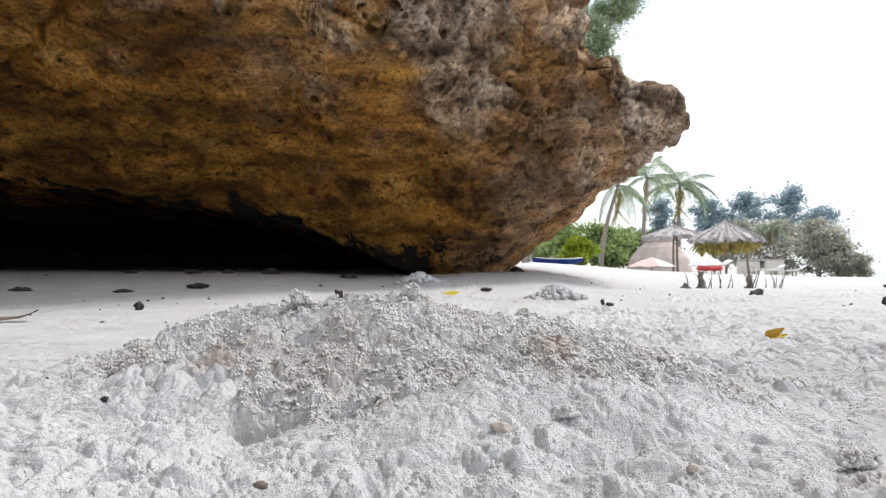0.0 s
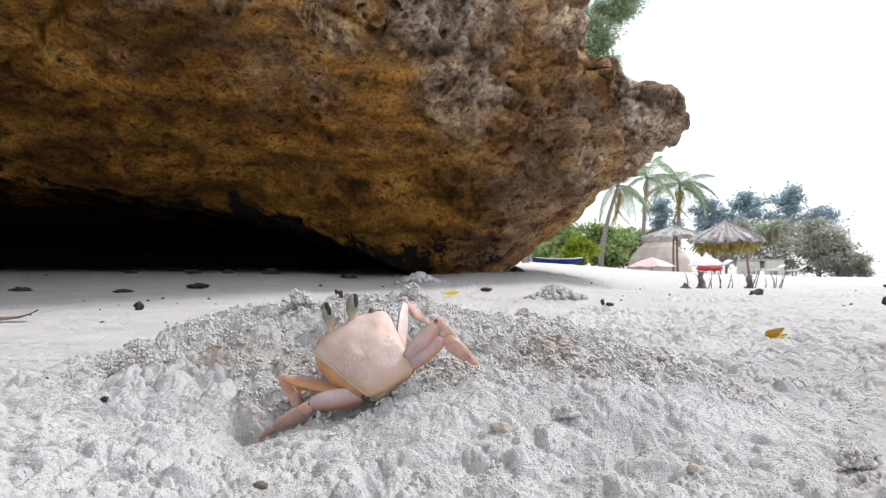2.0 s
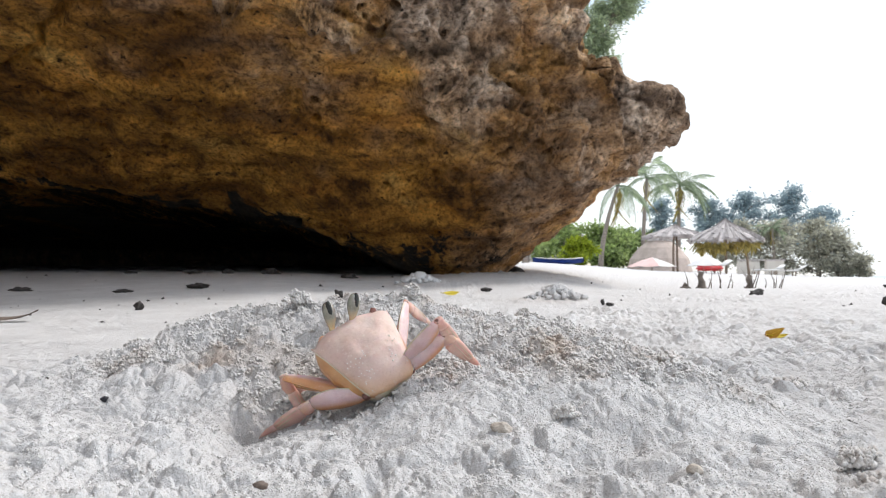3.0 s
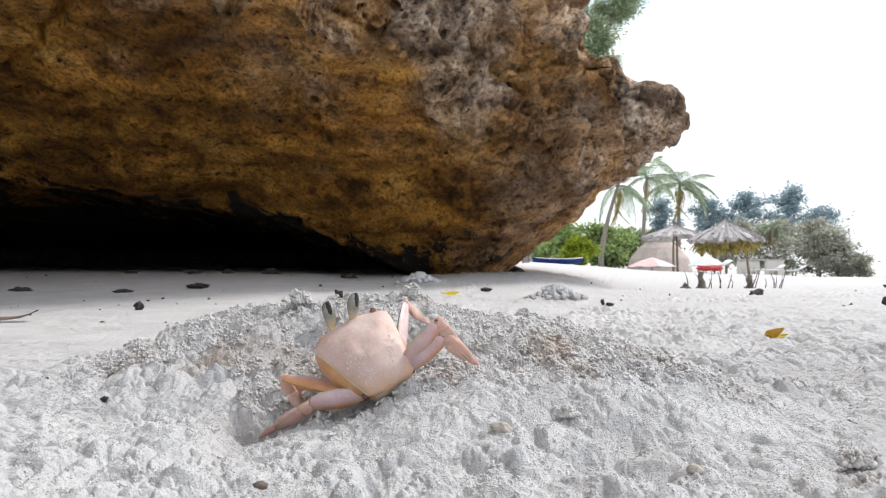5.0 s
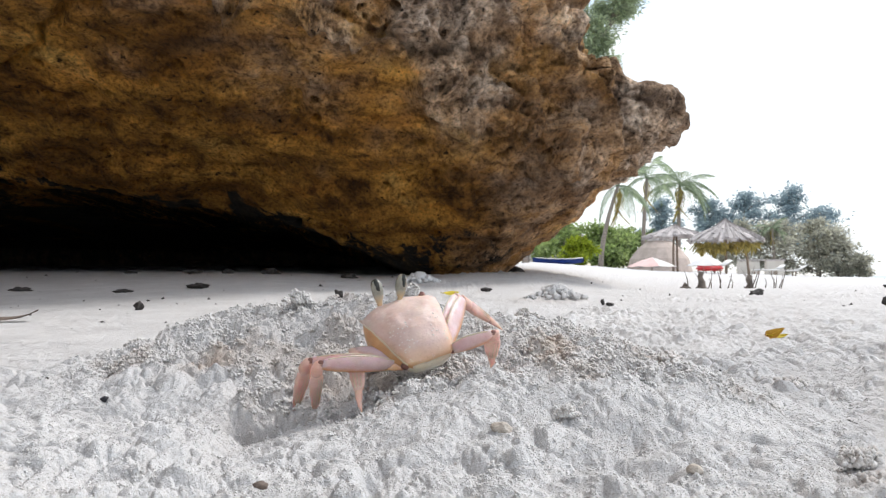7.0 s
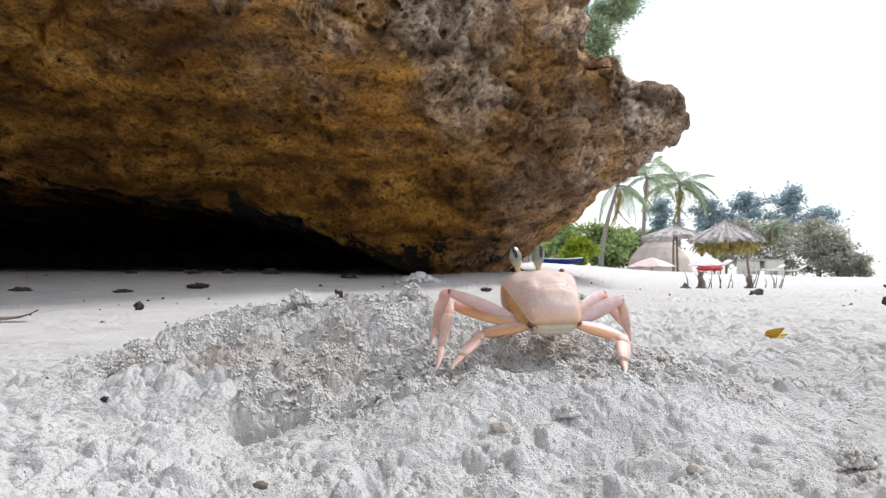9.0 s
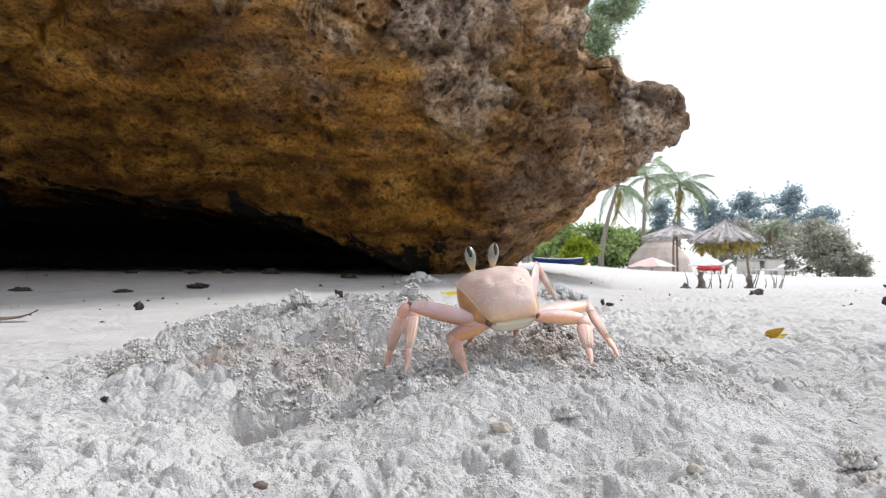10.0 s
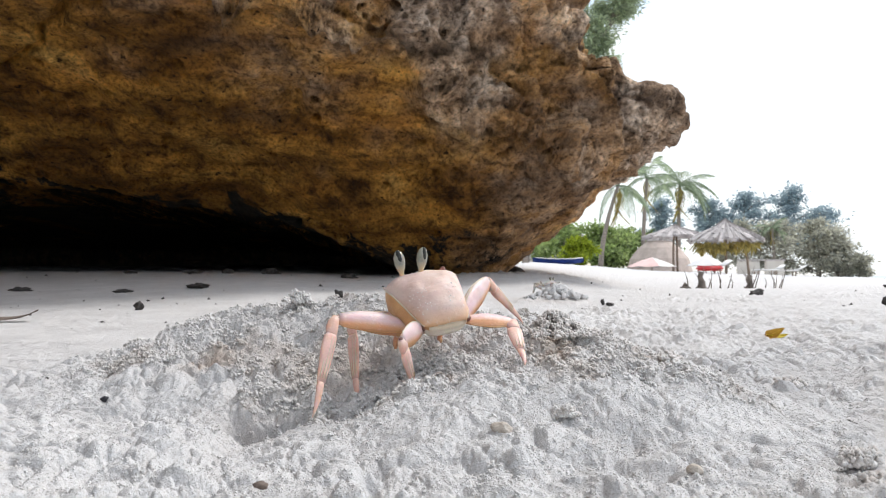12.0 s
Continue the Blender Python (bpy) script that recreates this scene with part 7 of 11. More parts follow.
    walk(crab_legs["left", "b"][1], [
        (0, pose(-0.0586, 0.0134, 0.0129, 13.8, 69.4, -11.9)), (0.5, pose(-0.0586, 0.0134, 0.0129, 13.8, 69.4, -11.9)), (0.525, pose(-0.0227, 0.0199, 0.0141, 53.3, 56.6, 69.5)), (0.55, pose(0.0131, 0.0265, 0.0154, 49.8, 35.3, 112.6)),
        (0.6, pose(0.0131, 0.0265, 0.0154, 49.8, 35.3, 112.6)), (0.65, pose(0.0005, 0.0122, 0.0318, 31.0, 42.8, 115.6)), (0.7, pose(-0.0160, -0.0058, 0.0374, 0.5, 43.0, 112.6)), (0.8, pose(-0.0232, -0.0104, 0.0367, -12.9, 42.9, 108.8)),
        (0.9, pose(-0.0301, -0.0150, 0.0345, -26.3, 41.9, 105.3)), (1, pose(-0.0304, -0.0149, 0.0345, -26.6, 41.9, 105.3)), (1.1, pose(-0.0306, -0.0148, 0.0344, -26.9, 41.9, 105.3)), (1.2, pose(-0.0309, -0.0147, 0.0344, -27.2, 41.9, 105.3)),
        (1.3, pose(-0.0312, -0.0146, 0.0343, -27.5, 41.9, 105.3)), (1.4, pose(-0.0315, -0.0145, 0.0343, -27.8, 41.9, 105.3)), (1.5, pose(-0.0349, -0.0169, 0.0325, -32.9, 39.4, 119.1)), (1.6, pose(-0.0416, -0.0123, 0.0306, -38.6, 48.3, 117.5)),
        (1.7, pose(-0.0481, -0.0080, 0.0273, -45.6, 56.8, 113.8)), (1.8, pose(-0.0566, 0.0146, 0.0150, 14.0, 78.3, 171.5)), (1.85, pose(-0.0532, 0.0261, 0.0001, 79.4, 38.9, -123.9)), (1.9, pose(-0.0499, 0.0377, -0.0148, 87.0, -7.7, -117.4)),
        (1.95, pose(-0.0418, 0.0396, -0.0255, 107.8, 27.2, -100.8)), (2, pose(-0.0338, 0.0414, -0.0361, 152.3, 48.5, -59.4)), (2.1, pose(-0.0338, 0.0414, -0.0361, 152.3, 48.4, -59.3)), (2.2, pose(-0.0338, 0.0414, -0.0361, 152.4, 48.4, -59.2)),
        (2.3, pose(-0.0338, 0.0414, -0.0361, 152.5, 48.4, -59.0)), (2.4, pose(-0.0339, 0.0413, -0.0362, 152.5, 48.4, -59.0)), (2.5, pose(-0.0339, 0.0413, -0.0362, 152.5, 48.4, -59.0)), (4, pose(-0.0341, 0.0413, -0.0362, 152.5, 48.4, -59.0)),
        (5, pose(-0.0342, 0.0412, -0.0361, 152.5, 48.4, -59.0)), (6, pose(-0.0343, 0.0412, -0.0361, 152.5, 48.4, -59.0)), (6.2, pose(-0.0344, 0.0412, -0.0361, 152.5, 48.4, -59.0)), (6.3, pose(-0.0344, 0.0412, -0.0361, 152.5, 48.4, -59.0)),
        (6.4, pose(-0.0571, 0.0286, -0.0026, 77.1, 30.9, -131.5)), (6.45, pose(-0.0554, 0.0117, 0.0100, 34.8, 58.2, -166.1)), (6.5, pose(-0.0537, -0.0053, 0.0227, -35.8, 51.1, 130.4)), (6.6, pose(-0.0548, -0.0036, 0.0217, -31.2, 54.8, 136.9)),
        (6.7, pose(-0.0558, -0.0018, 0.0206, -25.0, 58.1, 144.6)), (6.8, pose(-0.0568, -0.0001, 0.0195, -17.2, 60.6, 153.4)), (6.9, pose(-0.0629, 0.0034, 0.0100, -31.5, 66.3, 136.1)), (7, pose(-0.0667, 0.0066, -0.0008, -50.7, 67.8, 115.7)),
        (7.1, pose(-0.0661, 0.0047, 0.0024, -53.0, 66.4, 113.8)), (7.2, pose(-0.0651, 0.0029, 0.0056, -54.0, 64.9, 112.9)), (7.3, pose(-0.0651, 0.0031, 0.0056, -54.0, 65.5, 112.7)), (7.4, pose(-0.0650, 0.0034, 0.0056, -54.1, 66.2, 112.4)),
        (7.5, pose(-0.0650, 0.0036, 0.0056, -54.1, 66.8, 112.1)), (7.6, pose(-0.0650, 0.0039, 0.0056, -54.3, 67.5, 111.8)), (7.7, pose(-0.0649, 0.0041, 0.0056, -54.4, 68.2, 111.5)), (7.8, pose(-0.0649, 0.0044, 0.0056, -54.6, 68.8, 111.1)),
        (7.9, pose(-0.0649, 0.0046, 0.0055, -54.8, 69.4, 110.7)), (8, pose(-0.0648, 0.0049, 0.0055, -55.0, 70.1, 110.3)), (8.1, pose(-0.0648, 0.0051, 0.0055, -55.3, 70.7, 109.8)), (8.2, pose(-0.0648, 0.0054, 0.0055, -55.6, 71.3, 109.3)),
        (8.3, pose(-0.0647, 0.0056, 0.0055, -56.0, 72.0, 108.7)), (8.4, pose(-0.0647, 0.0059, 0.0054, -56.4, 72.6, 108.1)), (8.5, pose(-0.0647, 0.0062, 0.0054, -56.9, 73.2, 107.4)), (8.6, pose(-0.0646, 0.0064, 0.0054, -57.4, 73.8, 106.6)),
        (8.7, pose(-0.0646, 0.0067, 0.0054, -58.0, 74.3, 105.8)), (8.8, pose(-0.0645, 0.0069, 0.0053, -58.7, 74.9, 104.9)), (8.9, pose(-0.0642, 0.0112, 0.0033, -60.2, 67.9, 97.6)), (9, pose(-0.0636, 0.0154, 0.0011, -56.7, 60.1, 97.2)),
        (9.1, pose(-0.0617, 0.0213, -0.0017, 62.5, 70.4, -143.1)), (9.2, pose(-0.0593, 0.0266, -0.0054, 87.2, 31.0, -113.6)), (9.3, pose(-0.0623, 0.0192, -0.0001, 73.4, 52.6, -125.0)), (9.4, pose(-0.0639, 0.0106, 0.0046, 21.0, 72.7, -173.7)),
        (9.5, pose(-0.0641, 0.0018, 0.0082, -47.5, 65.1, 120.3)), (9.6, pose(-0.0645, 0.0009, 0.0073, -47.9, 63.1, 121.2)), (9.7, pose(-0.0650, 0.0000, 0.0064, -48.3, 61.1, 122.1)), (9.8, pose(-0.0654, -0.0008, 0.0055, -48.6, 59.0, 123.0)),
        (9.9, pose(-0.0652, -0.0022, 0.0061, -49.2, 61.6, 123.8)), (10, pose(-0.0650, -0.0035, 0.0067, -49.6, 64.1, 125.0)), (10.1, pose(-0.0647, -0.0049, 0.0072, -49.7, 66.5, 126.7)), (10.2, pose(-0.0649, -0.0053, 0.0068, -54.1, 67.3, 122.5)),
        (10.3, pose(-0.0650, -0.0058, 0.0064, -58.7, 68.0, 118.0)), (10.4, pose(-0.0652, -0.0062, 0.0060, -63.5, 68.6, 113.4)), (10.5, pose(-0.0653, -0.0066, 0.0056, -68.5, 69.0, 108.6)), (10.6, pose(-0.0647, -0.0075, 0.0069, -70.2, 62.9, 105.1)),
        (10.7, pose(-0.0640, -0.0084, 0.0082, -70.2, 56.6, 102.9)), (10.8, pose(-0.0633, -0.0093, 0.0094, -69.2, 50.3, 101.5)), (10.9, pose(-0.0638, -0.0079, 0.0087, -67.4, 53.3, 104.2)), (11, pose(-0.0643, -0.0065, 0.0080, -64.8, 56.0, 107.6)),
        (11.1, pose(-0.0647, -0.0051, 0.0073, -61.2, 58.6, 111.6)), (11.2, pose(-0.0650, -0.0037, 0.0065, -56.7, 60.9, 116.4)), (11.3, pose(-0.0657, -0.0028, 0.0050, -8.5, 68.8, 170.6)), (11.4, pose(-0.0663, -0.0020, 0.0033, 40.4, 52.6, -138.1)),
        (11.5, pose(-0.0669, -0.0012, 0.0017, 57.7, 32.0, -122.4)), (11.6, pose(-0.0669, -0.0012, 0.0017, 57.6, 32.1, -122.6)), (11.7, pose(-0.0669, -0.0012, 0.0017, 57.5, 32.1, -122.7)), (11.8, pose(-0.0669, -0.0012, 0.0017, 57.4, 32.1, -122.9)),
        (11.9, pose(-0.0669, -0.0012, 0.0017, 57.3, 32.1, -123.0)), (12, pose(-0.0669, -0.0012, 0.0017, 57.2, 32.2, -123.2))])
    walk(crab_legs["left", "c"][0], [
        (0, pose(-0.0170, -0.0090, -0.0130, 174.4, -31.8, 158.2)), (0.5, pose(-0.0170, -0.0090, -0.0130, 174.4, -31.8, 158.2)), (0.525, pose(-0.0170, -0.0090, -0.0130, -153.4, -46.1, 95.2)), (0.55, pose(-0.0170, -0.0090, -0.0130, -123.1, -30.0, 33.8)),
        (0.6, pose(-0.0170, -0.0090, -0.0130, -123.1, -30.0, 33.8)), (0.65, pose(-0.0170, -0.0090, -0.0130, -115.7, -61.0, 27.0)), (0.7, pose(-0.0170, -0.0090, -0.0130, 7.1, -83.3, -78.2)), (0.8, pose(-0.0170, -0.0090, -0.0130, 61.6, -77.4, -123.5)),
        (0.9, pose(-0.0170, -0.0090, -0.0130, 82.2, -68.9, -136.2)), (1, pose(-0.0170, -0.0090, -0.0130, 83.2, -68.8, -137.0)), (1.1, pose(-0.0170, -0.0090, -0.0130, 84.1, -68.6, -137.8)), (1.2, pose(-0.0170, -0.0090, -0.0130, 85.0, -68.5, -138.5)),
        (1.3, pose(-0.0170, -0.0090, -0.0130, 85.9, -68.3, -139.3)), (1.4, pose(-0.0170, -0.0090, -0.0130, 86.7, -68.2, -140.1)), (1.45, pose(-0.0170, -0.0090, -0.0130, 135.0, -47.6, 153.7)), (1.5, pose(-0.0170, -0.0090, -0.0130, 139.4, -16.3, 127.3)),
        (1.6, pose(-0.0170, -0.0090, -0.0130, 132.5, -9.2, 127.6)), (1.7, pose(-0.0170, -0.0090, -0.0130, 125.3, -2.3, 127.3)), (1.8, pose(-0.0170, -0.0090, -0.0130, 122.7, 1.4, 124.4)), (1.9, pose(-0.0170, -0.0090, -0.0130, 119.6, 4.8, 121.3)),
        (2, pose(-0.0170, -0.0090, -0.0130, 116.2, 8.0, 118.1)), (2.1, pose(-0.0170, -0.0090, -0.0130, 116.1, 8.0, 118.1)), (2.2, pose(-0.0170, -0.0090, -0.0130, 116.1, 8.1, 118.2)), (2.3, pose(-0.0170, -0.0090, -0.0130, 116.0, 8.1, 118.2)),
        (2.4, pose(-0.0170, -0.0090, -0.0130, 116.0, 8.1, 118.2)), (2.5, pose(-0.0170, -0.0090, -0.0130, 116.0, 8.1, 118.3)), (4, pose(-0.0170, -0.0090, -0.0130, 116.0, 8.0, 118.5)), (5, pose(-0.0170, -0.0090, -0.0130, 116.0, 8.0, 118.7)),
        (6, pose(-0.0170, -0.0090, -0.0130, 116.0, 8.0, 118.8)), (6.3, pose(-0.0170, -0.0090, -0.0130, 116.0, 8.0, 118.9)), (6.4, pose(-0.0170, -0.0090, -0.0130, 56.2, -17.6, 145.7)), (6.5, pose(-0.0170, -0.0090, -0.0130, -27.9, -38.2, -179.2)),
        (6.6, pose(-0.0170, -0.0090, -0.0130, -25.2, -34.5, 178.0)), (6.7, pose(-0.0170, -0.0090, -0.0130, -23.0, -30.8, 175.3)), (6.8, pose(-0.0170, -0.0090, -0.0130, -21.0, -27.1, 172.8)), (6.9, pose(-0.0170, -0.0090, -0.0130, -21.6, -24.5, 175.9)),
        (7, pose(-0.0170, -0.0090, -0.0130, -21.5, -21.8, 178.9)), (7.1, pose(-0.0170, -0.0090, -0.0130, 41.9, -0.8, 160.2)), (7.2, pose(-0.0170, -0.0090, -0.0130, 97.6, 20.3, 141.8)), (7.3, pose(-0.0170, -0.0090, -0.0130, 96.3, 19.2, 140.7)),
        (7.4, pose(-0.0170, -0.0090, -0.0130, 95.0, 17.9, 139.7)), (7.5, pose(-0.0170, -0.0090, -0.0130, 93.8, 16.7, 138.6)), (7.6, pose(-0.0170, -0.0090, -0.0130, 92.6, 15.4, 137.6)), (7.7, pose(-0.0170, -0.0090, -0.0130, 91.5, 14.0, 136.6)),
        (7.8, pose(-0.0170, -0.0090, -0.0130, 90.4, 12.7, 135.6)), (7.9, pose(-0.0170, -0.0090, -0.0130, 89.3, 11.3, 134.6)), (8, pose(-0.0170, -0.0090, -0.0130, 88.3, 9.9, 133.7)), (8.1, pose(-0.0170, -0.0090, -0.0130, 87.3, 8.5, 132.7)),
        (8.2, pose(-0.0170, -0.0090, -0.0130, 86.4, 7.1, 131.9)), (8.3, pose(-0.0170, -0.0090, -0.0130, 85.5, 5.6, 131.0)), (8.4, pose(-0.0170, -0.0090, -0.0130, 84.6, 4.2, 130.2)), (8.5, pose(-0.0170, -0.0090, -0.0130, 83.8, 2.8, 129.4)),
        (8.6, pose(-0.0170, -0.0090, -0.0130, 83.0, 1.4, 128.6)), (8.7, pose(-0.0170, -0.0090, -0.0130, 82.3, -0.0, 127.9)), (8.8, pose(-0.0170, -0.0090, -0.0130, 81.6, -1.4, 127.1)), (8.9, pose(-0.0170, -0.0090, -0.0130, 78.3, -1.9, 135.4)),
        (9, pose(-0.0170, -0.0090, -0.0130, 75.1, -1.9, 143.6)), (9.1, pose(-0.0170, -0.0090, -0.0130, 77.2, 3.4, 143.9)), (9.2, pose(-0.0170, -0.0090, -0.0130, 79.5, 8.7, 144.5)), (9.3, pose(-0.0170, -0.0090, -0.0130, 78.7, 6.8, 141.9)),
        (9.4, pose(-0.0170, -0.0090, -0.0130, 78.0, 5.0, 139.3)), (9.5, pose(-0.0170, -0.0090, -0.0130, 77.5, 3.1, 136.8)), (9.6, pose(-0.0170, -0.0090, -0.0130, 76.7, 1.1, 135.7)), (9.7, pose(-0.0170, -0.0090, -0.0130, 75.9, -1.0, 134.6)),
        (9.8, pose(-0.0170, -0.0090, -0.0130, 75.1, -3.1, 133.6)), (9.9, pose(-0.0170, -0.0090, -0.0130, 75.6, -2.1, 133.3)), (10, pose(-0.0170, -0.0090, -0.0130, 76.2, -1.0, 133.0)), (10.1, pose(-0.0170, -0.0090, -0.0130, 76.8, -0.0, 132.7)),
        (10.2, pose(-0.0170, -0.0090, -0.0130, 73.0, 0.7, 130.8)), (10.3, pose(-0.0170, -0.0090, -0.0130, 69.1, 1.4, 128.9)), (10.4, pose(-0.0170, -0.0090, -0.0130, 65.1, 2.1, 126.9)), (10.5, pose(-0.0170, -0.0090, -0.0130, 60.9, 2.7, 125.0)),
        (10.6, pose(-0.0170, -0.0090, -0.0130, 58.4, 5.2, 124.5)), (10.7, pose(-0.0170, -0.0090, -0.0130, 55.9, 7.6, 124.0)), (10.8, pose(-0.0170, -0.0090, -0.0130, 53.6, 10.0, 123.4)), (10.9, pose(-0.0170, -0.0090, -0.0130, 51.8, 9.5, 122.5)),
        (11, pose(-0.0170, -0.0090, -0.0130, 50.0, 9.0, 121.6)), (11.1, pose(-0.0170, -0.0090, -0.0130, 48.1, 8.5, 120.7)), (11.2, pose(-0.0170, -0.0090, -0.0130, 46.3, 8.0, 119.7)), (11.3, pose(-0.0170, -0.0090, -0.0130, 48.3, 8.9, 120.8)),
        (11.4, pose(-0.0170, -0.0090, -0.0130, 50.3, 9.7, 122.0)), (11.5, pose(-0.0170, -0.0090, -0.0130, 52.5, 10.5, 123.1)), (11.6, pose(-0.0170, -0.0090, -0.0130, 50.2, 10.2, 123.1)), (11.7, pose(-0.0170, -0.0090, -0.0130, 48.0, 10.0, 123.0)),
        (11.8, pose(-0.0170, -0.0090, -0.0130, 45.9, 9.7, 122.9)), (11.9, pose(-0.0170, -0.0090, -0.0130, 43.8, 9.5, 122.8)), (12, pose(-0.0170, -0.0090, -0.0130, 41.9, 9.2, 122.8))])
    walk(crab_legs["left", "c"][1], [
        (0, pose(-0.0581, 0.0074, 0.0144, 13.8, 69.4, -11.9)), (0.5, pose(-0.0581, 0.0074, 0.0144, 13.8, 69.4, -11.9)), (0.525, pose(-0.0188, 0.0118, 0.0137, 60.0, 55.8, 71.4)), (0.55, pose(0.0204, 0.0161, 0.0130, 58.3, 31.5, 111.7)),
        (0.6, pose(0.0204, 0.0161, 0.0130, 58.3, 31.5, 111.7)), (0.65, pose(0.0054, 0.0024, 0.0325, 36.0, 42.0, 114.1)), (0.7, pose(-0.0158, -0.0149, 0.0386, -1.2, 44.1, 108.0)), (0.8, pose(-0.0233, -0.0185, 0.0377, -15.0, 42.2, 107.3)),
        (0.9, pose(-0.0305, -0.0219, 0.0355, -27.6, 39.8, 107.0)), (1, pose(-0.0308, -0.0218, 0.0355, -27.8, 39.8, 107.0)), (1.1, pose(-0.0310, -0.0217, 0.0354, -28.1, 39.8, 107.0)), (1.2, pose(-0.0313, -0.0216, 0.0354, -28.4, 39.8, 107.0)),
        (1.3, pose(-0.0316, -0.0215, 0.0353, -28.6, 39.8, 107.0)), (1.4, pose(-0.0318, -0.0214, 0.0353, -28.9, 39.8, 107.0)), (1.45, pose(-0.0396, 0.0047, 0.0184, 43.9, 30.0, -149.8)), (1.5, pose(-0.0473, 0.0307, 0.0016, 45.5, -28.9, -92.4)),
        (1.6, pose(-0.0483, 0.0317, -0.0047, 57.9, -30.7, -101.4)), (1.7, pose(-0.0485, 0.0323, -0.0109, 70.5, -30.1, -110.6)), (1.8, pose(-0.0463, 0.0339, -0.0142, 75.0, -29.4, -114.9)), (1.9, pose(-0.0439, 0.0353, -0.0173, 79.6, -28.3, -119.2)),
        (1.95, pose(-0.0426, 0.0358, -0.0187, 93.9, 16.8, -110.7)), (2, pose(-0.0412, 0.0364, -0.0202, 130.1, 55.1, -77.6)), (2.1, pose(-0.0413, 0.0364, -0.0203, 130.3, 55.1, -77.4)), (2.2, pose(-0.0413, 0.0364, -0.0203, 130.5, 55.1, -77.2)),
        (2.3, pose(-0.0413, 0.0364, -0.0203, 130.5, 55.0, -77.1)), (2.4, pose(-0.0414, 0.0363, -0.0203, 130.5, 55.0, -77.1)), (2.5, pose(-0.0414, 0.0363, -0.0203, 130.5, 55.0, -77.1)), (4, pose(-0.0416, 0.0362, -0.0203, 130.5, 55.0, -77.1)),
        (5, pose(-0.0417, 0.0362, -0.0202, 130.5, 55.0, -77.1)), (6, pose(-0.0418, 0.0361, -0.0202, 130.5, 55.0, -77.1)), (6.2, pose(-0.0419, 0.0361, -0.0202, 130.5, 55.0, -77.1)), (6.3, pose(-0.0419, 0.0361, -0.0202, 130.5, 55.0, -77.1)),
        (6.4, pose(-0.0579, 0.0189, 0.0028, 66.1, 30.0, -141.5)), (6.5, pose(-0.0579, -0.0096, 0.0191, -33.4, 48.0, 136.6)), (6.6, pose(-0.0598, -0.0075, 0.0164, -36.1, 53.4, 132.7)), (6.7, pose(-0.0615, -0.0054, 0.0136, -39.9, 58.5, 127.6)),
        (6.8, pose(-0.0629, -0.0032, 0.0107, -45.4, 63.3, 120.7)), (6.9, pose(-0.0642, -0.0056, 0.0085, -59.8, 67.2, 108.9)), (7, pose(-0.0653, -0.0081, 0.0063, -78.2, 69.7, 93.2)), (7.1, pose(-0.0659, 0.0086, -0.0123, 84.9, 47.9, -116.0)),
        (7.2, pose(-0.0553, 0.0212, -0.0311, 107.9, -12.4, -115.6)), (7.3, pose(-0.0550, 0.0221, -0.0301, 106.8, -11.2, -115.1)), (7.4, pose(-0.0547, 0.0230, -0.0290, 105.7, -10.0, -114.6)), (7.5, pose(-0.0544, 0.0239, -0.0279, 104.7, -8.8, -114.2)),
        (7.6, pose(-0.0540, 0.0248, -0.0268, 103.7, -7.6, -113.8)), (7.7, pose(-0.0536, 0.0257, -0.0256, 102.7, -6.3, -113.5)), (7.8, pose(-0.0532, 0.0265, -0.0244, 101.7, -5.0, -113.2)), (7.9, pose(-0.0528, 0.0273, -0.0232, 100.7, -3.7, -112.9)),
        (8, pose(-0.0524, 0.0281, -0.0219, 99.7, -2.4, -112.7)), (8.1, pose(-0.0519, 0.0288, -0.0207, 98.8, -1.1, -112.6)), (8.2, pose(-0.0514, 0.0294, -0.0194, 97.9, 0.2, -112.5)), (8.3, pose(-0.0509, 0.0301, -0.0181, 97.0, 1.5, -112.4)),
        (8.4, pose(-0.0504, 0.0306, -0.0168, 96.2, 2.9, -112.3)), (8.5, pose(-0.0499, 0.0312, -0.0155, 95.4, 4.2, -112.3)), (8.6, pose(-0.0494, 0.0316, -0.0142, 94.6, 5.5, -112.4)), (8.7, pose(-0.0489, 0.0321, -0.0130, 93.8, 6.7, -112.4)),
        (8.8, pose(-0.0484, 0.0324, -0.0117, 93.0, 8.0, -112.5)), (8.9, pose(-0.0540, 0.0275, -0.0113, 92.9, 11.5, -111.3)), (9, pose(-0.0588, 0.0218, -0.0112, 92.3, 14.9, -110.4)), (9.1, pose(-0.0589, 0.0216, -0.0161, 96.6, 11.4, -110.3)),
        (9.2, pose(-0.0589, 0.0208, -0.0208, 101.0, 8.0, -110.4)), (9.3, pose(-0.0576, 0.0228, -0.0192, 100.0, 8.6, -109.1)), (9.4, pose(-0.0563, 0.0247, -0.0175, 99.1, 9.2, -107.9)), (9.5, pose(-0.0549, 0.0265, -0.0158, 98.3, 9.9, -106.7)),
        (9.6, pose(-0.0542, 0.0273, -0.0140, 97.1, 11.4, -106.7)), (9.7, pose(-0.0535, 0.0280, -0.0121, 95.9, 12.9, -106.7)), (9.8, pose(-0.0528, 0.0286, -0.0102, 94.7, 14.5, -106.8)), (9.9, pose(-0.0526, 0.0288, -0.0111, 94.9, 13.7, -109.0)),
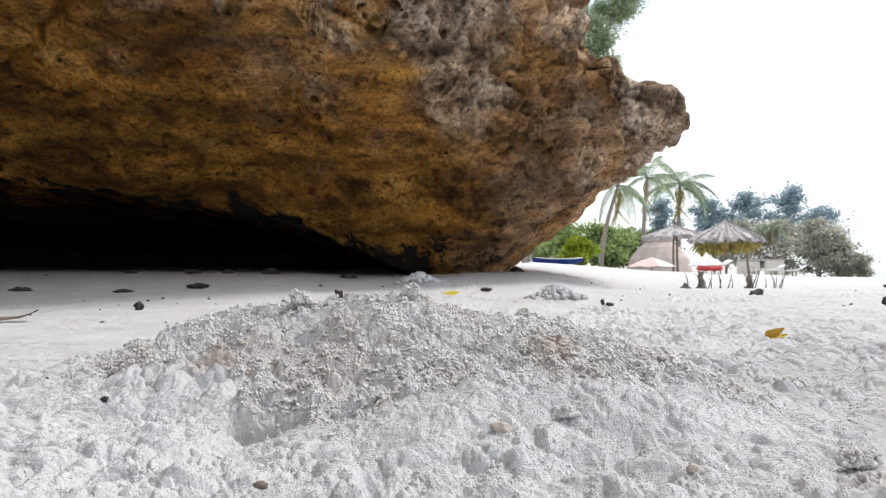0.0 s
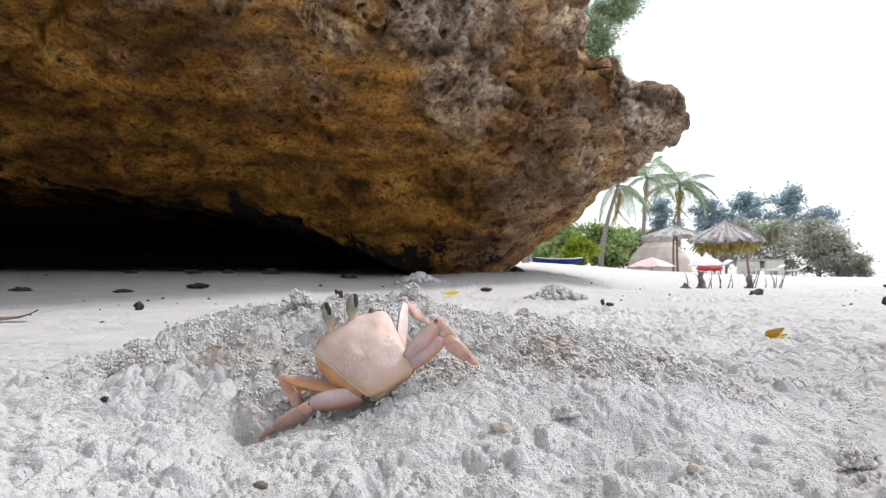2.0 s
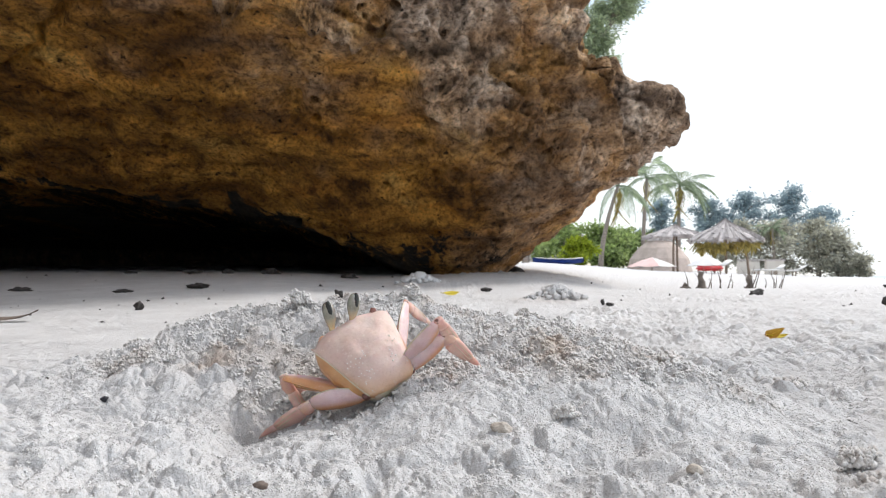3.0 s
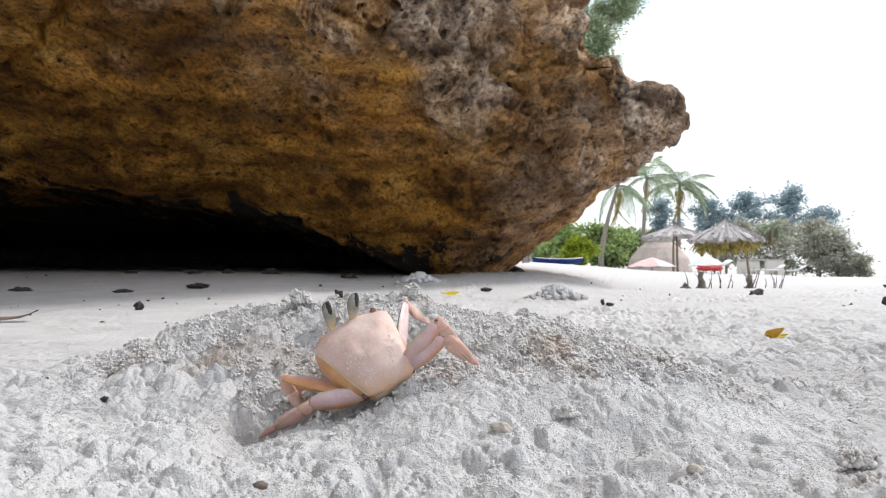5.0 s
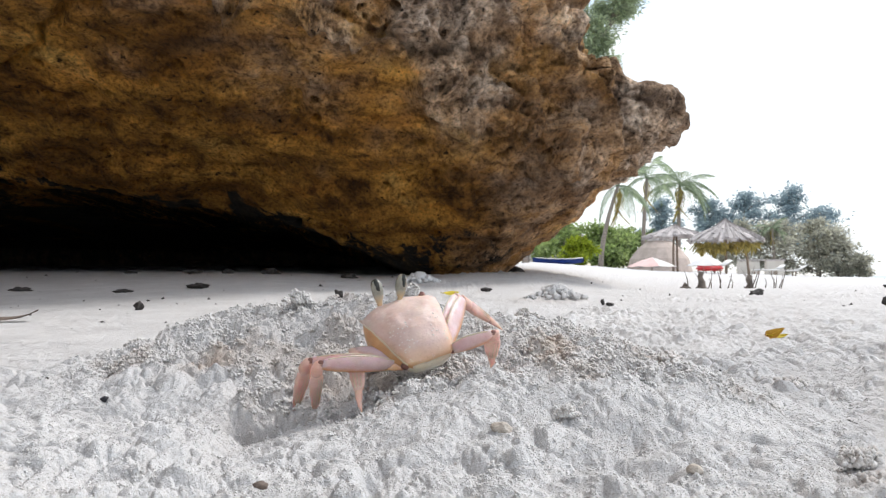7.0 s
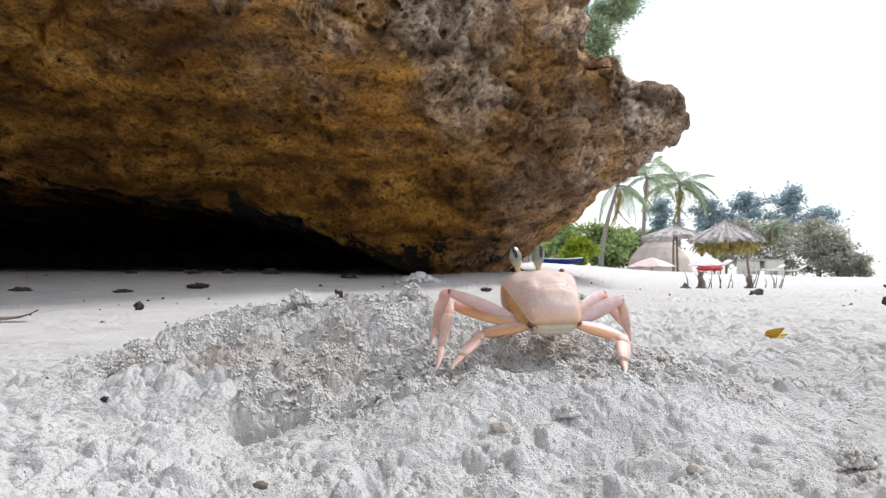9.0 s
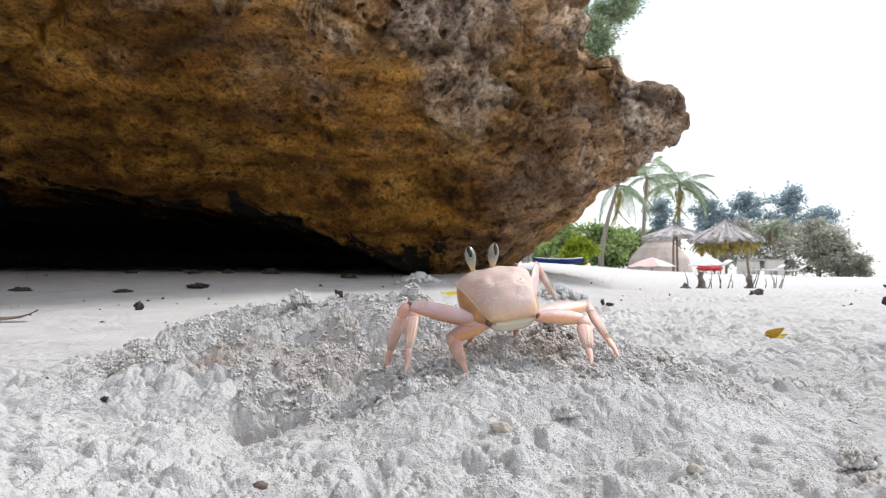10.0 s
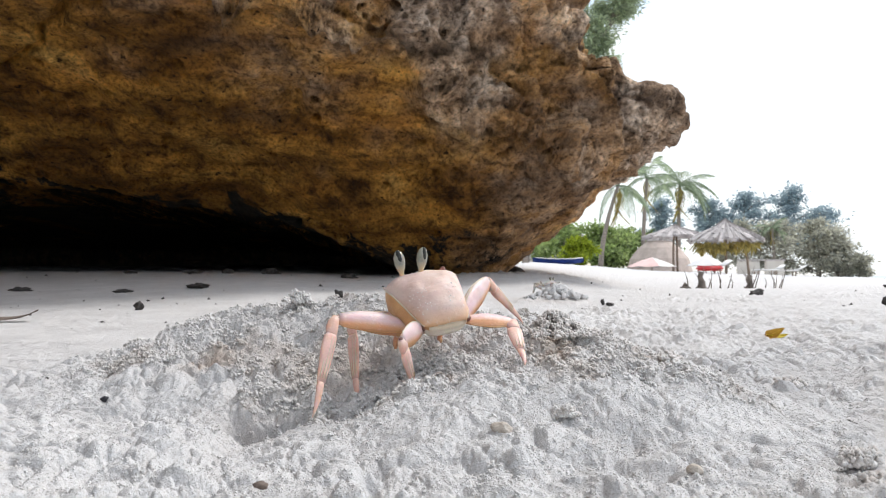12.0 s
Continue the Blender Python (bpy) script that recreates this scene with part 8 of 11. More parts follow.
        (10, pose(-0.0524, 0.0290, -0.0121, 95.1, 12.9, -111.2)), (10.1, pose(-0.0522, 0.0292, -0.0130, 95.3, 12.1, -113.5)), (10.2, pose(-0.0510, 0.0304, -0.0137, 98.0, 15.0, -113.2)), (10.3, pose(-0.0496, 0.0315, -0.0143, 100.9, 18.0, -112.8)),
        (10.4, pose(-0.0482, 0.0325, -0.0149, 104.1, 20.9, -112.5)), (10.5, pose(-0.0468, 0.0335, -0.0155, 107.4, 23.8, -112.1)), (10.6, pose(-0.0464, 0.0337, -0.0177, 110.6, 25.1, -112.2)), (10.7, pose(-0.0458, 0.0337, -0.0199, 113.6, 26.3, -112.4)),
        (10.8, pose(-0.0452, 0.0337, -0.0220, 116.5, 27.6, -112.7)), (10.9, pose(-0.0446, 0.0342, -0.0216, 118.2, 28.4, -110.8)), (11, pose(-0.0439, 0.0348, -0.0211, 120.1, 29.0, -108.8)), (11.1, pose(-0.0432, 0.0352, -0.0207, 122.2, 29.6, -106.8)),
        (11.2, pose(-0.0425, 0.0357, -0.0202, 124.3, 30.0, -104.7)), (11.3, pose(-0.0433, 0.0351, -0.0210, 123.8, 27.4, -103.5)), (11.4, pose(-0.0441, 0.0345, -0.0217, 123.2, 24.9, -102.3)), (11.5, pose(-0.0449, 0.0338, -0.0225, 122.5, 22.4, -101.1)),
        (11.6, pose(-0.0449, 0.0339, -0.0222, 123.2, 25.4, -102.2)), (11.7, pose(-0.0449, 0.0340, -0.0220, 123.7, 28.4, -103.4)), (11.8, pose(-0.0449, 0.0340, -0.0218, 124.0, 31.4, -104.7)), (11.9, pose(-0.0448, 0.0341, -0.0216, 124.1, 34.4, -106.0)),
        (12, pose(-0.0448, 0.0342, -0.0213, 124.0, 37.4, -107.4))])
    walk(crab_legs["left", "d"][0], [
        (0, pose(-0.0150, -0.0145, -0.0105, 174.4, -31.8, 158.2)), (0.5, pose(-0.0150, -0.0145, -0.0105, 174.4, -31.8, 158.2)), (0.525, pose(-0.0150, -0.0145, -0.0105, -162.0, -44.4, 108.3)), (0.55, pose(-0.0150, -0.0145, -0.0105, -133.9, -37.3, 54.6)),
        (0.6, pose(-0.0150, -0.0145, -0.0105, -133.9, -37.3, 54.6)), (0.65, pose(-0.0150, -0.0145, -0.0105, -149.3, -64.7, 76.0)), (0.7, pose(-0.0150, -0.0145, -0.0105, 139.2, -73.3, 166.9)), (0.8, pose(-0.0150, -0.0145, -0.0105, 122.6, -64.6, -172.3)),
        (0.9, pose(-0.0150, -0.0145, -0.0105, 115.0, -54.5, -161.7)), (1, pose(-0.0150, -0.0145, -0.0105, 115.7, -54.1, -162.5)), (1.1, pose(-0.0150, -0.0145, -0.0105, 116.4, -53.7, -163.3)), (1.2, pose(-0.0150, -0.0145, -0.0105, 117.1, -53.2, -164.0)),
        (1.3, pose(-0.0150, -0.0145, -0.0105, 117.7, -52.8, -164.8)), (1.4, pose(-0.0150, -0.0145, -0.0105, 118.3, -52.3, -165.5)), (1.5, pose(-0.0150, -0.0145, -0.0105, 84.8, -55.2, -157.1)), (1.6, pose(-0.0150, -0.0145, -0.0105, 99.3, -46.0, 173.7)),
        (1.7, pose(-0.0150, -0.0145, -0.0105, 104.1, -31.2, 155.4)), (1.8, pose(-0.0150, -0.0145, -0.0105, 86.7, -16.4, 149.8)), (1.9, pose(-0.0150, -0.0145, -0.0105, 49.0, -0.7, 144.7)), (2, pose(-0.0150, -0.0145, -0.0105, 11.0, 14.1, 139.6)),
        (2.1, pose(-0.0150, -0.0145, -0.0105, 10.8, 14.1, 139.7)), (2.2, pose(-0.0150, -0.0145, -0.0105, 10.7, 14.2, 139.7)), (2.3, pose(-0.0150, -0.0145, -0.0105, 10.6, 14.2, 139.8)), (2.4, pose(-0.0150, -0.0145, -0.0105, 10.5, 14.2, 139.9)),
        (2.5, pose(-0.0150, -0.0145, -0.0105, 10.4, 14.2, 139.9)), (4, pose(-0.0150, -0.0145, -0.0105, 9.1, 13.8, 140.5)), (5, pose(-0.0150, -0.0145, -0.0105, 8.3, 13.5, 140.9)), (6, pose(-0.0150, -0.0145, -0.0105, 7.5, 13.2, 141.3)),
        (6.1, pose(-0.0150, -0.0145, -0.0105, 7.4, 13.2, 141.3)), (6.2, pose(-0.0150, -0.0145, -0.0105, 7.3, 13.2, 141.4)), (6.3, pose(-0.0150, -0.0145, -0.0105, 7.2, 13.2, 141.4)), (6.4, pose(-0.0150, -0.0145, -0.0105, 12.8, 6.5, 143.5)),
        (6.5, pose(-0.0150, -0.0145, -0.0105, 15.7, -0.2, 146.0)), (6.6, pose(-0.0150, -0.0145, -0.0105, -8.4, -6.0, 157.2)), (6.7, pose(-0.0150, -0.0145, -0.0105, -22.4, -12.0, 169.8)), (6.8, pose(-0.0150, -0.0145, -0.0105, -30.2, -16.5, -178.1)),
        (6.9, pose(-0.0150, -0.0145, -0.0105, 27.0, -12.1, 156.4)), (7, pose(-0.0150, -0.0145, -0.0105, 74.5, -5.9, 131.8)), (7.1, pose(-0.0150, -0.0145, -0.0105, 65.2, -3.0, 130.7)), (7.2, pose(-0.0150, -0.0145, -0.0105, 57.1, -0.1, 129.7)),
        (7.3, pose(-0.0150, -0.0145, -0.0105, 57.9, 0.4, 130.1)), (7.4, pose(-0.0150, -0.0145, -0.0105, 58.7, 1.0, 130.5)), (7.5, pose(-0.0150, -0.0145, -0.0105, 59.5, 1.5, 130.9)), (7.6, pose(-0.0150, -0.0145, -0.0105, 60.3, 2.0, 131.3)),
        (7.7, pose(-0.0150, -0.0145, -0.0105, 61.1, 2.6, 131.6)), (7.8, pose(-0.0150, -0.0145, -0.0105, 61.9, 3.1, 132.0)), (7.9, pose(-0.0150, -0.0145, -0.0105, 62.7, 3.7, 132.4)), (8, pose(-0.0150, -0.0145, -0.0105, 63.5, 4.3, 132.8)),
        (8.1, pose(-0.0150, -0.0145, -0.0105, 64.3, 4.8, 133.2)), (8.2, pose(-0.0150, -0.0145, -0.0105, 65.2, 5.4, 133.5)), (8.3, pose(-0.0150, -0.0145, -0.0105, 66.0, 6.0, 133.9)), (8.4, pose(-0.0150, -0.0145, -0.0105, 66.8, 6.5, 134.2)),
        (8.5, pose(-0.0150, -0.0145, -0.0105, 67.6, 7.1, 134.6)), (8.6, pose(-0.0150, -0.0145, -0.0105, 68.4, 7.7, 134.9)), (8.7, pose(-0.0150, -0.0145, -0.0105, 69.3, 8.3, 135.3)), (8.8, pose(-0.0150, -0.0145, -0.0105, 70.1, 8.8, 135.6)),
        (8.9, pose(-0.0150, -0.0145, -0.0105, 79.5, 13.3, 148.2)), (9, pose(-0.0150, -0.0145, -0.0105, 91.2, 18.1, 160.8)), (9.1, pose(-0.0150, -0.0145, -0.0105, 83.2, 19.6, 157.3)), (9.2, pose(-0.0150, -0.0145, -0.0105, 75.4, 21.4, 153.7)),
        (9.3, pose(-0.0150, -0.0145, -0.0105, 72.1, 20.3, 149.4)), (9.4, pose(-0.0150, -0.0145, -0.0105, 68.8, 19.1, 145.1)), (9.5, pose(-0.0150, -0.0145, -0.0105, 65.5, 17.9, 140.9)), (9.6, pose(-0.0150, -0.0145, -0.0105, 63.6, 19.0, 140.0)),
        (9.7, pose(-0.0150, -0.0145, -0.0105, 61.2, 20.2, 139.1)), (9.8, pose(-0.0150, -0.0145, -0.0105, 58.2, 21.2, 138.1)), (9.9, pose(-0.0150, -0.0145, -0.0105, 56.0, 24.7, 136.2)), (10, pose(-0.0150, -0.0145, -0.0105, 53.6, 28.1, 134.4)),
        (10.1, pose(-0.0150, -0.0145, -0.0105, 50.8, 31.5, 132.4)), (10.2, pose(-0.0150, -0.0145, -0.0105, 48.5, 28.1, 153.0)), (10.3, pose(-0.0150, -0.0145, -0.0105, 33.7, 17.2, -178.0)), (10.4, pose(-0.0150, -0.0145, -0.0105, 13.7, 2.8, -152.5)),
        (10.5, pose(-0.0150, -0.0145, -0.0105, 5.0, -6.7, -137.0)), (10.6, pose(-0.0150, -0.0145, -0.0105, 2.9, -11.1, -139.6)), (10.7, pose(-0.0150, -0.0145, -0.0105, 1.0, -15.4, -142.3)), (10.8, pose(-0.0150, -0.0145, -0.0105, -0.9, -19.7, -145.1)),
        (10.9, pose(-0.0150, -0.0145, -0.0105, 1.0, -18.4, -144.1)), (11, pose(-0.0150, -0.0145, -0.0105, 2.6, -17.1, -143.1)), (11.1, pose(-0.0150, -0.0145, -0.0105, 4.0, -15.8, -142.2)), (11.2, pose(-0.0150, -0.0145, -0.0105, 5.1, -14.4, -141.2)),
        (11.3, pose(-0.0150, -0.0145, -0.0105, 6.8, -14.5, -139.5)), (11.4, pose(-0.0150, -0.0145, -0.0105, 8.3, -14.6, -137.7)), (11.5, pose(-0.0150, -0.0145, -0.0105, 9.9, -14.7, -135.9)), (12, pose(-0.0150, -0.0145, -0.0105, 9.9, -14.7, -135.9))])
    walk(crab_legs["left", "d"][1], [
        (0, pose(-0.0418, -0.0038, 0.0074, 35.5, 81.7, 10.5)), (0.5, pose(-0.0418, -0.0038, 0.0074, 35.5, 81.7, 10.5)), (0.525, pose(-0.0205, 0.0019, 0.0088, 59.1, 52.4, 76.2)), (0.55, pose(0.0007, 0.0076, 0.0101, 39.6, 26.0, 106.7)),
        (0.6, pose(0.0007, 0.0076, 0.0101, 39.6, 26.0, 106.7)), (0.65, pose(-0.0115, -0.0004, 0.0203, 16.0, 37.7, 114.2)), (0.7, pose(-0.0245, -0.0123, 0.0221, -14.0, 39.1, 118.4)), (0.8, pose(-0.0295, -0.0165, 0.0202, -26.4, 35.5, 116.9)),
        (0.9, pose(-0.0337, -0.0207, 0.0172, -37.7, 30.7, 116.5)), (1, pose(-0.0340, -0.0205, 0.0170, -37.9, 30.7, 116.5)), (1.1, pose(-0.0343, -0.0203, 0.0169, -38.1, 30.7, 116.5)), (1.2, pose(-0.0346, -0.0201, 0.0167, -38.3, 30.7, 116.5)),
        (1.3, pose(-0.0348, -0.0199, 0.0166, -38.5, 30.7, 116.5)), (1.4, pose(-0.0351, -0.0197, 0.0164, -38.7, 30.7, 116.5)), (1.45, pose(-0.0340, -0.0209, 0.0169, -53.2, -29.1, 157.0)), (1.5, pose(-0.0329, -0.0221, 0.0174, -129.6, -42.4, -112.6)),
        (1.6, pose(-0.0385, -0.0119, 0.0140, -122.5, -35.7, -126.1)), (1.7, pose(-0.0414, -0.0024, 0.0071, -111.9, -26.7, -136.9)), (1.8, pose(-0.0432, 0.0019, -0.0009, -105.0, -7.4, -157.5)), (1.9, pose(-0.0427, 0.0052, -0.0101, -125.5, 22.0, 173.3)),
        (2, pose(-0.0401, 0.0069, -0.0188, -166.1, 39.8, 145.9)), (2.1, pose(-0.0401, 0.0068, -0.0188, -166.3, 39.8, 145.9)), (2.2, pose(-0.0402, 0.0068, -0.0188, -166.4, 39.9, 145.9)), (2.3, pose(-0.0402, 0.0068, -0.0188, -166.6, 39.9, 145.9)),
        (2.4, pose(-0.0402, 0.0067, -0.0188, -166.7, 40.0, 145.9)), (2.5, pose(-0.0402, 0.0067, -0.0188, -166.8, 40.0, 145.9)), (4, pose(-0.0405, 0.0065, -0.0186, -168.4, 40.0, 145.8)), (5, pose(-0.0407, 0.0064, -0.0184, -169.5, 40.1, 145.8)),
        (6, pose(-0.0408, 0.0062, -0.0183, -170.5, 40.1, 145.7)), (6.1, pose(-0.0408, 0.0062, -0.0183, -170.6, 40.1, 145.7)), (6.2, pose(-0.0409, 0.0062, -0.0183, -170.7, 40.1, 145.7)), (6.3, pose(-0.0409, 0.0062, -0.0182, -170.8, 40.1, 145.7)),
        (6.4, pose(-0.0422, 0.0056, -0.0143, -163.7, 38.6, 152.4)), (6.5, pose(-0.0432, 0.0045, -0.0104, -160.1, 37.5, 158.5)), (6.6, pose(-0.0462, -0.0014, -0.0069, 167.4, 48.3, 146.8)), (6.7, pose(-0.0477, -0.0086, -0.0035, 139.3, 55.1, 129.7)),
        (6.8, pose(-0.0476, -0.0156, -0.0008, 117.7, 57.0, 114.6)), (6.9, pose(-0.0455, -0.0012, -0.0034, -107.5, 62.2, -127.1)), (7, pose(-0.0375, 0.0107, -0.0070, -87.0, 16.3, -107.3)), (7.1, pose(-0.0372, 0.0112, -0.0087, -80.7, 23.3, -110.4)),
        (7.2, pose(-0.0367, 0.0117, -0.0104, -76.2, 30.1, -114.1)), (7.3, pose(-0.0369, 0.0115, -0.0107, -76.4, 29.4, -114.4)), (7.4, pose(-0.0371, 0.0114, -0.0111, -76.6, 28.6, -114.6)), (7.5, pose(-0.0372, 0.0112, -0.0114, -76.8, 27.8, -114.9)),
        (7.6, pose(-0.0374, 0.0110, -0.0117, -76.9, 27.0, -115.2)), (7.7, pose(-0.0376, 0.0109, -0.0120, -77.0, 26.2, -115.4)), (7.8, pose(-0.0377, 0.0107, -0.0124, -77.1, 25.4, -115.7)), (7.9, pose(-0.0379, 0.0106, -0.0127, -77.2, 24.6, -116.0)),
        (8, pose(-0.0380, 0.0104, -0.0130, -77.2, 23.7, -116.2)), (8.1, pose(-0.0382, 0.0102, -0.0134, -77.2, 22.9, -116.5)), (8.2, pose(-0.0383, 0.0100, -0.0137, -77.2, 22.1, -116.8)), (8.3, pose(-0.0384, 0.0099, -0.0140, -77.1, 21.3, -117.0)),
        (8.4, pose(-0.0386, 0.0097, -0.0144, -77.1, 20.4, -117.3)), (8.5, pose(-0.0387, 0.0095, -0.0147, -77.0, 19.6, -117.5)), (8.6, pose(-0.0388, 0.0094, -0.0150, -76.8, 18.8, -117.8)), (8.7, pose(-0.0389, 0.0092, -0.0154, -76.7, 18.0, -118.0)),
        (8.8, pose(-0.0390, 0.0090, -0.0157, -76.5, 17.2, -118.3)), (8.9, pose(-0.0431, 0.0029, -0.0183, -77.0, 10.8, -121.9)), (9, pose(-0.0455, -0.0039, -0.0210, -72.4, 4.4, -126.6)), (9.1, pose(-0.0445, -0.0021, -0.0219, -71.6, 9.5, -119.6)),
        (9.2, pose(-0.0434, -0.0005, -0.0229, -68.4, 14.3, -112.5)), (9.3, pose(-0.0424, 0.0017, -0.0223, -67.5, 15.0, -109.5)), (9.4, pose(-0.0413, 0.0039, -0.0216, -66.1, 15.6, -106.4)), (9.5, pose(-0.0401, 0.0059, -0.0210, -64.4, 16.3, -103.5)),
        (9.6, pose(-0.0396, 0.0062, -0.0216, -61.4, 15.2, -99.0)), (9.7, pose(-0.0391, 0.0064, -0.0222, -58.1, 14.3, -94.6)), (9.8, pose(-0.0386, 0.0067, -0.0228, -54.5, 13.5, -90.3)), (9.9, pose(-0.0373, 0.0069, -0.0247, -50.4, 11.8, -89.4)),
        (10, pose(-0.0360, 0.0069, -0.0265, -46.2, 10.3, -88.8)), (10.1, pose(-0.0345, 0.0069, -0.0283, -42.0, 9.0, -88.2)), (10.2, pose(-0.0417, -0.0009, -0.0265, -43.9, 17.7, -71.3)), (10.3, pose(-0.0475, -0.0157, -0.0206, -42.4, 38.3, -38.6)),
        (10.4, pose(-0.0451, -0.0302, -0.0121, -26.0, 57.4, 4.4)), (10.5, pose(-0.0397, -0.0375, -0.0065, -10.9, 62.8, 33.9)), (10.6, pose(-0.0404, -0.0361, -0.0040, -6.8, 65.0, 34.8)), (10.7, pose(-0.0409, -0.0345, -0.0015, -2.4, 67.6, 35.7)),
        (10.8, pose(-0.0412, -0.0328, 0.0010, 2.5, 70.4, 37.0)), (10.9, pose(-0.0411, -0.0334, 0.0002, -2.9, 71.6, 33.5)), (11, pose(-0.0410, -0.0340, -0.0005, -8.4, 72.9, 29.6)), (11.1, pose(-0.0408, -0.0346, -0.0013, -14.1, 74.2, 25.3)),
        (11.2, pose(-0.0407, -0.0351, -0.0020, -20.4, 75.6, 20.2)), (11.3, pose(-0.0400, -0.0359, -0.0020, -26.7, 75.3, 16.3)), (11.4, pose(-0.0393, -0.0367, -0.0019, -32.9, 75.0, 12.5)), (11.5, pose(-0.0386, -0.0374, -0.0019, -38.9, 74.7, 8.7)),
        (12, pose(-0.0386, -0.0374, -0.0019, -38.9, 74.7, 8.7))])
    walk(crab_legs["right", "a"][0], [
        (0, pose(0.0150, 0.0080, -0.0155, 68.7, 49.3, 101.3)), (0.6, pose(0.0150, 0.0080, -0.0155, 68.7, 49.3, 101.3)), (0.65, pose(0.0150, 0.0080, -0.0155, 65.4, 49.7, 99.9)), (0.7, pose(0.0150, 0.0080, -0.0155, 62.0, 50.1, 98.4)),
        (0.8, pose(0.0150, 0.0080, -0.0155, 59.9, 50.3, 97.6)), (0.9, pose(0.0150, 0.0080, -0.0155, 57.9, 50.4, 96.7)), (1.4, pose(0.0150, 0.0080, -0.0155, 57.9, 50.4, 96.7)), (1.5, pose(0.0150, 0.0080, -0.0155, 46.0, 53.0, 91.4)),
        (1.6, pose(0.0150, 0.0080, -0.0155, 37.7, 53.7, 87.6)), (1.7, pose(0.0150, 0.0080, -0.0155, 29.3, 54.0, 83.7)), (1.8, pose(0.0150, 0.0080, -0.0155, 25.9, 54.4, 82.1)), (1.9, pose(0.0150, 0.0080, -0.0155, 22.5, 54.6, 80.6)),
        (2, pose(0.0150, 0.0080, -0.0155, 19.0, 54.9, 79.0)), (2.1, pose(0.0150, 0.0080, -0.0155, 18.9, 54.9, 78.9)), (2.2, pose(0.0150, 0.0080, -0.0155, 18.8, 54.9, 78.9)), (2.3, pose(0.0150, 0.0080, -0.0155, 18.7, 54.8, 78.8)),
        (2.4, pose(0.0150, 0.0080, -0.0155, 18.6, 54.8, 78.8)), (6.3, pose(0.0150, 0.0080, -0.0155, 18.6, 54.8, 78.8)), (6.4, pose(0.0150, 0.0080, -0.0155, 19.7, 52.9, 79.5)), (6.5, pose(0.0150, 0.0080, -0.0155, 20.7, 51.0, 80.1)),
        (6.6, pose(0.0150, 0.0080, -0.0155, 18.6, 50.1, 79.3)), (6.7, pose(0.0150, 0.0080, -0.0155, 16.5, 49.1, 78.5)), (6.8, pose(0.0150, 0.0080, -0.0155, 14.5, 48.1, 77.8)), (6.9, pose(0.0150, 0.0080, -0.0155, 11.7, 47.7, 76.7)),
        (7, pose(0.0150, 0.0080, -0.0155, 8.9, 47.3, 75.6)), (7.1, pose(0.0150, 0.0080, -0.0155, 7.0, 47.6, 74.8)), (7.2, pose(0.0150, 0.0080, -0.0155, 5.1, 47.9, 74.0)), (7.3, pose(0.0150, 0.0080, -0.0155, 4.6, 47.8, 73.8)),
        (7.4, pose(0.0150, 0.0080, -0.0155, 4.1, 47.6, 73.6)), (7.5, pose(0.0150, 0.0080, -0.0155, 3.5, 47.4, 73.4)), (7.6, pose(0.0150, 0.0080, -0.0155, 3.0, 47.3, 73.2)), (7.7, pose(0.0150, 0.0080, -0.0155, 2.5, 47.1, 73.0)),
        (7.8, pose(0.0150, 0.0080, -0.0155, 1.9, 46.9, 72.9)), (7.9, pose(0.0150, 0.0080, -0.0155, 1.4, 46.7, 72.7)), (8, pose(0.0150, 0.0080, -0.0155, 0.9, 46.5, 72.5)), (8.1, pose(0.0150, 0.0080, -0.0155, 0.4, 46.4, 72.3)),
        (8.2, pose(0.0150, 0.0080, -0.0155, -0.2, 46.2, 72.2)), (8.3, pose(0.0150, 0.0080, -0.0155, -0.7, 46.0, 72.0)), (8.4, pose(0.0150, 0.0080, -0.0155, -1.2, 45.8, 71.8)), (8.5, pose(0.0150, 0.0080, -0.0155, -1.7, 45.6, 71.7)),
        (8.6, pose(0.0150, 0.0080, -0.0155, -2.2, 45.5, 71.5)), (8.7, pose(0.0150, 0.0080, -0.0155, -2.7, 45.3, 71.4)), (8.8, pose(0.0150, 0.0080, -0.0155, -3.3, 45.1, 71.2)), (8.9, pose(0.0150, 0.0080, -0.0155, -4.7, 43.3, 71.0)),
        (9, pose(0.0150, 0.0080, -0.0155, -6.1, 41.4, 70.8)), (9.1, pose(0.0150, 0.0080, -0.0155, -8.0, 44.2, 69.6)), (9.2, pose(0.0150, 0.0080, -0.0155, -10.2, 47.0, 68.3)), (9.3, pose(0.0150, 0.0080, -0.0155, -8.1, 46.7, 69.1)),
        (9.4, pose(0.0150, 0.0080, -0.0155, -6.1, 46.4, 69.9)), (9.5, pose(0.0150, 0.0080, -0.0155, -4.1, 46.1, 70.7)), (9.6, pose(0.0150, 0.0080, -0.0155, -2.4, 44.7, 71.6)), (9.7, pose(0.0150, 0.0080, -0.0155, -0.8, 43.2, 72.4)),
        (9.8, pose(0.0150, 0.0080, -0.0155, 0.8, 41.7, 73.2)), (9.9, pose(0.0150, 0.0080, -0.0155, 1.7, 41.7, 73.5)), (10, pose(0.0150, 0.0080, -0.0155, 2.6, 41.7, 73.8)), (10.1, pose(0.0150, 0.0080, -0.0155, 3.5, 41.7, 74.2)),
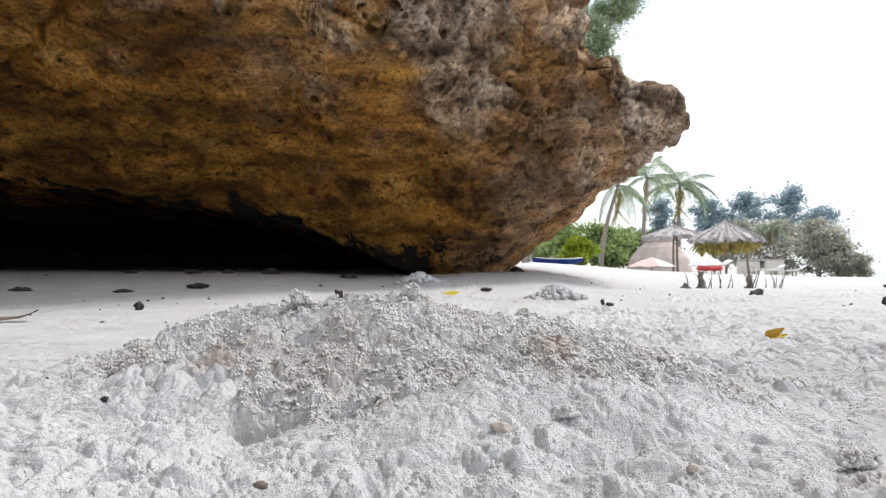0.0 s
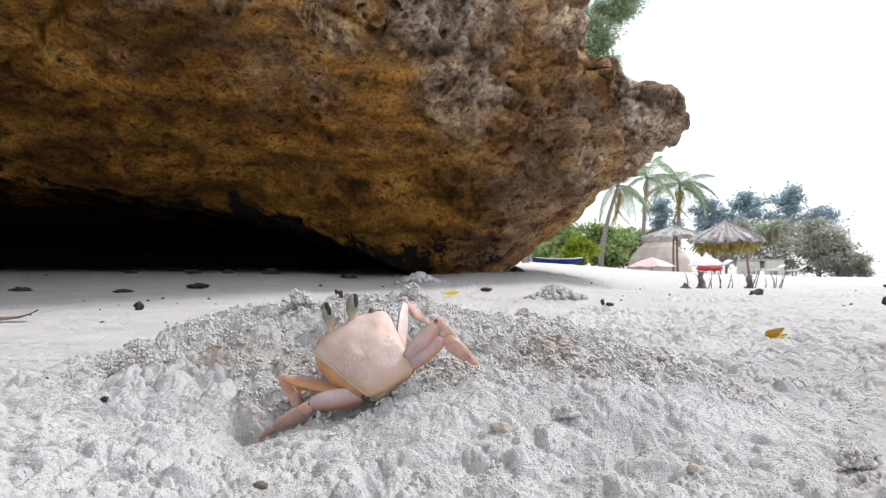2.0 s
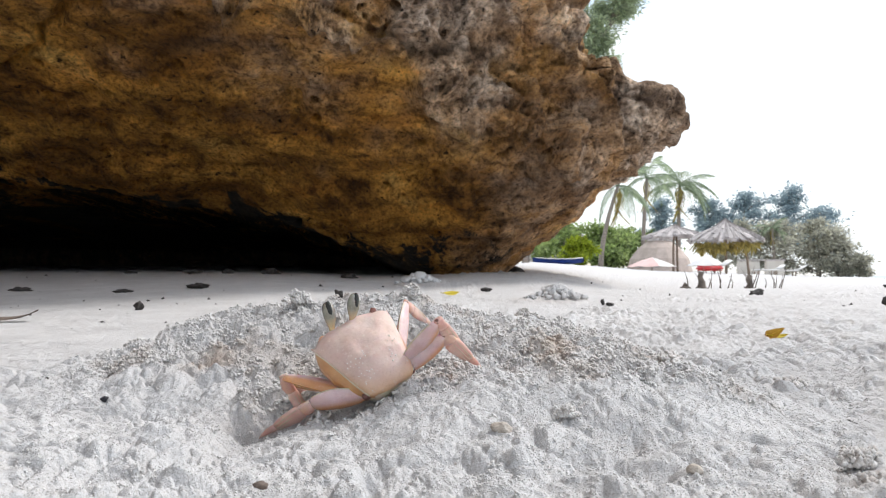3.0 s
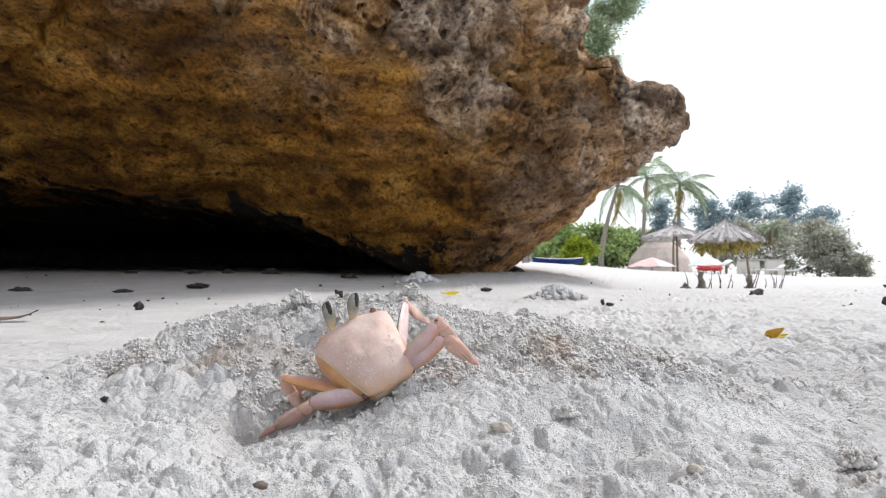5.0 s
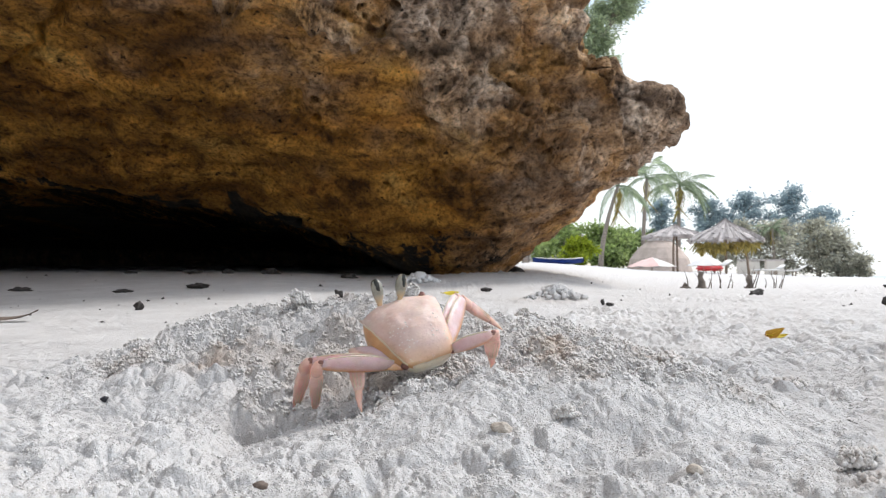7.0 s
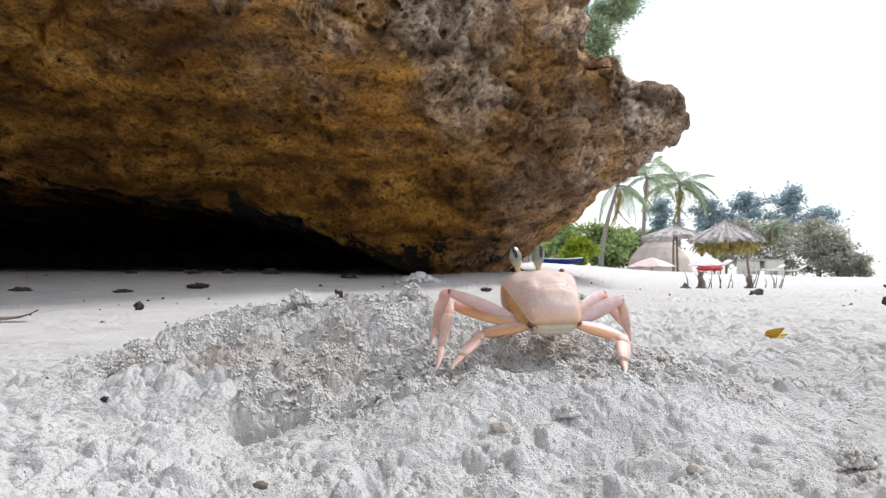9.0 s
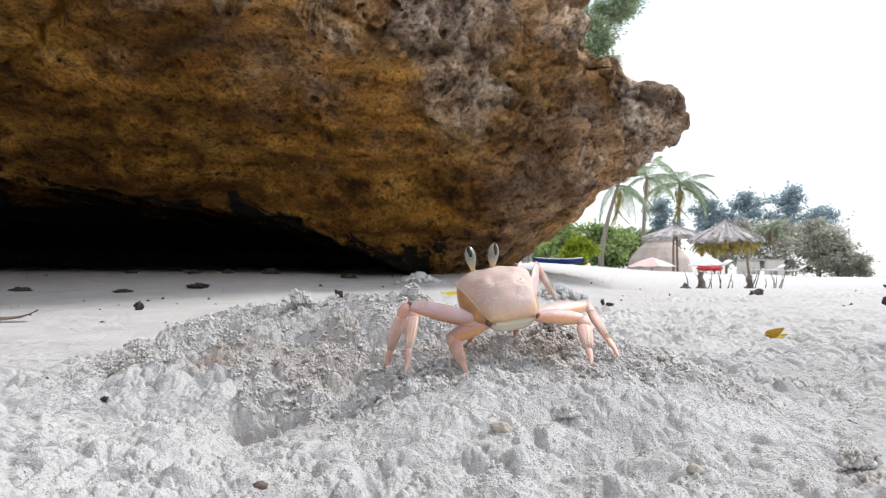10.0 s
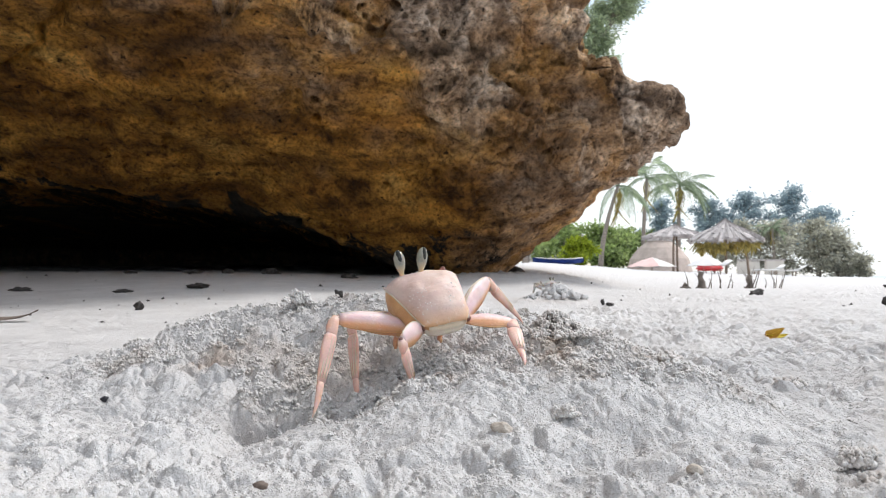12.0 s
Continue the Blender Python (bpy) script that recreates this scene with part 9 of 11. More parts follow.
        (10.2, pose(0.0150, 0.0080, -0.0155, 3.4, 41.2, 74.2)), (10.3, pose(0.0150, 0.0080, -0.0155, 3.3, 40.7, 74.2)), (10.4, pose(0.0150, 0.0080, -0.0155, 3.2, 40.2, 74.2)), (10.5, pose(0.0150, 0.0080, -0.0155, 3.0, 39.8, 74.2)),
        (10.6, pose(0.0150, 0.0080, -0.0155, 2.8, 39.4, 74.1)), (10.7, pose(0.0150, 0.0080, -0.0155, 2.5, 39.1, 74.1)), (10.8, pose(0.0150, 0.0080, -0.0155, 2.2, 38.7, 74.0)), (10.9, pose(0.0150, 0.0080, -0.0155, 2.5, 39.0, 74.1)),
        (11, pose(0.0150, 0.0080, -0.0155, 2.9, 39.3, 74.2)), (11.1, pose(0.0150, 0.0080, -0.0155, 3.2, 39.6, 74.3)), (11.2, pose(0.0150, 0.0080, -0.0155, 3.5, 39.9, 74.3)), (11.3, pose(0.0150, 0.0080, -0.0155, 3.7, 40.7, 74.3)),
        (11.4, pose(0.0150, 0.0080, -0.0155, 3.9, 41.4, 74.3)), (11.5, pose(0.0150, 0.0080, -0.0155, 4.2, 42.2, 74.3)), (12, pose(0.0150, 0.0080, -0.0155, 4.2, 42.2, 74.3))])
    walk(crab_legs["right", "a"][1], [
        (0, pose(0.0099, 0.0336, -0.0458, 127.4, 40.1, 178.4)), (0.6, pose(0.0099, 0.0336, -0.0458, 127.4, 40.1, 178.4)), (0.65, pose(0.0106, 0.0335, -0.0460, 127.4, 42.3, 179.5)), (0.7, pose(0.0112, 0.0334, -0.0462, 127.4, 44.5, -179.3)),
        (0.8, pose(0.0116, 0.0334, -0.0463, 127.4, 45.8, -178.6)), (0.9, pose(0.0120, 0.0333, -0.0463, 127.5, 47.2, -177.9)), (1.4, pose(0.0120, 0.0333, -0.0463, 127.5, 47.2, -177.9)), (1.5, pose(0.0144, 0.0321, -0.0474, 131.9, 54.4, -170.4)),
        (1.6, pose(0.0160, 0.0317, -0.0477, 135.1, 59.1, -164.8)), (1.7, pose(0.0176, 0.0314, -0.0479, 139.9, 63.5, -157.7)), (1.8, pose(0.0182, 0.0311, -0.0480, 142.9, 65.1, -153.8)), (1.9, pose(0.0188, 0.0308, -0.0481, 146.4, 66.5, -149.4)),
        (2, pose(0.0194, 0.0306, -0.0482, 150.3, 67.7, -144.6)), (2.1, pose(0.0194, 0.0306, -0.0482, 150.4, 67.8, -144.5)), (2.2, pose(0.0194, 0.0306, -0.0482, 150.5, 67.8, -144.4)), (2.3, pose(0.0195, 0.0306, -0.0482, 150.6, 67.9, -144.2)),
        (2.4, pose(0.0195, 0.0306, -0.0482, 150.7, 67.9, -144.1)), (6.3, pose(0.0195, 0.0306, -0.0482, 150.7, 67.9, -144.1)), (6.4, pose(0.0194, 0.0317, -0.0474, 145.7, 68.8, -148.9)), (6.5, pose(0.0193, 0.0328, -0.0466, 140.4, 69.6, -154.0)),
        (6.6, pose(0.0198, 0.0332, -0.0462, 140.6, 71.2, -153.0)), (6.7, pose(0.0202, 0.0337, -0.0457, 140.9, 72.8, -152.0)), (6.8, pose(0.0207, 0.0341, -0.0453, 141.4, 74.5, -150.7)), (6.9, pose(0.0212, 0.0342, -0.0451, 145.4, 76.1, -145.9)),
        (7, pose(0.0218, 0.0343, -0.0449, 150.5, 77.6, -140.0)), (7.1, pose(0.0221, 0.0340, -0.0450, 156.5, 78.0, -133.5)), (7.2, pose(0.0224, 0.0338, -0.0452, 162.9, 78.2, -126.6)), (7.3, pose(0.0225, 0.0338, -0.0451, 164.3, 78.5, -125.1)),
        (7.4, pose(0.0226, 0.0339, -0.0450, 165.8, 78.8, -123.4)), (7.5, pose(0.0227, 0.0339, -0.0450, 167.3, 79.1, -121.6)), (7.6, pose(0.0228, 0.0340, -0.0449, 169.0, 79.3, -119.8)), (7.7, pose(0.0229, 0.0341, -0.0448, 170.7, 79.6, -117.9)),
        (7.8, pose(0.0231, 0.0341, -0.0447, 172.5, 79.8, -115.9)), (7.9, pose(0.0232, 0.0342, -0.0446, 174.5, 80.0, -113.8)), (8, pose(0.0233, 0.0342, -0.0445, 176.5, 80.2, -111.6)), (8.1, pose(0.0234, 0.0343, -0.0445, 178.5, 80.4, -109.3)),
        (8.2, pose(0.0235, 0.0344, -0.0444, -179.3, 80.6, -107.0)), (8.3, pose(0.0236, 0.0344, -0.0443, -177.0, 80.8, -104.5)), (8.4, pose(0.0237, 0.0345, -0.0442, -174.6, 80.9, -102.0)), (8.5, pose(0.0238, 0.0345, -0.0441, -172.2, 81.1, -99.4)),
        (8.6, pose(0.0239, 0.0346, -0.0440, -169.7, 81.2, -96.7)), (8.7, pose(0.0240, 0.0347, -0.0439, -167.1, 81.3, -94.0)), (8.8, pose(0.0241, 0.0347, -0.0438, -164.5, 81.4, -91.2)), (8.9, pose(0.0245, 0.0355, -0.0429, -152.5, 82.6, -78.5)),
        (9, pose(0.0249, 0.0363, -0.0420, -136.3, 83.4, -61.7)), (9.1, pose(0.0250, 0.0349, -0.0434, -143.0, 80.4, -68.1)), (9.2, pose(0.0251, 0.0334, -0.0447, -146.6, 77.3, -71.4)), (9.3, pose(0.0248, 0.0336, -0.0446, -151.1, 78.4, -76.5)),
        (9.4, pose(0.0245, 0.0339, -0.0445, -156.6, 79.4, -82.6)), (9.5, pose(0.0242, 0.0342, -0.0443, -163.3, 80.2, -89.8)), (9.6, pose(0.0240, 0.0350, -0.0436, -167.8, 82.0, -94.7)), (9.7, pose(0.0238, 0.0358, -0.0429, -175.0, 83.6, -102.1)),
        (9.8, pose(0.0237, 0.0366, -0.0421, 173.0, 85.1, -114.3)), (9.9, pose(0.0235, 0.0366, -0.0421, 165.4, 85.0, -122.2)), (10, pose(0.0233, 0.0367, -0.0421, 158.3, 84.7, -129.5)), (10.1, pose(0.0232, 0.0367, -0.0421, 151.8, 84.4, -136.2)),
        (10.2, pose(0.0232, 0.0370, -0.0418, 150.0, 84.9, -138.0)), (10.3, pose(0.0233, 0.0372, -0.0416, 147.8, 85.3, -140.0)), (10.4, pose(0.0233, 0.0374, -0.0413, 145.2, 85.8, -142.6)), (10.5, pose(0.0234, 0.0376, -0.0411, 142.0, 86.2, -145.7)),
        (10.6, pose(0.0235, 0.0377, -0.0409, 140.9, 86.6, -146.7)), (10.7, pose(0.0235, 0.0379, -0.0407, 139.6, 87.0, -147.9)), (10.8, pose(0.0236, 0.0380, -0.0405, 137.8, 87.4, -149.6)), (10.9, pose(0.0235, 0.0379, -0.0407, 138.5, 87.0, -149.0)),
        (11, pose(0.0234, 0.0378, -0.0409, 139.1, 86.6, -148.5)), (11.1, pose(0.0234, 0.0376, -0.0410, 139.6, 86.2, -148.2)), (11.2, pose(0.0233, 0.0375, -0.0412, 140.0, 85.8, -147.9)), (11.3, pose(0.0232, 0.0372, -0.0416, 144.4, 85.2, -143.6)),
        (11.4, pose(0.0231, 0.0369, -0.0420, 147.8, 84.5, -140.4)), (11.5, pose(0.0230, 0.0365, -0.0424, 150.4, 83.7, -137.9)), (12, pose(0.0230, 0.0365, -0.0424, 150.4, 83.7, -137.9))])
    walk(crab_legs["right", "b"][0], [
        (0, pose(0.0175, -0.0030, -0.0145, 5.6, -31.8, 21.8)), (0.5, pose(0.0175, -0.0030, -0.0145, 5.6, -31.8, 21.8)), (0.55, pose(0.0175, -0.0030, -0.0145, 16.3, -49.8, 19.4)), (0.6, pose(0.0175, -0.0030, -0.0145, 16.3, -49.8, 19.4)),
        (0.65, pose(0.0175, -0.0030, -0.0145, 28.0, -56.5, 7.1)), (0.7, pose(0.0175, -0.0030, -0.0145, 42.5, -61.2, -9.7)), (0.8, pose(0.0175, -0.0030, -0.0145, 37.3, -54.0, -20.3)), (0.9, pose(0.0175, -0.0030, -0.0145, 35.8, -46.0, -27.3)),
        (1, pose(0.0175, -0.0030, -0.0145, 36.1, -46.4, -27.7)), (1.1, pose(0.0175, -0.0030, -0.0145, 36.4, -46.7, -28.1)), (1.2, pose(0.0175, -0.0030, -0.0145, 36.7, -47.0, -28.5)), (1.3, pose(0.0175, -0.0030, -0.0145, 37.0, -47.3, -29.0)),
        (1.4, pose(0.0175, -0.0030, -0.0145, 37.4, -47.7, -29.4)), (1.5, pose(0.0175, -0.0030, -0.0145, 60.4, -56.6, -34.4)), (1.6, pose(0.0175, -0.0030, -0.0145, 74.4, -68.0, -40.8)), (1.7, pose(0.0175, -0.0030, -0.0145, 105.3, -78.6, -60.3)),
        (1.8, pose(0.0175, -0.0030, -0.0145, 11.8, -65.9, 30.8)), (1.9, pose(0.0175, -0.0030, -0.0145, -5.7, -28.5, 46.1)), (2, pose(0.0175, -0.0030, -0.0145, -16.4, -2.1, 48.7)), (2.1, pose(0.0175, -0.0030, -0.0145, -16.4, -2.2, 48.8)),
        (2.2, pose(0.0175, -0.0030, -0.0145, -16.5, -2.2, 48.8)), (2.3, pose(0.0175, -0.0030, -0.0145, -16.5, -2.2, 48.9)), (2.4, pose(0.0175, -0.0030, -0.0145, -16.6, -2.3, 48.9)), (2.5, pose(0.0175, -0.0030, -0.0145, -16.6, -2.3, 48.9)),
        (4, pose(0.0175, -0.0030, -0.0145, -16.7, -2.2, 49.1)), (5, pose(0.0175, -0.0030, -0.0145, -16.8, -2.1, 49.3)), (6, pose(0.0175, -0.0030, -0.0145, -16.9, -2.0, 49.4)), (6.3, pose(0.0175, -0.0030, -0.0145, -16.9, -2.0, 49.4)),
        (6.4, pose(0.0175, -0.0030, -0.0145, -8.6, -0.6, 53.6)), (6.5, pose(0.0175, -0.0030, -0.0145, -0.3, 0.3, 58.3)), (6.6, pose(0.0175, -0.0030, -0.0145, -1.0, -0.5, 54.0)), (6.7, pose(0.0175, -0.0030, -0.0145, -1.9, -1.7, 49.7)),
        (6.8, pose(0.0175, -0.0030, -0.0145, -3.0, -3.2, 45.5)), (6.9, pose(0.0175, -0.0030, -0.0145, -17.6, -4.6, 47.3)), (7, pose(0.0175, -0.0030, -0.0145, -31.6, -6.0, 49.2)), (7.1, pose(0.0175, -0.0030, -0.0145, -24.2, -5.8, 55.2)),
        (7.2, pose(0.0175, -0.0030, -0.0145, -16.7, -5.4, 61.2)), (7.3, pose(0.0175, -0.0030, -0.0145, -17.0, -5.4, 60.3)), (7.4, pose(0.0175, -0.0030, -0.0145, -17.3, -5.4, 59.4)), (7.5, pose(0.0175, -0.0030, -0.0145, -17.7, -5.4, 58.6)),
        (7.6, pose(0.0175, -0.0030, -0.0145, -18.0, -5.4, 57.7)), (7.7, pose(0.0175, -0.0030, -0.0145, -18.4, -5.4, 56.8)), (7.8, pose(0.0175, -0.0030, -0.0145, -18.7, -5.4, 55.9)), (7.9, pose(0.0175, -0.0030, -0.0145, -19.1, -5.4, 55.0)),
        (8, pose(0.0175, -0.0030, -0.0145, -19.4, -5.4, 54.1)), (8.1, pose(0.0175, -0.0030, -0.0145, -19.8, -5.4, 53.2)), (8.2, pose(0.0175, -0.0030, -0.0145, -20.1, -5.4, 52.3)), (8.3, pose(0.0175, -0.0030, -0.0145, -20.4, -5.4, 51.4)),
        (8.4, pose(0.0175, -0.0030, -0.0145, -20.8, -5.4, 50.5)), (8.5, pose(0.0175, -0.0030, -0.0145, -21.1, -5.4, 49.6)), (8.6, pose(0.0175, -0.0030, -0.0145, -21.5, -5.4, 48.7)), (8.7, pose(0.0175, -0.0030, -0.0145, -21.8, -5.4, 47.8)),
        (8.8, pose(0.0175, -0.0030, -0.0145, -22.2, -5.4, 47.0)), (8.9, pose(0.0175, -0.0030, -0.0145, -15.9, -3.9, 44.7)), (9, pose(0.0175, -0.0030, -0.0145, -10.2, -2.2, 42.5)), (9.1, pose(0.0175, -0.0030, -0.0145, -1.6, -0.8, 35.6)),
        (9.2, pose(0.0175, -0.0030, -0.0145, 4.5, -0.1, 28.7)), (9.3, pose(0.0175, -0.0030, -0.0145, -1.5, 2.2, 30.1)), (9.4, pose(0.0175, -0.0030, -0.0145, -8.1, 4.4, 31.7)), (9.5, pose(0.0175, -0.0030, -0.0145, -15.3, 6.6, 33.3)),
        (9.6, pose(0.0175, -0.0030, -0.0145, -15.2, 0.7, 44.0)), (9.7, pose(0.0175, -0.0030, -0.0145, -17.7, -6.1, 54.8)), (9.8, pose(0.0175, -0.0030, -0.0145, -22.3, -13.1, 65.1)), (9.9, pose(0.0175, -0.0030, -0.0145, -17.1, -14.5, 63.4)),
        (10, pose(0.0175, -0.0030, -0.0145, -12.6, -15.9, 61.8)), (10.1, pose(0.0175, -0.0030, -0.0145, -8.7, -17.2, 60.1)), (10.2, pose(0.0175, -0.0030, -0.0145, -10.3, -15.4, 56.8)), (10.3, pose(0.0175, -0.0030, -0.0145, -11.9, -13.5, 53.6)),
        (10.4, pose(0.0175, -0.0030, -0.0145, -13.6, -11.7, 50.3)), (10.5, pose(0.0175, -0.0030, -0.0145, -15.4, -9.9, 47.1)), (10.6, pose(0.0175, -0.0030, -0.0145, -15.2, -9.9, 48.2)), (10.7, pose(0.0175, -0.0030, -0.0145, -15.0, -9.9, 49.3)),
        (10.8, pose(0.0175, -0.0030, -0.0145, -14.8, -9.9, 50.3)), (10.9, pose(0.0175, -0.0030, -0.0145, -14.6, -9.0, 49.6)), (11, pose(0.0175, -0.0030, -0.0145, -14.3, -8.0, 48.8)), (11.1, pose(0.0175, -0.0030, -0.0145, -14.1, -7.0, 48.0)),
        (11.2, pose(0.0175, -0.0030, -0.0145, -13.9, -6.0, 47.2)), (11.3, pose(0.0175, -0.0030, -0.0145, -15.4, -6.7, 45.9)), (11.4, pose(0.0175, -0.0030, -0.0145, -17.0, -7.4, 44.5)), (11.5, pose(0.0175, -0.0030, -0.0145, -18.6, -8.1, 43.2)),
        (11.6, pose(0.0175, -0.0030, -0.0145, -18.1, -7.7, 42.7)), (11.7, pose(0.0175, -0.0030, -0.0145, -17.7, -7.3, 42.2)), (11.8, pose(0.0175, -0.0030, -0.0145, -17.2, -6.8, 41.7)), (11.9, pose(0.0175, -0.0030, -0.0145, -16.7, -6.4, 41.2)),
        (12, pose(0.0175, -0.0030, -0.0145, -16.2, -5.9, 40.7))])
    walk(crab_legs["right", "b"][1], [
        (0, pose(0.0586, 0.0134, 0.0129, -13.8, 69.4, -168.1)), (0.5, pose(0.0586, 0.0134, 0.0129, -13.8, 69.4, -168.1)), (0.55, pose(0.0491, 0.0081, 0.0252, -158.1, 60.8, 51.3)), (0.6, pose(0.0491, 0.0081, 0.0252, -158.1, 60.8, 51.3)),
        (0.65, pose(0.0460, 0.0006, 0.0289, -143.8, 63.9, 64.4)), (0.7, pose(0.0422, -0.0072, 0.0311, -128.5, 65.4, 77.8)), (0.8, pose(0.0462, -0.0136, 0.0276, -128.5, 62.9, 59.6)), (0.9, pose(0.0496, -0.0195, 0.0229, -131.1, 57.4, 44.2)),
        (1, pose(0.0493, -0.0197, 0.0231, -131.0, 57.4, 44.3)), (1.1, pose(0.0490, -0.0198, 0.0233, -130.9, 57.4, 44.3)), (1.2, pose(0.0486, -0.0199, 0.0235, -130.8, 57.4, 44.3)), (1.3, pose(0.0483, -0.0201, 0.0237, -130.8, 57.4, 44.4)),
        (1.4, pose(0.0480, -0.0202, 0.0239, -130.7, 57.4, 44.4)), (1.5, pose(0.0411, -0.0192, 0.0289, -127.6, 52.8, 67.3)), (1.6, pose(0.0322, -0.0157, 0.0337, -142.4, 53.8, 64.4)), (1.7, pose(0.0226, -0.0119, 0.0365, -160.9, 54.4, 61.0)),
        (1.8, pose(0.0357, 0.0079, 0.0330, -168.3, 65.6, 52.3)), (1.9, pose(0.0492, 0.0299, 0.0103, 165.9, 69.0, 30.2)), (2, pose(0.0518, 0.0360, -0.0126, 150.7, 54.9, 23.4)), (2.1, pose(0.0517, 0.0361, -0.0125, 150.6, 54.9, 23.4)),
        (2.2, pose(0.0517, 0.0361, -0.0125, 150.6, 54.8, 23.4)), (2.3, pose(0.0517, 0.0361, -0.0125, 150.5, 54.8, 23.4)), (2.4, pose(0.0516, 0.0362, -0.0124, 150.4, 54.7, 23.4)), (2.5, pose(0.0516, 0.0362, -0.0124, 150.4, 54.7, 23.4)),
        (4, pose(0.0515, 0.0363, -0.0125, 150.2, 54.7, 23.4)), (5, pose(0.0514, 0.0364, -0.0126, 150.0, 54.7, 23.4)), (6, pose(0.0513, 0.0364, -0.0127, 149.8, 54.7, 23.4)), (6.3, pose(0.0513, 0.0365, -0.0127, 149.8, 54.7, 23.4)),
        (6.4, pose(0.0484, 0.0388, -0.0140, 165.0, 54.9, 41.1)), (6.5, pose(0.0448, 0.0412, -0.0148, 179.5, 52.5, 57.9)), (6.6, pose(0.0480, 0.0391, -0.0141, 178.3, 54.5, 52.6)), (6.7, pose(0.0511, 0.0367, -0.0130, 176.6, 56.1, 46.8)),
        (6.8, pose(0.0539, 0.0340, -0.0116, 174.5, 57.2, 40.6)), (6.9, pose(0.0527, 0.0351, -0.0103, 149.7, 53.4, 20.7)), (7, pose(0.0513, 0.0361, -0.0091, 130.7, 46.6, 5.3)), (7.1, pose(0.0470, 0.0395, -0.0093, 142.2, 48.3, 22.5)),
        (7.2, pose(0.0425, 0.0424, -0.0096, 154.8, 47.9, 40.3)), (7.3, pose(0.0431, 0.0420, -0.0096, 154.3, 47.8, 39.1)), (7.4, pose(0.0438, 0.0416, -0.0096, 153.9, 47.6, 37.9)), (7.5, pose(0.0445, 0.0412, -0.0096, 153.5, 47.4, 36.7)),
        (7.6, pose(0.0452, 0.0407, -0.0096, 153.1, 47.1, 35.5)), (7.7, pose(0.0459, 0.0403, -0.0096, 152.7, 46.8, 34.4)), (7.8, pose(0.0465, 0.0399, -0.0096, 152.4, 46.4, 33.3)), (7.9, pose(0.0472, 0.0394, -0.0096, 152.1, 46.0, 32.3)),
        (8, pose(0.0479, 0.0389, -0.0096, 151.8, 45.5, 31.2)), (8.1, pose(0.0485, 0.0384, -0.0096, 151.5, 45.1, 30.2)), (8.2, pose(0.0492, 0.0379, -0.0096, 151.3, 44.5, 29.3)), (8.3, pose(0.0498, 0.0374, -0.0096, 151.1, 44.0, 28.4)),
        (8.4, pose(0.0505, 0.0369, -0.0096, 150.9, 43.4, 27.5)), (8.5, pose(0.0511, 0.0364, -0.0096, 150.7, 42.8, 26.7)), (8.6, pose(0.0517, 0.0359, -0.0096, 150.6, 42.1, 25.9)), (8.7, pose(0.0523, 0.0354, -0.0096, 150.4, 41.4, 25.1)),
        (8.8, pose(0.0528, 0.0348, -0.0096, 150.3, 40.7, 24.4)), (8.9, pose(0.0544, 0.0335, -0.0110, 157.6, 44.1, 27.6)), (9, pose(0.0558, 0.0321, -0.0125, 164.9, 47.0, 31.0)), (9.1, pose(0.0598, 0.0273, -0.0138, 177.3, 52.9, 33.4)),
        (9.2, pose(0.0631, 0.0220, -0.0144, -171.5, 58.2, 35.9)), (9.3, pose(0.0624, 0.0231, -0.0165, 177.3, 57.3, 27.9)), (9.4, pose(0.0616, 0.0242, -0.0185, 165.4, 56.0, 20.1)), (9.5, pose(0.0607, 0.0254, -0.0205, 153.3, 54.4, 12.9)),
        (9.6, pose(0.0549, 0.0331, -0.0152, 155.4, 50.9, 24.7)), (9.7, pose(0.0473, 0.0393, -0.0089, 154.9, 44.3, 34.8)), (9.8, pose(0.0389, 0.0429, -0.0027, 153.0, 35.5, 43.2)), (9.9, pose(0.0400, 0.0420, -0.0015, 157.7, 41.3, 43.9)),
        (10, pose(0.0411, 0.0411, -0.0003, 162.0, 47.2, 44.9)), (10.1, pose(0.0423, 0.0401, 0.0009, 166.2, 52.9, 46.5)), (10.2, pose(0.0449, 0.0390, -0.0007, 163.6, 52.6, 40.9)), (10.3, pose(0.0475, 0.0377, -0.0023, 161.1, 51.8, 35.6)),
        (10.4, pose(0.0500, 0.0362, -0.0039, 158.6, 50.8, 30.6)), (10.5, pose(0.0524, 0.0345, -0.0055, 156.3, 49.5, 25.9)), (10.6, pose(0.0517, 0.0352, -0.0055, 157.0, 48.8, 27.8)), (10.7, pose(0.0509, 0.0358, -0.0055, 157.6, 48.1, 29.6)),
        (10.8, pose(0.0502, 0.0364, -0.0055, 158.2, 47.3, 31.4)), (10.9, pose(0.0508, 0.0361, -0.0064, 158.7, 46.8, 31.4)), (11, pose(0.0514, 0.0358, -0.0073, 159.2, 46.2, 31.5)), (11.1, pose(0.0520, 0.0354, -0.0081, 159.7, 45.7, 31.5)),
        (11.2, pose(0.0526, 0.0350, -0.0090, 160.2, 45.1, 31.5)), (11.3, pose(0.0535, 0.0341, -0.0084, 157.6, 46.2, 27.4)), (11.4, pose(0.0543, 0.0331, -0.0078, 154.8, 47.1, 23.2)), (11.5, pose(0.0551, 0.0322, -0.0071, 152.0, 47.7, 18.9)),
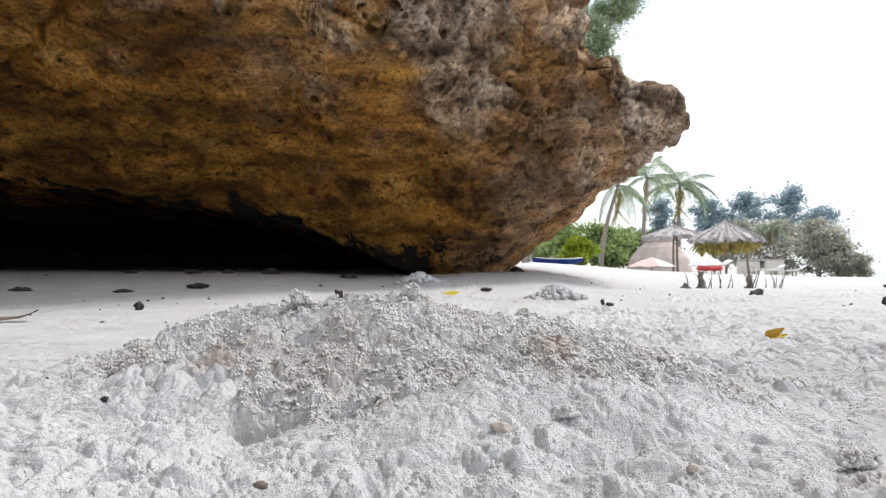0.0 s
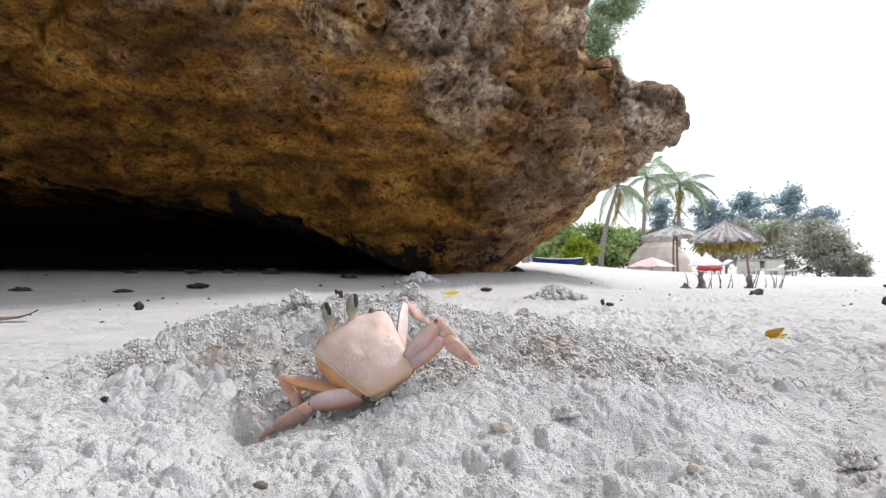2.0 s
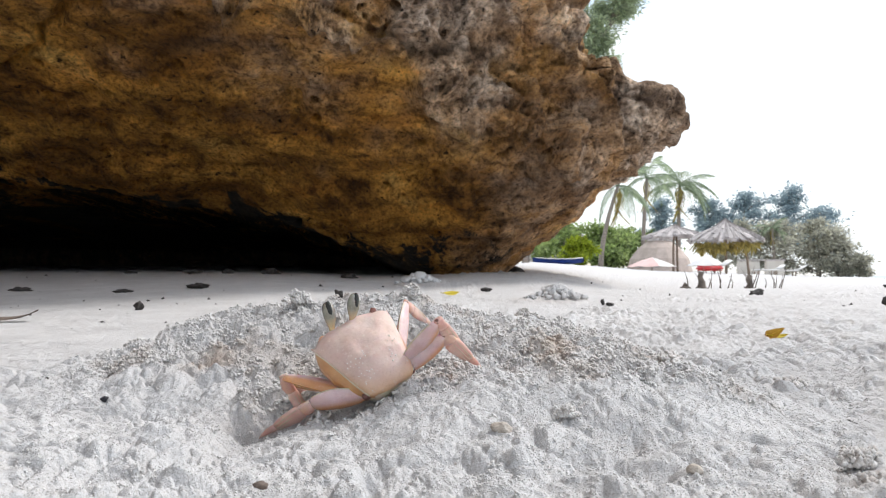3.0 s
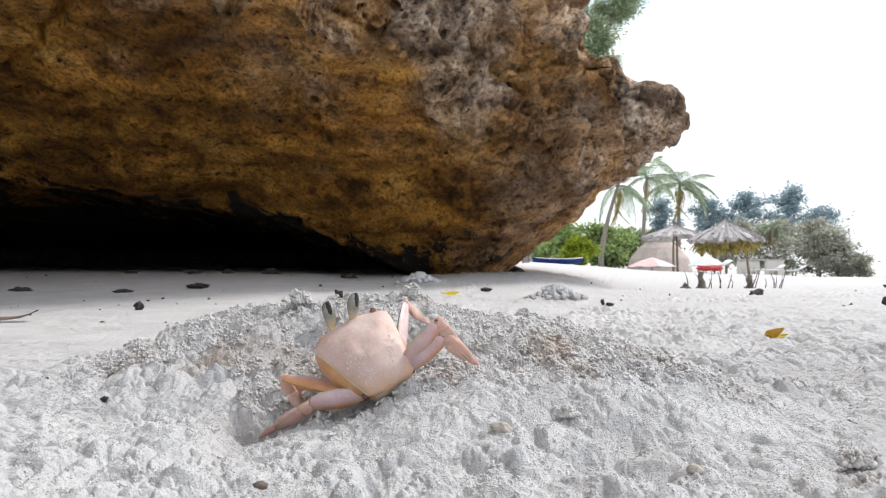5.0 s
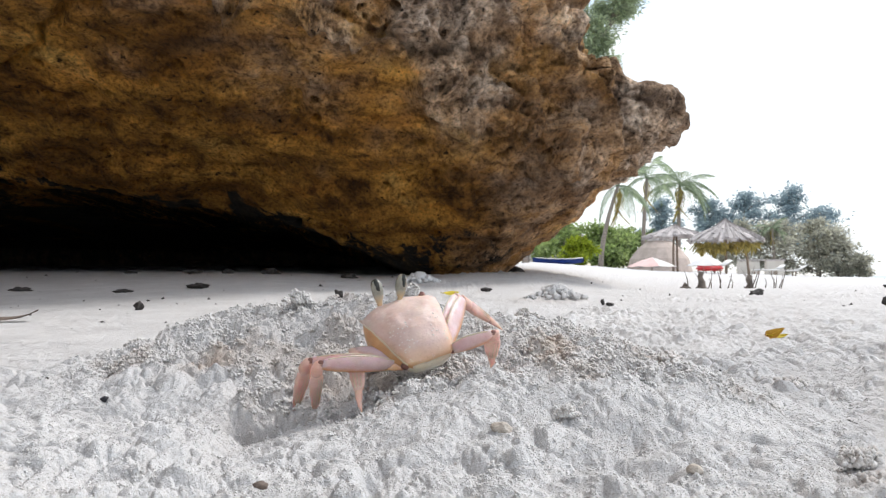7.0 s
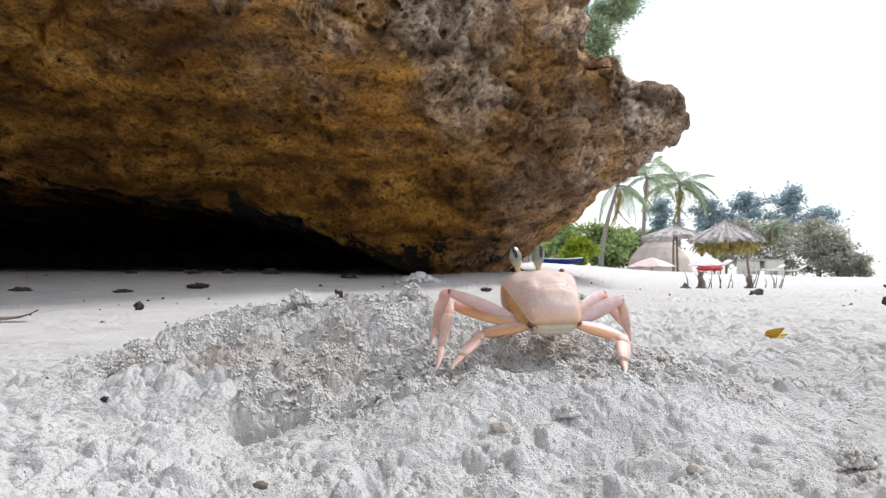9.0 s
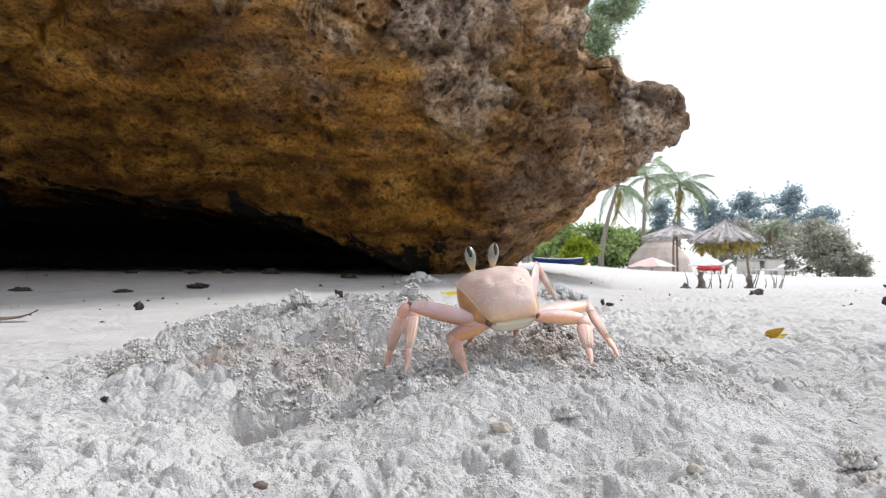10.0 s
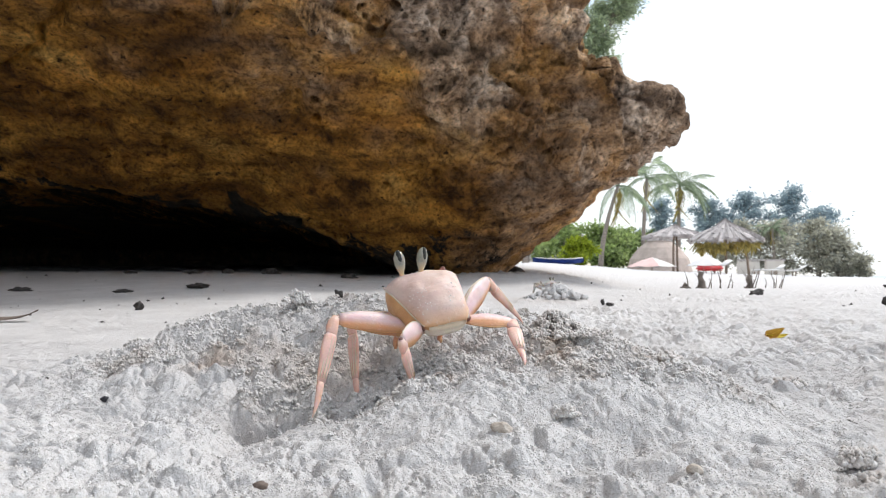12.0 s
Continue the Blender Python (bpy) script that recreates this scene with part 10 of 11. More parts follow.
        (11.6, pose(0.0554, 0.0319, -0.0075, 152.9, 47.5, 19.5)), (11.7, pose(0.0557, 0.0316, -0.0079, 153.7, 47.2, 20.0)), (11.8, pose(0.0561, 0.0313, -0.0083, 154.6, 46.9, 20.5)), (11.9, pose(0.0564, 0.0310, -0.0087, 155.5, 46.6, 21.0)),
        (12, pose(0.0567, 0.0307, -0.0091, 156.4, 46.2, 21.5))])
    walk(crab_legs["right", "c"][0], [
        (0, pose(0.0170, -0.0090, -0.0130, -174.4, -31.8, 21.8)), (0.5, pose(0.0170, -0.0090, -0.0130, -174.4, -31.8, 21.8)), (0.525, pose(0.0170, -0.0090, -0.0130, -144.5, -4.4, 32.7)), (0.55, pose(0.0170, -0.0090, -0.0130, -109.3, 13.2, 56.2)),
        (0.6, pose(0.0170, -0.0090, -0.0130, -109.3, 13.2, 56.2)), (0.65, pose(0.0170, -0.0090, -0.0130, -55.1, -17.7, 20.4)), (0.7, pose(0.0170, -0.0090, -0.0130, 19.1, -40.6, -27.7)), (0.8, pose(0.0170, -0.0090, -0.0130, 18.2, -40.1, -27.4)),
        (0.9, pose(0.0170, -0.0090, -0.0130, 17.2, -39.6, -27.1)), (1, pose(0.0170, -0.0090, -0.0130, 17.3, -39.9, -27.6)), (1.1, pose(0.0170, -0.0090, -0.0130, 17.5, -40.3, -28.0)), (1.2, pose(0.0170, -0.0090, -0.0130, 17.7, -40.7, -28.4)),
        (1.3, pose(0.0170, -0.0090, -0.0130, 17.9, -41.0, -28.9)), (1.4, pose(0.0170, -0.0090, -0.0130, 18.1, -41.4, -29.3)), (1.5, pose(0.0170, -0.0090, -0.0130, 55.3, -45.9, -27.3)), (1.6, pose(0.0170, -0.0090, -0.0130, 53.3, -52.8, -32.6)),
        (1.7, pose(0.0170, -0.0090, -0.0130, 54.7, -59.4, -40.8)), (1.8, pose(0.0170, -0.0090, -0.0130, 52.3, -61.4, -46.8)), (1.9, pose(0.0170, -0.0090, -0.0130, 50.3, -62.9, -53.6)), (2, pose(0.0170, -0.0090, -0.0130, 49.1, -64.0, -61.1)),
        (2.1, pose(0.0170, -0.0090, -0.0130, 49.2, -64.1, -61.2)), (2.2, pose(0.0170, -0.0090, -0.0130, 49.4, -64.1, -61.3)), (2.3, pose(0.0170, -0.0090, -0.0130, 49.5, -64.1, -61.4)), (2.4, pose(0.0170, -0.0090, -0.0130, 49.7, -64.2, -61.5)),
        (2.5, pose(0.0170, -0.0090, -0.0130, 49.7, -64.2, -61.5)), (4, pose(0.0170, -0.0090, -0.0130, 50.1, -64.3, -62.0)), (5, pose(0.0170, -0.0090, -0.0130, 50.4, -64.4, -62.3)), (6, pose(0.0170, -0.0090, -0.0130, 50.7, -64.4, -62.7)),
        (6.2, pose(0.0170, -0.0090, -0.0130, 50.7, -64.5, -62.7)), (6.3, pose(0.0170, -0.0090, -0.0130, 50.7, -64.5, -62.8)), (6.4, pose(0.0170, -0.0090, -0.0130, 61.2, -61.5, -59.3)), (6.5, pose(0.0170, -0.0090, -0.0130, 76.3, -58.5, -56.7)),
        (6.6, pose(0.0170, -0.0090, -0.0130, 79.1, -63.2, -62.9)), (6.7, pose(0.0170, -0.0090, -0.0130, 84.1, -67.6, -71.5)), (6.8, pose(0.0170, -0.0090, -0.0130, 92.3, -71.2, -83.5)), (6.9, pose(0.0170, -0.0090, -0.0130, -1.5, -51.9, 29.9)),
        (7, pose(0.0170, -0.0090, -0.0130, -22.6, -5.8, 46.8)), (7.1, pose(0.0170, -0.0090, -0.0130, -21.9, -2.9, 44.8)), (7.2, pose(0.0170, -0.0090, -0.0130, -21.6, 0.1, 42.7)), (7.3, pose(0.0170, -0.0090, -0.0130, -20.7, -0.2, 42.3)),
        (7.4, pose(0.0170, -0.0090, -0.0130, -19.7, -0.5, 41.8)), (7.5, pose(0.0170, -0.0090, -0.0130, -18.7, -0.8, 41.4)), (7.6, pose(0.0170, -0.0090, -0.0130, -17.7, -1.2, 40.9)), (7.7, pose(0.0170, -0.0090, -0.0130, -16.6, -1.5, 40.5)),
        (7.8, pose(0.0170, -0.0090, -0.0130, -15.6, -1.8, 40.0)), (7.9, pose(0.0170, -0.0090, -0.0130, -14.4, -2.1, 39.6)), (8, pose(0.0170, -0.0090, -0.0130, -13.3, -2.5, 39.1)), (8.1, pose(0.0170, -0.0090, -0.0130, -12.1, -2.8, 38.7)),
        (8.2, pose(0.0170, -0.0090, -0.0130, -10.9, -3.1, 38.2)), (8.3, pose(0.0170, -0.0090, -0.0130, -9.7, -3.4, 37.8)), (8.4, pose(0.0170, -0.0090, -0.0130, -8.5, -3.8, 37.4)), (8.5, pose(0.0170, -0.0090, -0.0130, -7.2, -4.1, 36.9)),
        (8.6, pose(0.0170, -0.0090, -0.0130, -5.9, -4.4, 36.5)), (8.7, pose(0.0170, -0.0090, -0.0130, -4.6, -4.7, 36.0)), (8.8, pose(0.0170, -0.0090, -0.0130, -3.3, -5.0, 35.6)), (8.9, pose(0.0170, -0.0090, -0.0130, 4.1, -4.0, 32.4)),
        (9, pose(0.0170, -0.0090, -0.0130, 10.5, -2.8, 29.3)), (9.1, pose(0.0170, -0.0090, -0.0130, 10.4, -0.3, 26.1)), (9.2, pose(0.0170, -0.0090, -0.0130, 9.4, 1.8, 22.7)), (9.3, pose(0.0170, -0.0090, -0.0130, -15.5, 2.4, 21.1)),
        (9.4, pose(0.0170, -0.0090, -0.0130, -56.2, 3.1, 19.5)), (9.5, pose(0.0170, -0.0090, -0.0130, -85.4, 3.8, 18.0)), (9.6, pose(0.0170, -0.0090, -0.0130, -83.8, 4.4, 18.6)), (9.7, pose(0.0170, -0.0090, -0.0130, -82.3, 4.9, 19.3)),
        (9.8, pose(0.0170, -0.0090, -0.0130, -80.8, 5.4, 20.0)), (9.9, pose(0.0170, -0.0090, -0.0130, -79.9, 6.9, 18.9)), (10, pose(0.0170, -0.0090, -0.0130, -79.2, 8.4, 17.9)), (10.1, pose(0.0170, -0.0090, -0.0130, -78.7, 10.0, 16.8)),
        (10.2, pose(0.0170, -0.0090, -0.0130, -63.6, 5.1, 23.7)), (10.3, pose(0.0170, -0.0090, -0.0130, -41.3, -0.1, 30.9)), (10.4, pose(0.0170, -0.0090, -0.0130, -22.1, -5.3, 38.0)), (10.5, pose(0.0170, -0.0090, -0.0130, -13.4, -10.2, 44.9)),
        (10.6, pose(0.0170, -0.0090, -0.0130, -8.2, -7.3, 41.1)), (10.7, pose(0.0170, -0.0090, -0.0130, -2.3, -4.3, 37.3)), (10.8, pose(0.0170, -0.0090, -0.0130, 4.5, -1.4, 33.5)), (10.9, pose(0.0170, -0.0090, -0.0130, 2.7, -2.8, 31.5)),
        (11, pose(0.0170, -0.0090, -0.0130, 1.0, -4.1, 29.4)), (11.1, pose(0.0170, -0.0090, -0.0130, -0.7, -5.5, 27.4)), (11.2, pose(0.0170, -0.0090, -0.0130, -2.4, -6.9, 25.5)), (11.3, pose(0.0170, -0.0090, -0.0130, -8.7, -7.9, 31.2)),
        (11.4, pose(0.0170, -0.0090, -0.0130, -14.0, -8.8, 37.0)), (11.5, pose(0.0170, -0.0090, -0.0130, -18.2, -9.6, 42.7)), (11.6, pose(0.0170, -0.0090, -0.0130, -18.3, -9.1, 42.4)), (11.7, pose(0.0170, -0.0090, -0.0130, -18.4, -8.6, 42.1)),
        (11.8, pose(0.0170, -0.0090, -0.0130, -18.5, -8.1, 41.9)), (11.9, pose(0.0170, -0.0090, -0.0130, -18.5, -7.6, 41.6)), (12, pose(0.0170, -0.0090, -0.0130, -18.6, -7.2, 41.3))])
    walk(crab_legs["right", "c"][1], [
        (0, pose(0.0581, 0.0074, 0.0144, -13.8, 69.4, -168.1)), (0.5, pose(0.0581, 0.0074, 0.0144, -13.8, 69.4, -168.1)), (0.525, pose(0.0517, 0.0202, -0.0052, 76.0, 33.4, -86.3)), (0.55, pose(0.0452, 0.0331, -0.0249, 95.5, -22.6, -81.0)),
        (0.6, pose(0.0452, 0.0331, -0.0249, 95.5, -22.6, -81.0)), (0.65, pose(0.0634, 0.0082, 0.0028, 88.9, 38.6, -95.0)), (0.7, pose(0.0520, -0.0273, 0.0209, -129.1, 71.3, 34.4)), (0.8, pose(0.0523, -0.0273, 0.0205, -128.0, 72.4, 35.2)),
        (0.9, pose(0.0527, -0.0273, 0.0201, -127.0, 73.4, 35.8)), (1, pose(0.0523, -0.0274, 0.0204, -126.7, 73.4, 35.9)), (1.1, pose(0.0520, -0.0276, 0.0206, -126.4, 73.4, 36.0)), (1.2, pose(0.0517, -0.0278, 0.0209, -126.1, 73.4, 36.1)),
        (1.3, pose(0.0514, -0.0279, 0.0211, -125.8, 73.4, 36.1)), (1.4, pose(0.0510, -0.0281, 0.0214, -125.5, 73.4, 36.2)), (1.5, pose(0.0491, -0.0256, 0.0244, -112.1, 51.9, 81.5)), (1.6, pose(0.0435, -0.0259, 0.0284, -122.3, 55.0, 66.6)),
        (1.7, pose(0.0370, -0.0263, 0.0318, -134.0, 54.8, 50.1)), (1.8, pose(0.0341, -0.0272, 0.0326, -135.4, 57.3, 41.5)), (1.9, pose(0.0311, -0.0280, 0.0333, -137.4, 58.8, 31.7)), (2, pose(0.0280, -0.0289, 0.0337, -139.6, 59.3, 21.2)),
        (2.1, pose(0.0280, -0.0289, 0.0338, -139.6, 59.2, 21.2)), (2.2, pose(0.0279, -0.0289, 0.0338, -139.7, 59.2, 21.2)), (2.3, pose(0.0279, -0.0289, 0.0338, -139.7, 59.1, 21.2)), (2.4, pose(0.0278, -0.0289, 0.0338, -139.8, 59.0, 21.2)),
        (2.5, pose(0.0278, -0.0289, 0.0338, -139.8, 59.0, 21.2)), (4, pose(0.0276, -0.0289, 0.0339, -139.7, 59.0, 21.2)), (5, pose(0.0274, -0.0289, 0.0339, -139.6, 59.0, 21.2)), (6, pose(0.0273, -0.0289, 0.0339, -139.6, 59.0, 21.2)),
        (6.2, pose(0.0273, -0.0289, 0.0339, -139.6, 59.0, 21.2)), (6.3, pose(0.0273, -0.0289, 0.0339, -139.6, 59.0, 21.2)), (6.4, pose(0.0297, -0.0303, 0.0327, -126.7, 58.5, 47.5)), (6.5, pose(0.0319, -0.0317, 0.0313, -121.4, 53.5, 70.1)),
        (6.6, pose(0.0277, -0.0298, 0.0334, -129.2, 55.2, 60.2)), (6.7, pose(0.0233, -0.0278, 0.0351, -137.4, 55.9, 49.5)), (6.8, pose(0.0189, -0.0256, 0.0362, -145.3, 55.6, 38.6)), (6.9, pose(0.0448, 0.0070, 0.0279, 177.6, 66.1, 26.5)),
        (7, pose(0.0524, 0.0287, -0.0077, 146.2, 46.5, 18.6)), (7.1, pose(0.0539, 0.0276, -0.0104, 144.9, 49.7, 15.4)), (7.2, pose(0.0552, 0.0263, -0.0131, 142.9, 52.3, 11.9)), (7.3, pose(0.0555, 0.0260, -0.0128, 144.9, 52.1, 13.2)),
        (7.4, pose(0.0558, 0.0257, -0.0125, 146.9, 51.9, 14.5)), (7.5, pose(0.0560, 0.0254, -0.0122, 148.9, 51.6, 15.8)), (7.6, pose(0.0563, 0.0251, -0.0119, 150.9, 51.3, 17.1)), (7.7, pose(0.0565, 0.0247, -0.0116, 152.9, 51.0, 18.3)),
        (7.8, pose(0.0568, 0.0244, -0.0114, 154.9, 50.7, 19.6)), (7.9, pose(0.0570, 0.0241, -0.0111, 157.0, 50.4, 20.9)), (8, pose(0.0573, 0.0238, -0.0108, 159.0, 50.1, 22.2)), (8.1, pose(0.0575, 0.0235, -0.0105, 161.1, 49.8, 23.4)),
        (8.2, pose(0.0578, 0.0231, -0.0102, 163.1, 49.4, 24.7)), (8.3, pose(0.0580, 0.0228, -0.0099, 165.1, 49.0, 25.9)), (8.4, pose(0.0582, 0.0225, -0.0096, 167.2, 48.6, 27.1)), (8.5, pose(0.0585, 0.0222, -0.0093, 169.2, 48.2, 28.3)),
        (8.6, pose(0.0587, 0.0218, -0.0090, 171.2, 47.8, 29.5)), (8.7, pose(0.0589, 0.0215, -0.0087, 173.2, 47.4, 30.6)), (8.8, pose(0.0591, 0.0212, -0.0084, 175.2, 47.0, 31.8)), (8.9, pose(0.0608, 0.0188, -0.0094, -173.6, 49.7, 37.6)),
        (9, pose(0.0623, 0.0165, -0.0105, -162.9, 51.7, 43.4)), (9.1, pose(0.0637, 0.0139, -0.0127, -160.6, 57.0, 42.6)), (9.2, pose(0.0649, 0.0111, -0.0146, -159.5, 62.2, 40.7)), (9.3, pose(0.0655, 0.0097, -0.0152, 118.1, 72.3, -39.0)),
        (9.4, pose(0.0659, 0.0083, -0.0158, 72.4, 29.5, -98.7)), (9.5, pose(0.0664, 0.0070, -0.0164, 84.2, 1.4, -109.4)), (9.6, pose(0.0661, 0.0075, -0.0170, 82.9, 2.4, -107.5)), (9.7, pose(0.0659, 0.0081, -0.0174, 81.6, 3.6, -105.6)),
        (9.8, pose(0.0657, 0.0087, -0.0179, 80.5, 4.8, -103.7)), (9.9, pose(0.0658, 0.0077, -0.0192, 79.0, 5.3, -101.6)), (10, pose(0.0660, 0.0068, -0.0206, 77.7, 5.9, -99.5)), (10.1, pose(0.0660, 0.0058, -0.0220, 76.4, 6.4, -97.4)),
        (10.2, pose(0.0644, 0.0119, -0.0176, 75.5, 22.9, -89.8)), (10.3, pose(0.0616, 0.0177, -0.0129, 84.6, 48.5, -66.4)), (10.4, pose(0.0578, 0.0229, -0.0082, 130.7, 60.4, -9.4)), (10.5, pose(0.0532, 0.0272, -0.0038, 158.6, 51.4, 25.5)),
        (10.6, pose(0.0559, 0.0249, -0.0064, 167.0, 50.6, 30.0)), (10.7, pose(0.0583, 0.0224, -0.0091, 176.4, 49.4, 34.4)), (10.8, pose(0.0603, 0.0197, -0.0117, -173.4, 47.7, 38.5)), (10.9, pose(0.0613, 0.0181, -0.0105, -176.0, 47.2, 34.5)),
        (11, pose(0.0622, 0.0165, -0.0093, -178.6, 46.6, 30.5)), (11.1, pose(0.0629, 0.0149, -0.0080, 178.9, 45.9, 26.6)), (11.2, pose(0.0636, 0.0132, -0.0068, 176.6, 45.1, 22.8)), (11.3, pose(0.0611, 0.0176, -0.0058, 167.1, 47.9, 20.3)),
        (11.4, pose(0.0581, 0.0219, -0.0050, 158.1, 50.3, 17.6)), (11.5, pose(0.0547, 0.0258, -0.0044, 149.8, 52.1, 14.9)), (11.6, pose(0.0549, 0.0256, -0.0048, 149.9, 51.8, 15.0)), (11.7, pose(0.0551, 0.0255, -0.0052, 150.0, 51.4, 15.0)),
        (11.8, pose(0.0553, 0.0254, -0.0057, 150.1, 51.1, 15.0)), (11.9, pose(0.0556, 0.0252, -0.0061, 150.1, 50.7, 15.1)), (12, pose(0.0558, 0.0250, -0.0065, 150.2, 50.4, 15.1))])
    walk(crab_legs["right", "d"][0], [
        (0, pose(0.0150, -0.0145, -0.0105, -174.4, -31.8, 21.8)), (0.5, pose(0.0150, -0.0145, -0.0105, -174.4, -31.8, 21.8)), (0.55, pose(0.0150, -0.0145, -0.0105, -115.3, -46.8, 7.0)), (0.6, pose(0.0150, -0.0145, -0.0105, -115.3, -46.8, 7.0)),
        (0.65, pose(0.0150, -0.0145, -0.0105, -118.3, -34.9, 13.1)), (0.7, pose(0.0150, -0.0145, -0.0105, -114.4, -22.9, 17.7)), (0.8, pose(0.0150, -0.0145, -0.0105, -57.9, -15.6, 6.1)), (0.9, pose(0.0150, -0.0145, -0.0105, -6.4, -7.7, -4.7)),
        (1, pose(0.0150, -0.0145, -0.0105, -6.3, -7.7, -4.7)), (1.1, pose(0.0150, -0.0145, -0.0105, -6.3, -7.8, -4.6)), (1.2, pose(0.0150, -0.0145, -0.0105, -6.2, -7.8, -4.5)), (1.3, pose(0.0150, -0.0145, -0.0105, -6.1, -7.9, -4.5)),
        (1.4, pose(0.0150, -0.0145, -0.0105, -6.1, -7.9, -4.4)), (1.5, pose(0.0150, -0.0145, -0.0105, 3.8, -14.5, 7.9)), (1.6, pose(0.0150, -0.0145, -0.0105, 1.6, -28.2, 1.1)), (1.7, pose(0.0150, -0.0145, -0.0105, 0.1, -43.1, -5.9)),
        (1.8, pose(0.0150, -0.0145, -0.0105, -1.4, -44.6, -12.3)), (1.9, pose(0.0150, -0.0145, -0.0105, -0.4, -45.9, -19.1)), (2, pose(0.0150, -0.0145, -0.0105, 2.9, -46.7, -26.2)), (2.1, pose(0.0150, -0.0145, -0.0105, 2.9, -46.8, -26.2)),
        (2.2, pose(0.0150, -0.0145, -0.0105, 3.0, -46.9, -26.3)), (2.3, pose(0.0150, -0.0145, -0.0105, 3.1, -47.0, -26.3)), (2.4, pose(0.0150, -0.0145, -0.0105, 3.1, -47.1, -26.3)), (2.5, pose(0.0150, -0.0145, -0.0105, 3.2, -47.1, -26.4)),
        (4, pose(0.0150, -0.0145, -0.0105, 3.6, -47.6, -27.0)), (5, pose(0.0150, -0.0145, -0.0105, 3.8, -48.0, -27.4)), (6, pose(0.0150, -0.0145, -0.0105, 4.1, -48.3, -27.9)), (6.2, pose(0.0150, -0.0145, -0.0105, 4.2, -48.4, -28.0)),
        (6.3, pose(0.0150, -0.0145, -0.0105, 4.2, -48.4, -28.0)), (6.4, pose(0.0150, -0.0145, -0.0105, 14.3, -48.0, -33.9)), (6.5, pose(0.0150, -0.0145, -0.0105, 23.1, -46.4, -40.1)), (6.6, pose(0.0150, -0.0145, -0.0105, 23.6, -41.9, -39.4)),
        (6.7, pose(0.0150, -0.0145, -0.0105, 24.3, -37.2, -38.7)), (6.8, pose(0.0150, -0.0145, -0.0105, 25.2, -32.6, -38.2)), (6.9, pose(0.0150, -0.0145, -0.0105, 26.8, -32.1, -39.9)), (7, pose(0.0150, -0.0145, -0.0105, 28.0, -31.5, -41.6)),
        (7.1, pose(0.0150, -0.0145, -0.0105, 29.4, -42.7, -44.7)), (7.2, pose(0.0150, -0.0145, -0.0105, 32.8, -53.5, -50.0)), (7.3, pose(0.0150, -0.0145, -0.0105, 28.3, -51.3, -49.9)), (7.4, pose(0.0150, -0.0145, -0.0105, 23.4, -49.1, -49.8)),
        (7.5, pose(0.0150, -0.0145, -0.0105, 17.8, -46.8, -49.6)), (7.6, pose(0.0150, -0.0145, -0.0105, 11.7, -44.5, -49.3)), (7.7, pose(0.0150, -0.0145, -0.0105, 4.9, -42.2, -49.0)), (7.8, pose(0.0150, -0.0145, -0.0105, -2.5, -39.8, -48.7)),
        (7.9, pose(0.0150, -0.0145, -0.0105, -10.5, -37.4, -48.3)), (8, pose(0.0150, -0.0145, -0.0105, -19.0, -35.0, -47.9)), (8.1, pose(0.0150, -0.0145, -0.0105, -27.6, -32.7, -47.5)), (8.2, pose(0.0150, -0.0145, -0.0105, -36.2, -30.3, -47.0)),
        (8.3, pose(0.0150, -0.0145, -0.0105, -44.4, -27.9, -46.6)), (8.4, pose(0.0150, -0.0145, -0.0105, -52.1, -25.6, -46.1)), (8.5, pose(0.0150, -0.0145, -0.0105, -59.0, -23.3, -45.5)), (8.6, pose(0.0150, -0.0145, -0.0105, -65.1, -21.1, -45.0)),
        (8.7, pose(0.0150, -0.0145, -0.0105, -70.5, -18.9, -44.5)), (8.8, pose(0.0150, -0.0145, -0.0105, -75.2, -16.8, -43.9)), (8.9, pose(0.0150, -0.0145, -0.0105, -84.3, -2.2, -29.0)), (9, pose(0.0150, -0.0145, -0.0105, -84.0, 11.7, -13.7)),
        (9.1, pose(0.0150, -0.0145, -0.0105, -89.7, 9.7, -24.4)), (9.2, pose(0.0150, -0.0145, -0.0105, -94.4, 6.3, -34.8)), (9.3, pose(0.0150, -0.0145, -0.0105, -92.4, 5.4, -34.9)), (9.4, pose(0.0150, -0.0145, -0.0105, -90.3, 4.4, -35.0)),
        (9.5, pose(0.0150, -0.0145, -0.0105, -88.0, 3.5, -35.1)), (9.6, pose(0.0150, -0.0145, -0.0105, -84.1, 3.1, -29.4)), (9.7, pose(0.0150, -0.0145, -0.0105, -80.4, 2.5, -23.7)), (9.8, pose(0.0150, -0.0145, -0.0105, -76.8, 1.6, -18.1)),
        (9.9, pose(0.0150, -0.0145, -0.0105, -76.1, 3.4, -15.6)), (10, pose(0.0150, -0.0145, -0.0105, -75.2, 5.3, -13.1)), (10.1, pose(0.0150, -0.0145, -0.0105, -74.2, 7.1, -10.6)), (10.2, pose(0.0150, -0.0145, -0.0105, -76.2, 6.8, -16.1)),
        (10.3, pose(0.0150, -0.0145, -0.0105, -78.1, 6.6, -21.7)), (10.4, pose(0.0150, -0.0145, -0.0105, -79.9, 6.4, -27.3)), (10.5, pose(0.0150, -0.0145, -0.0105, -81.5, 6.2, -32.9)), (10.6, pose(0.0150, -0.0145, -0.0105, -81.5, 5.6, -32.3)),
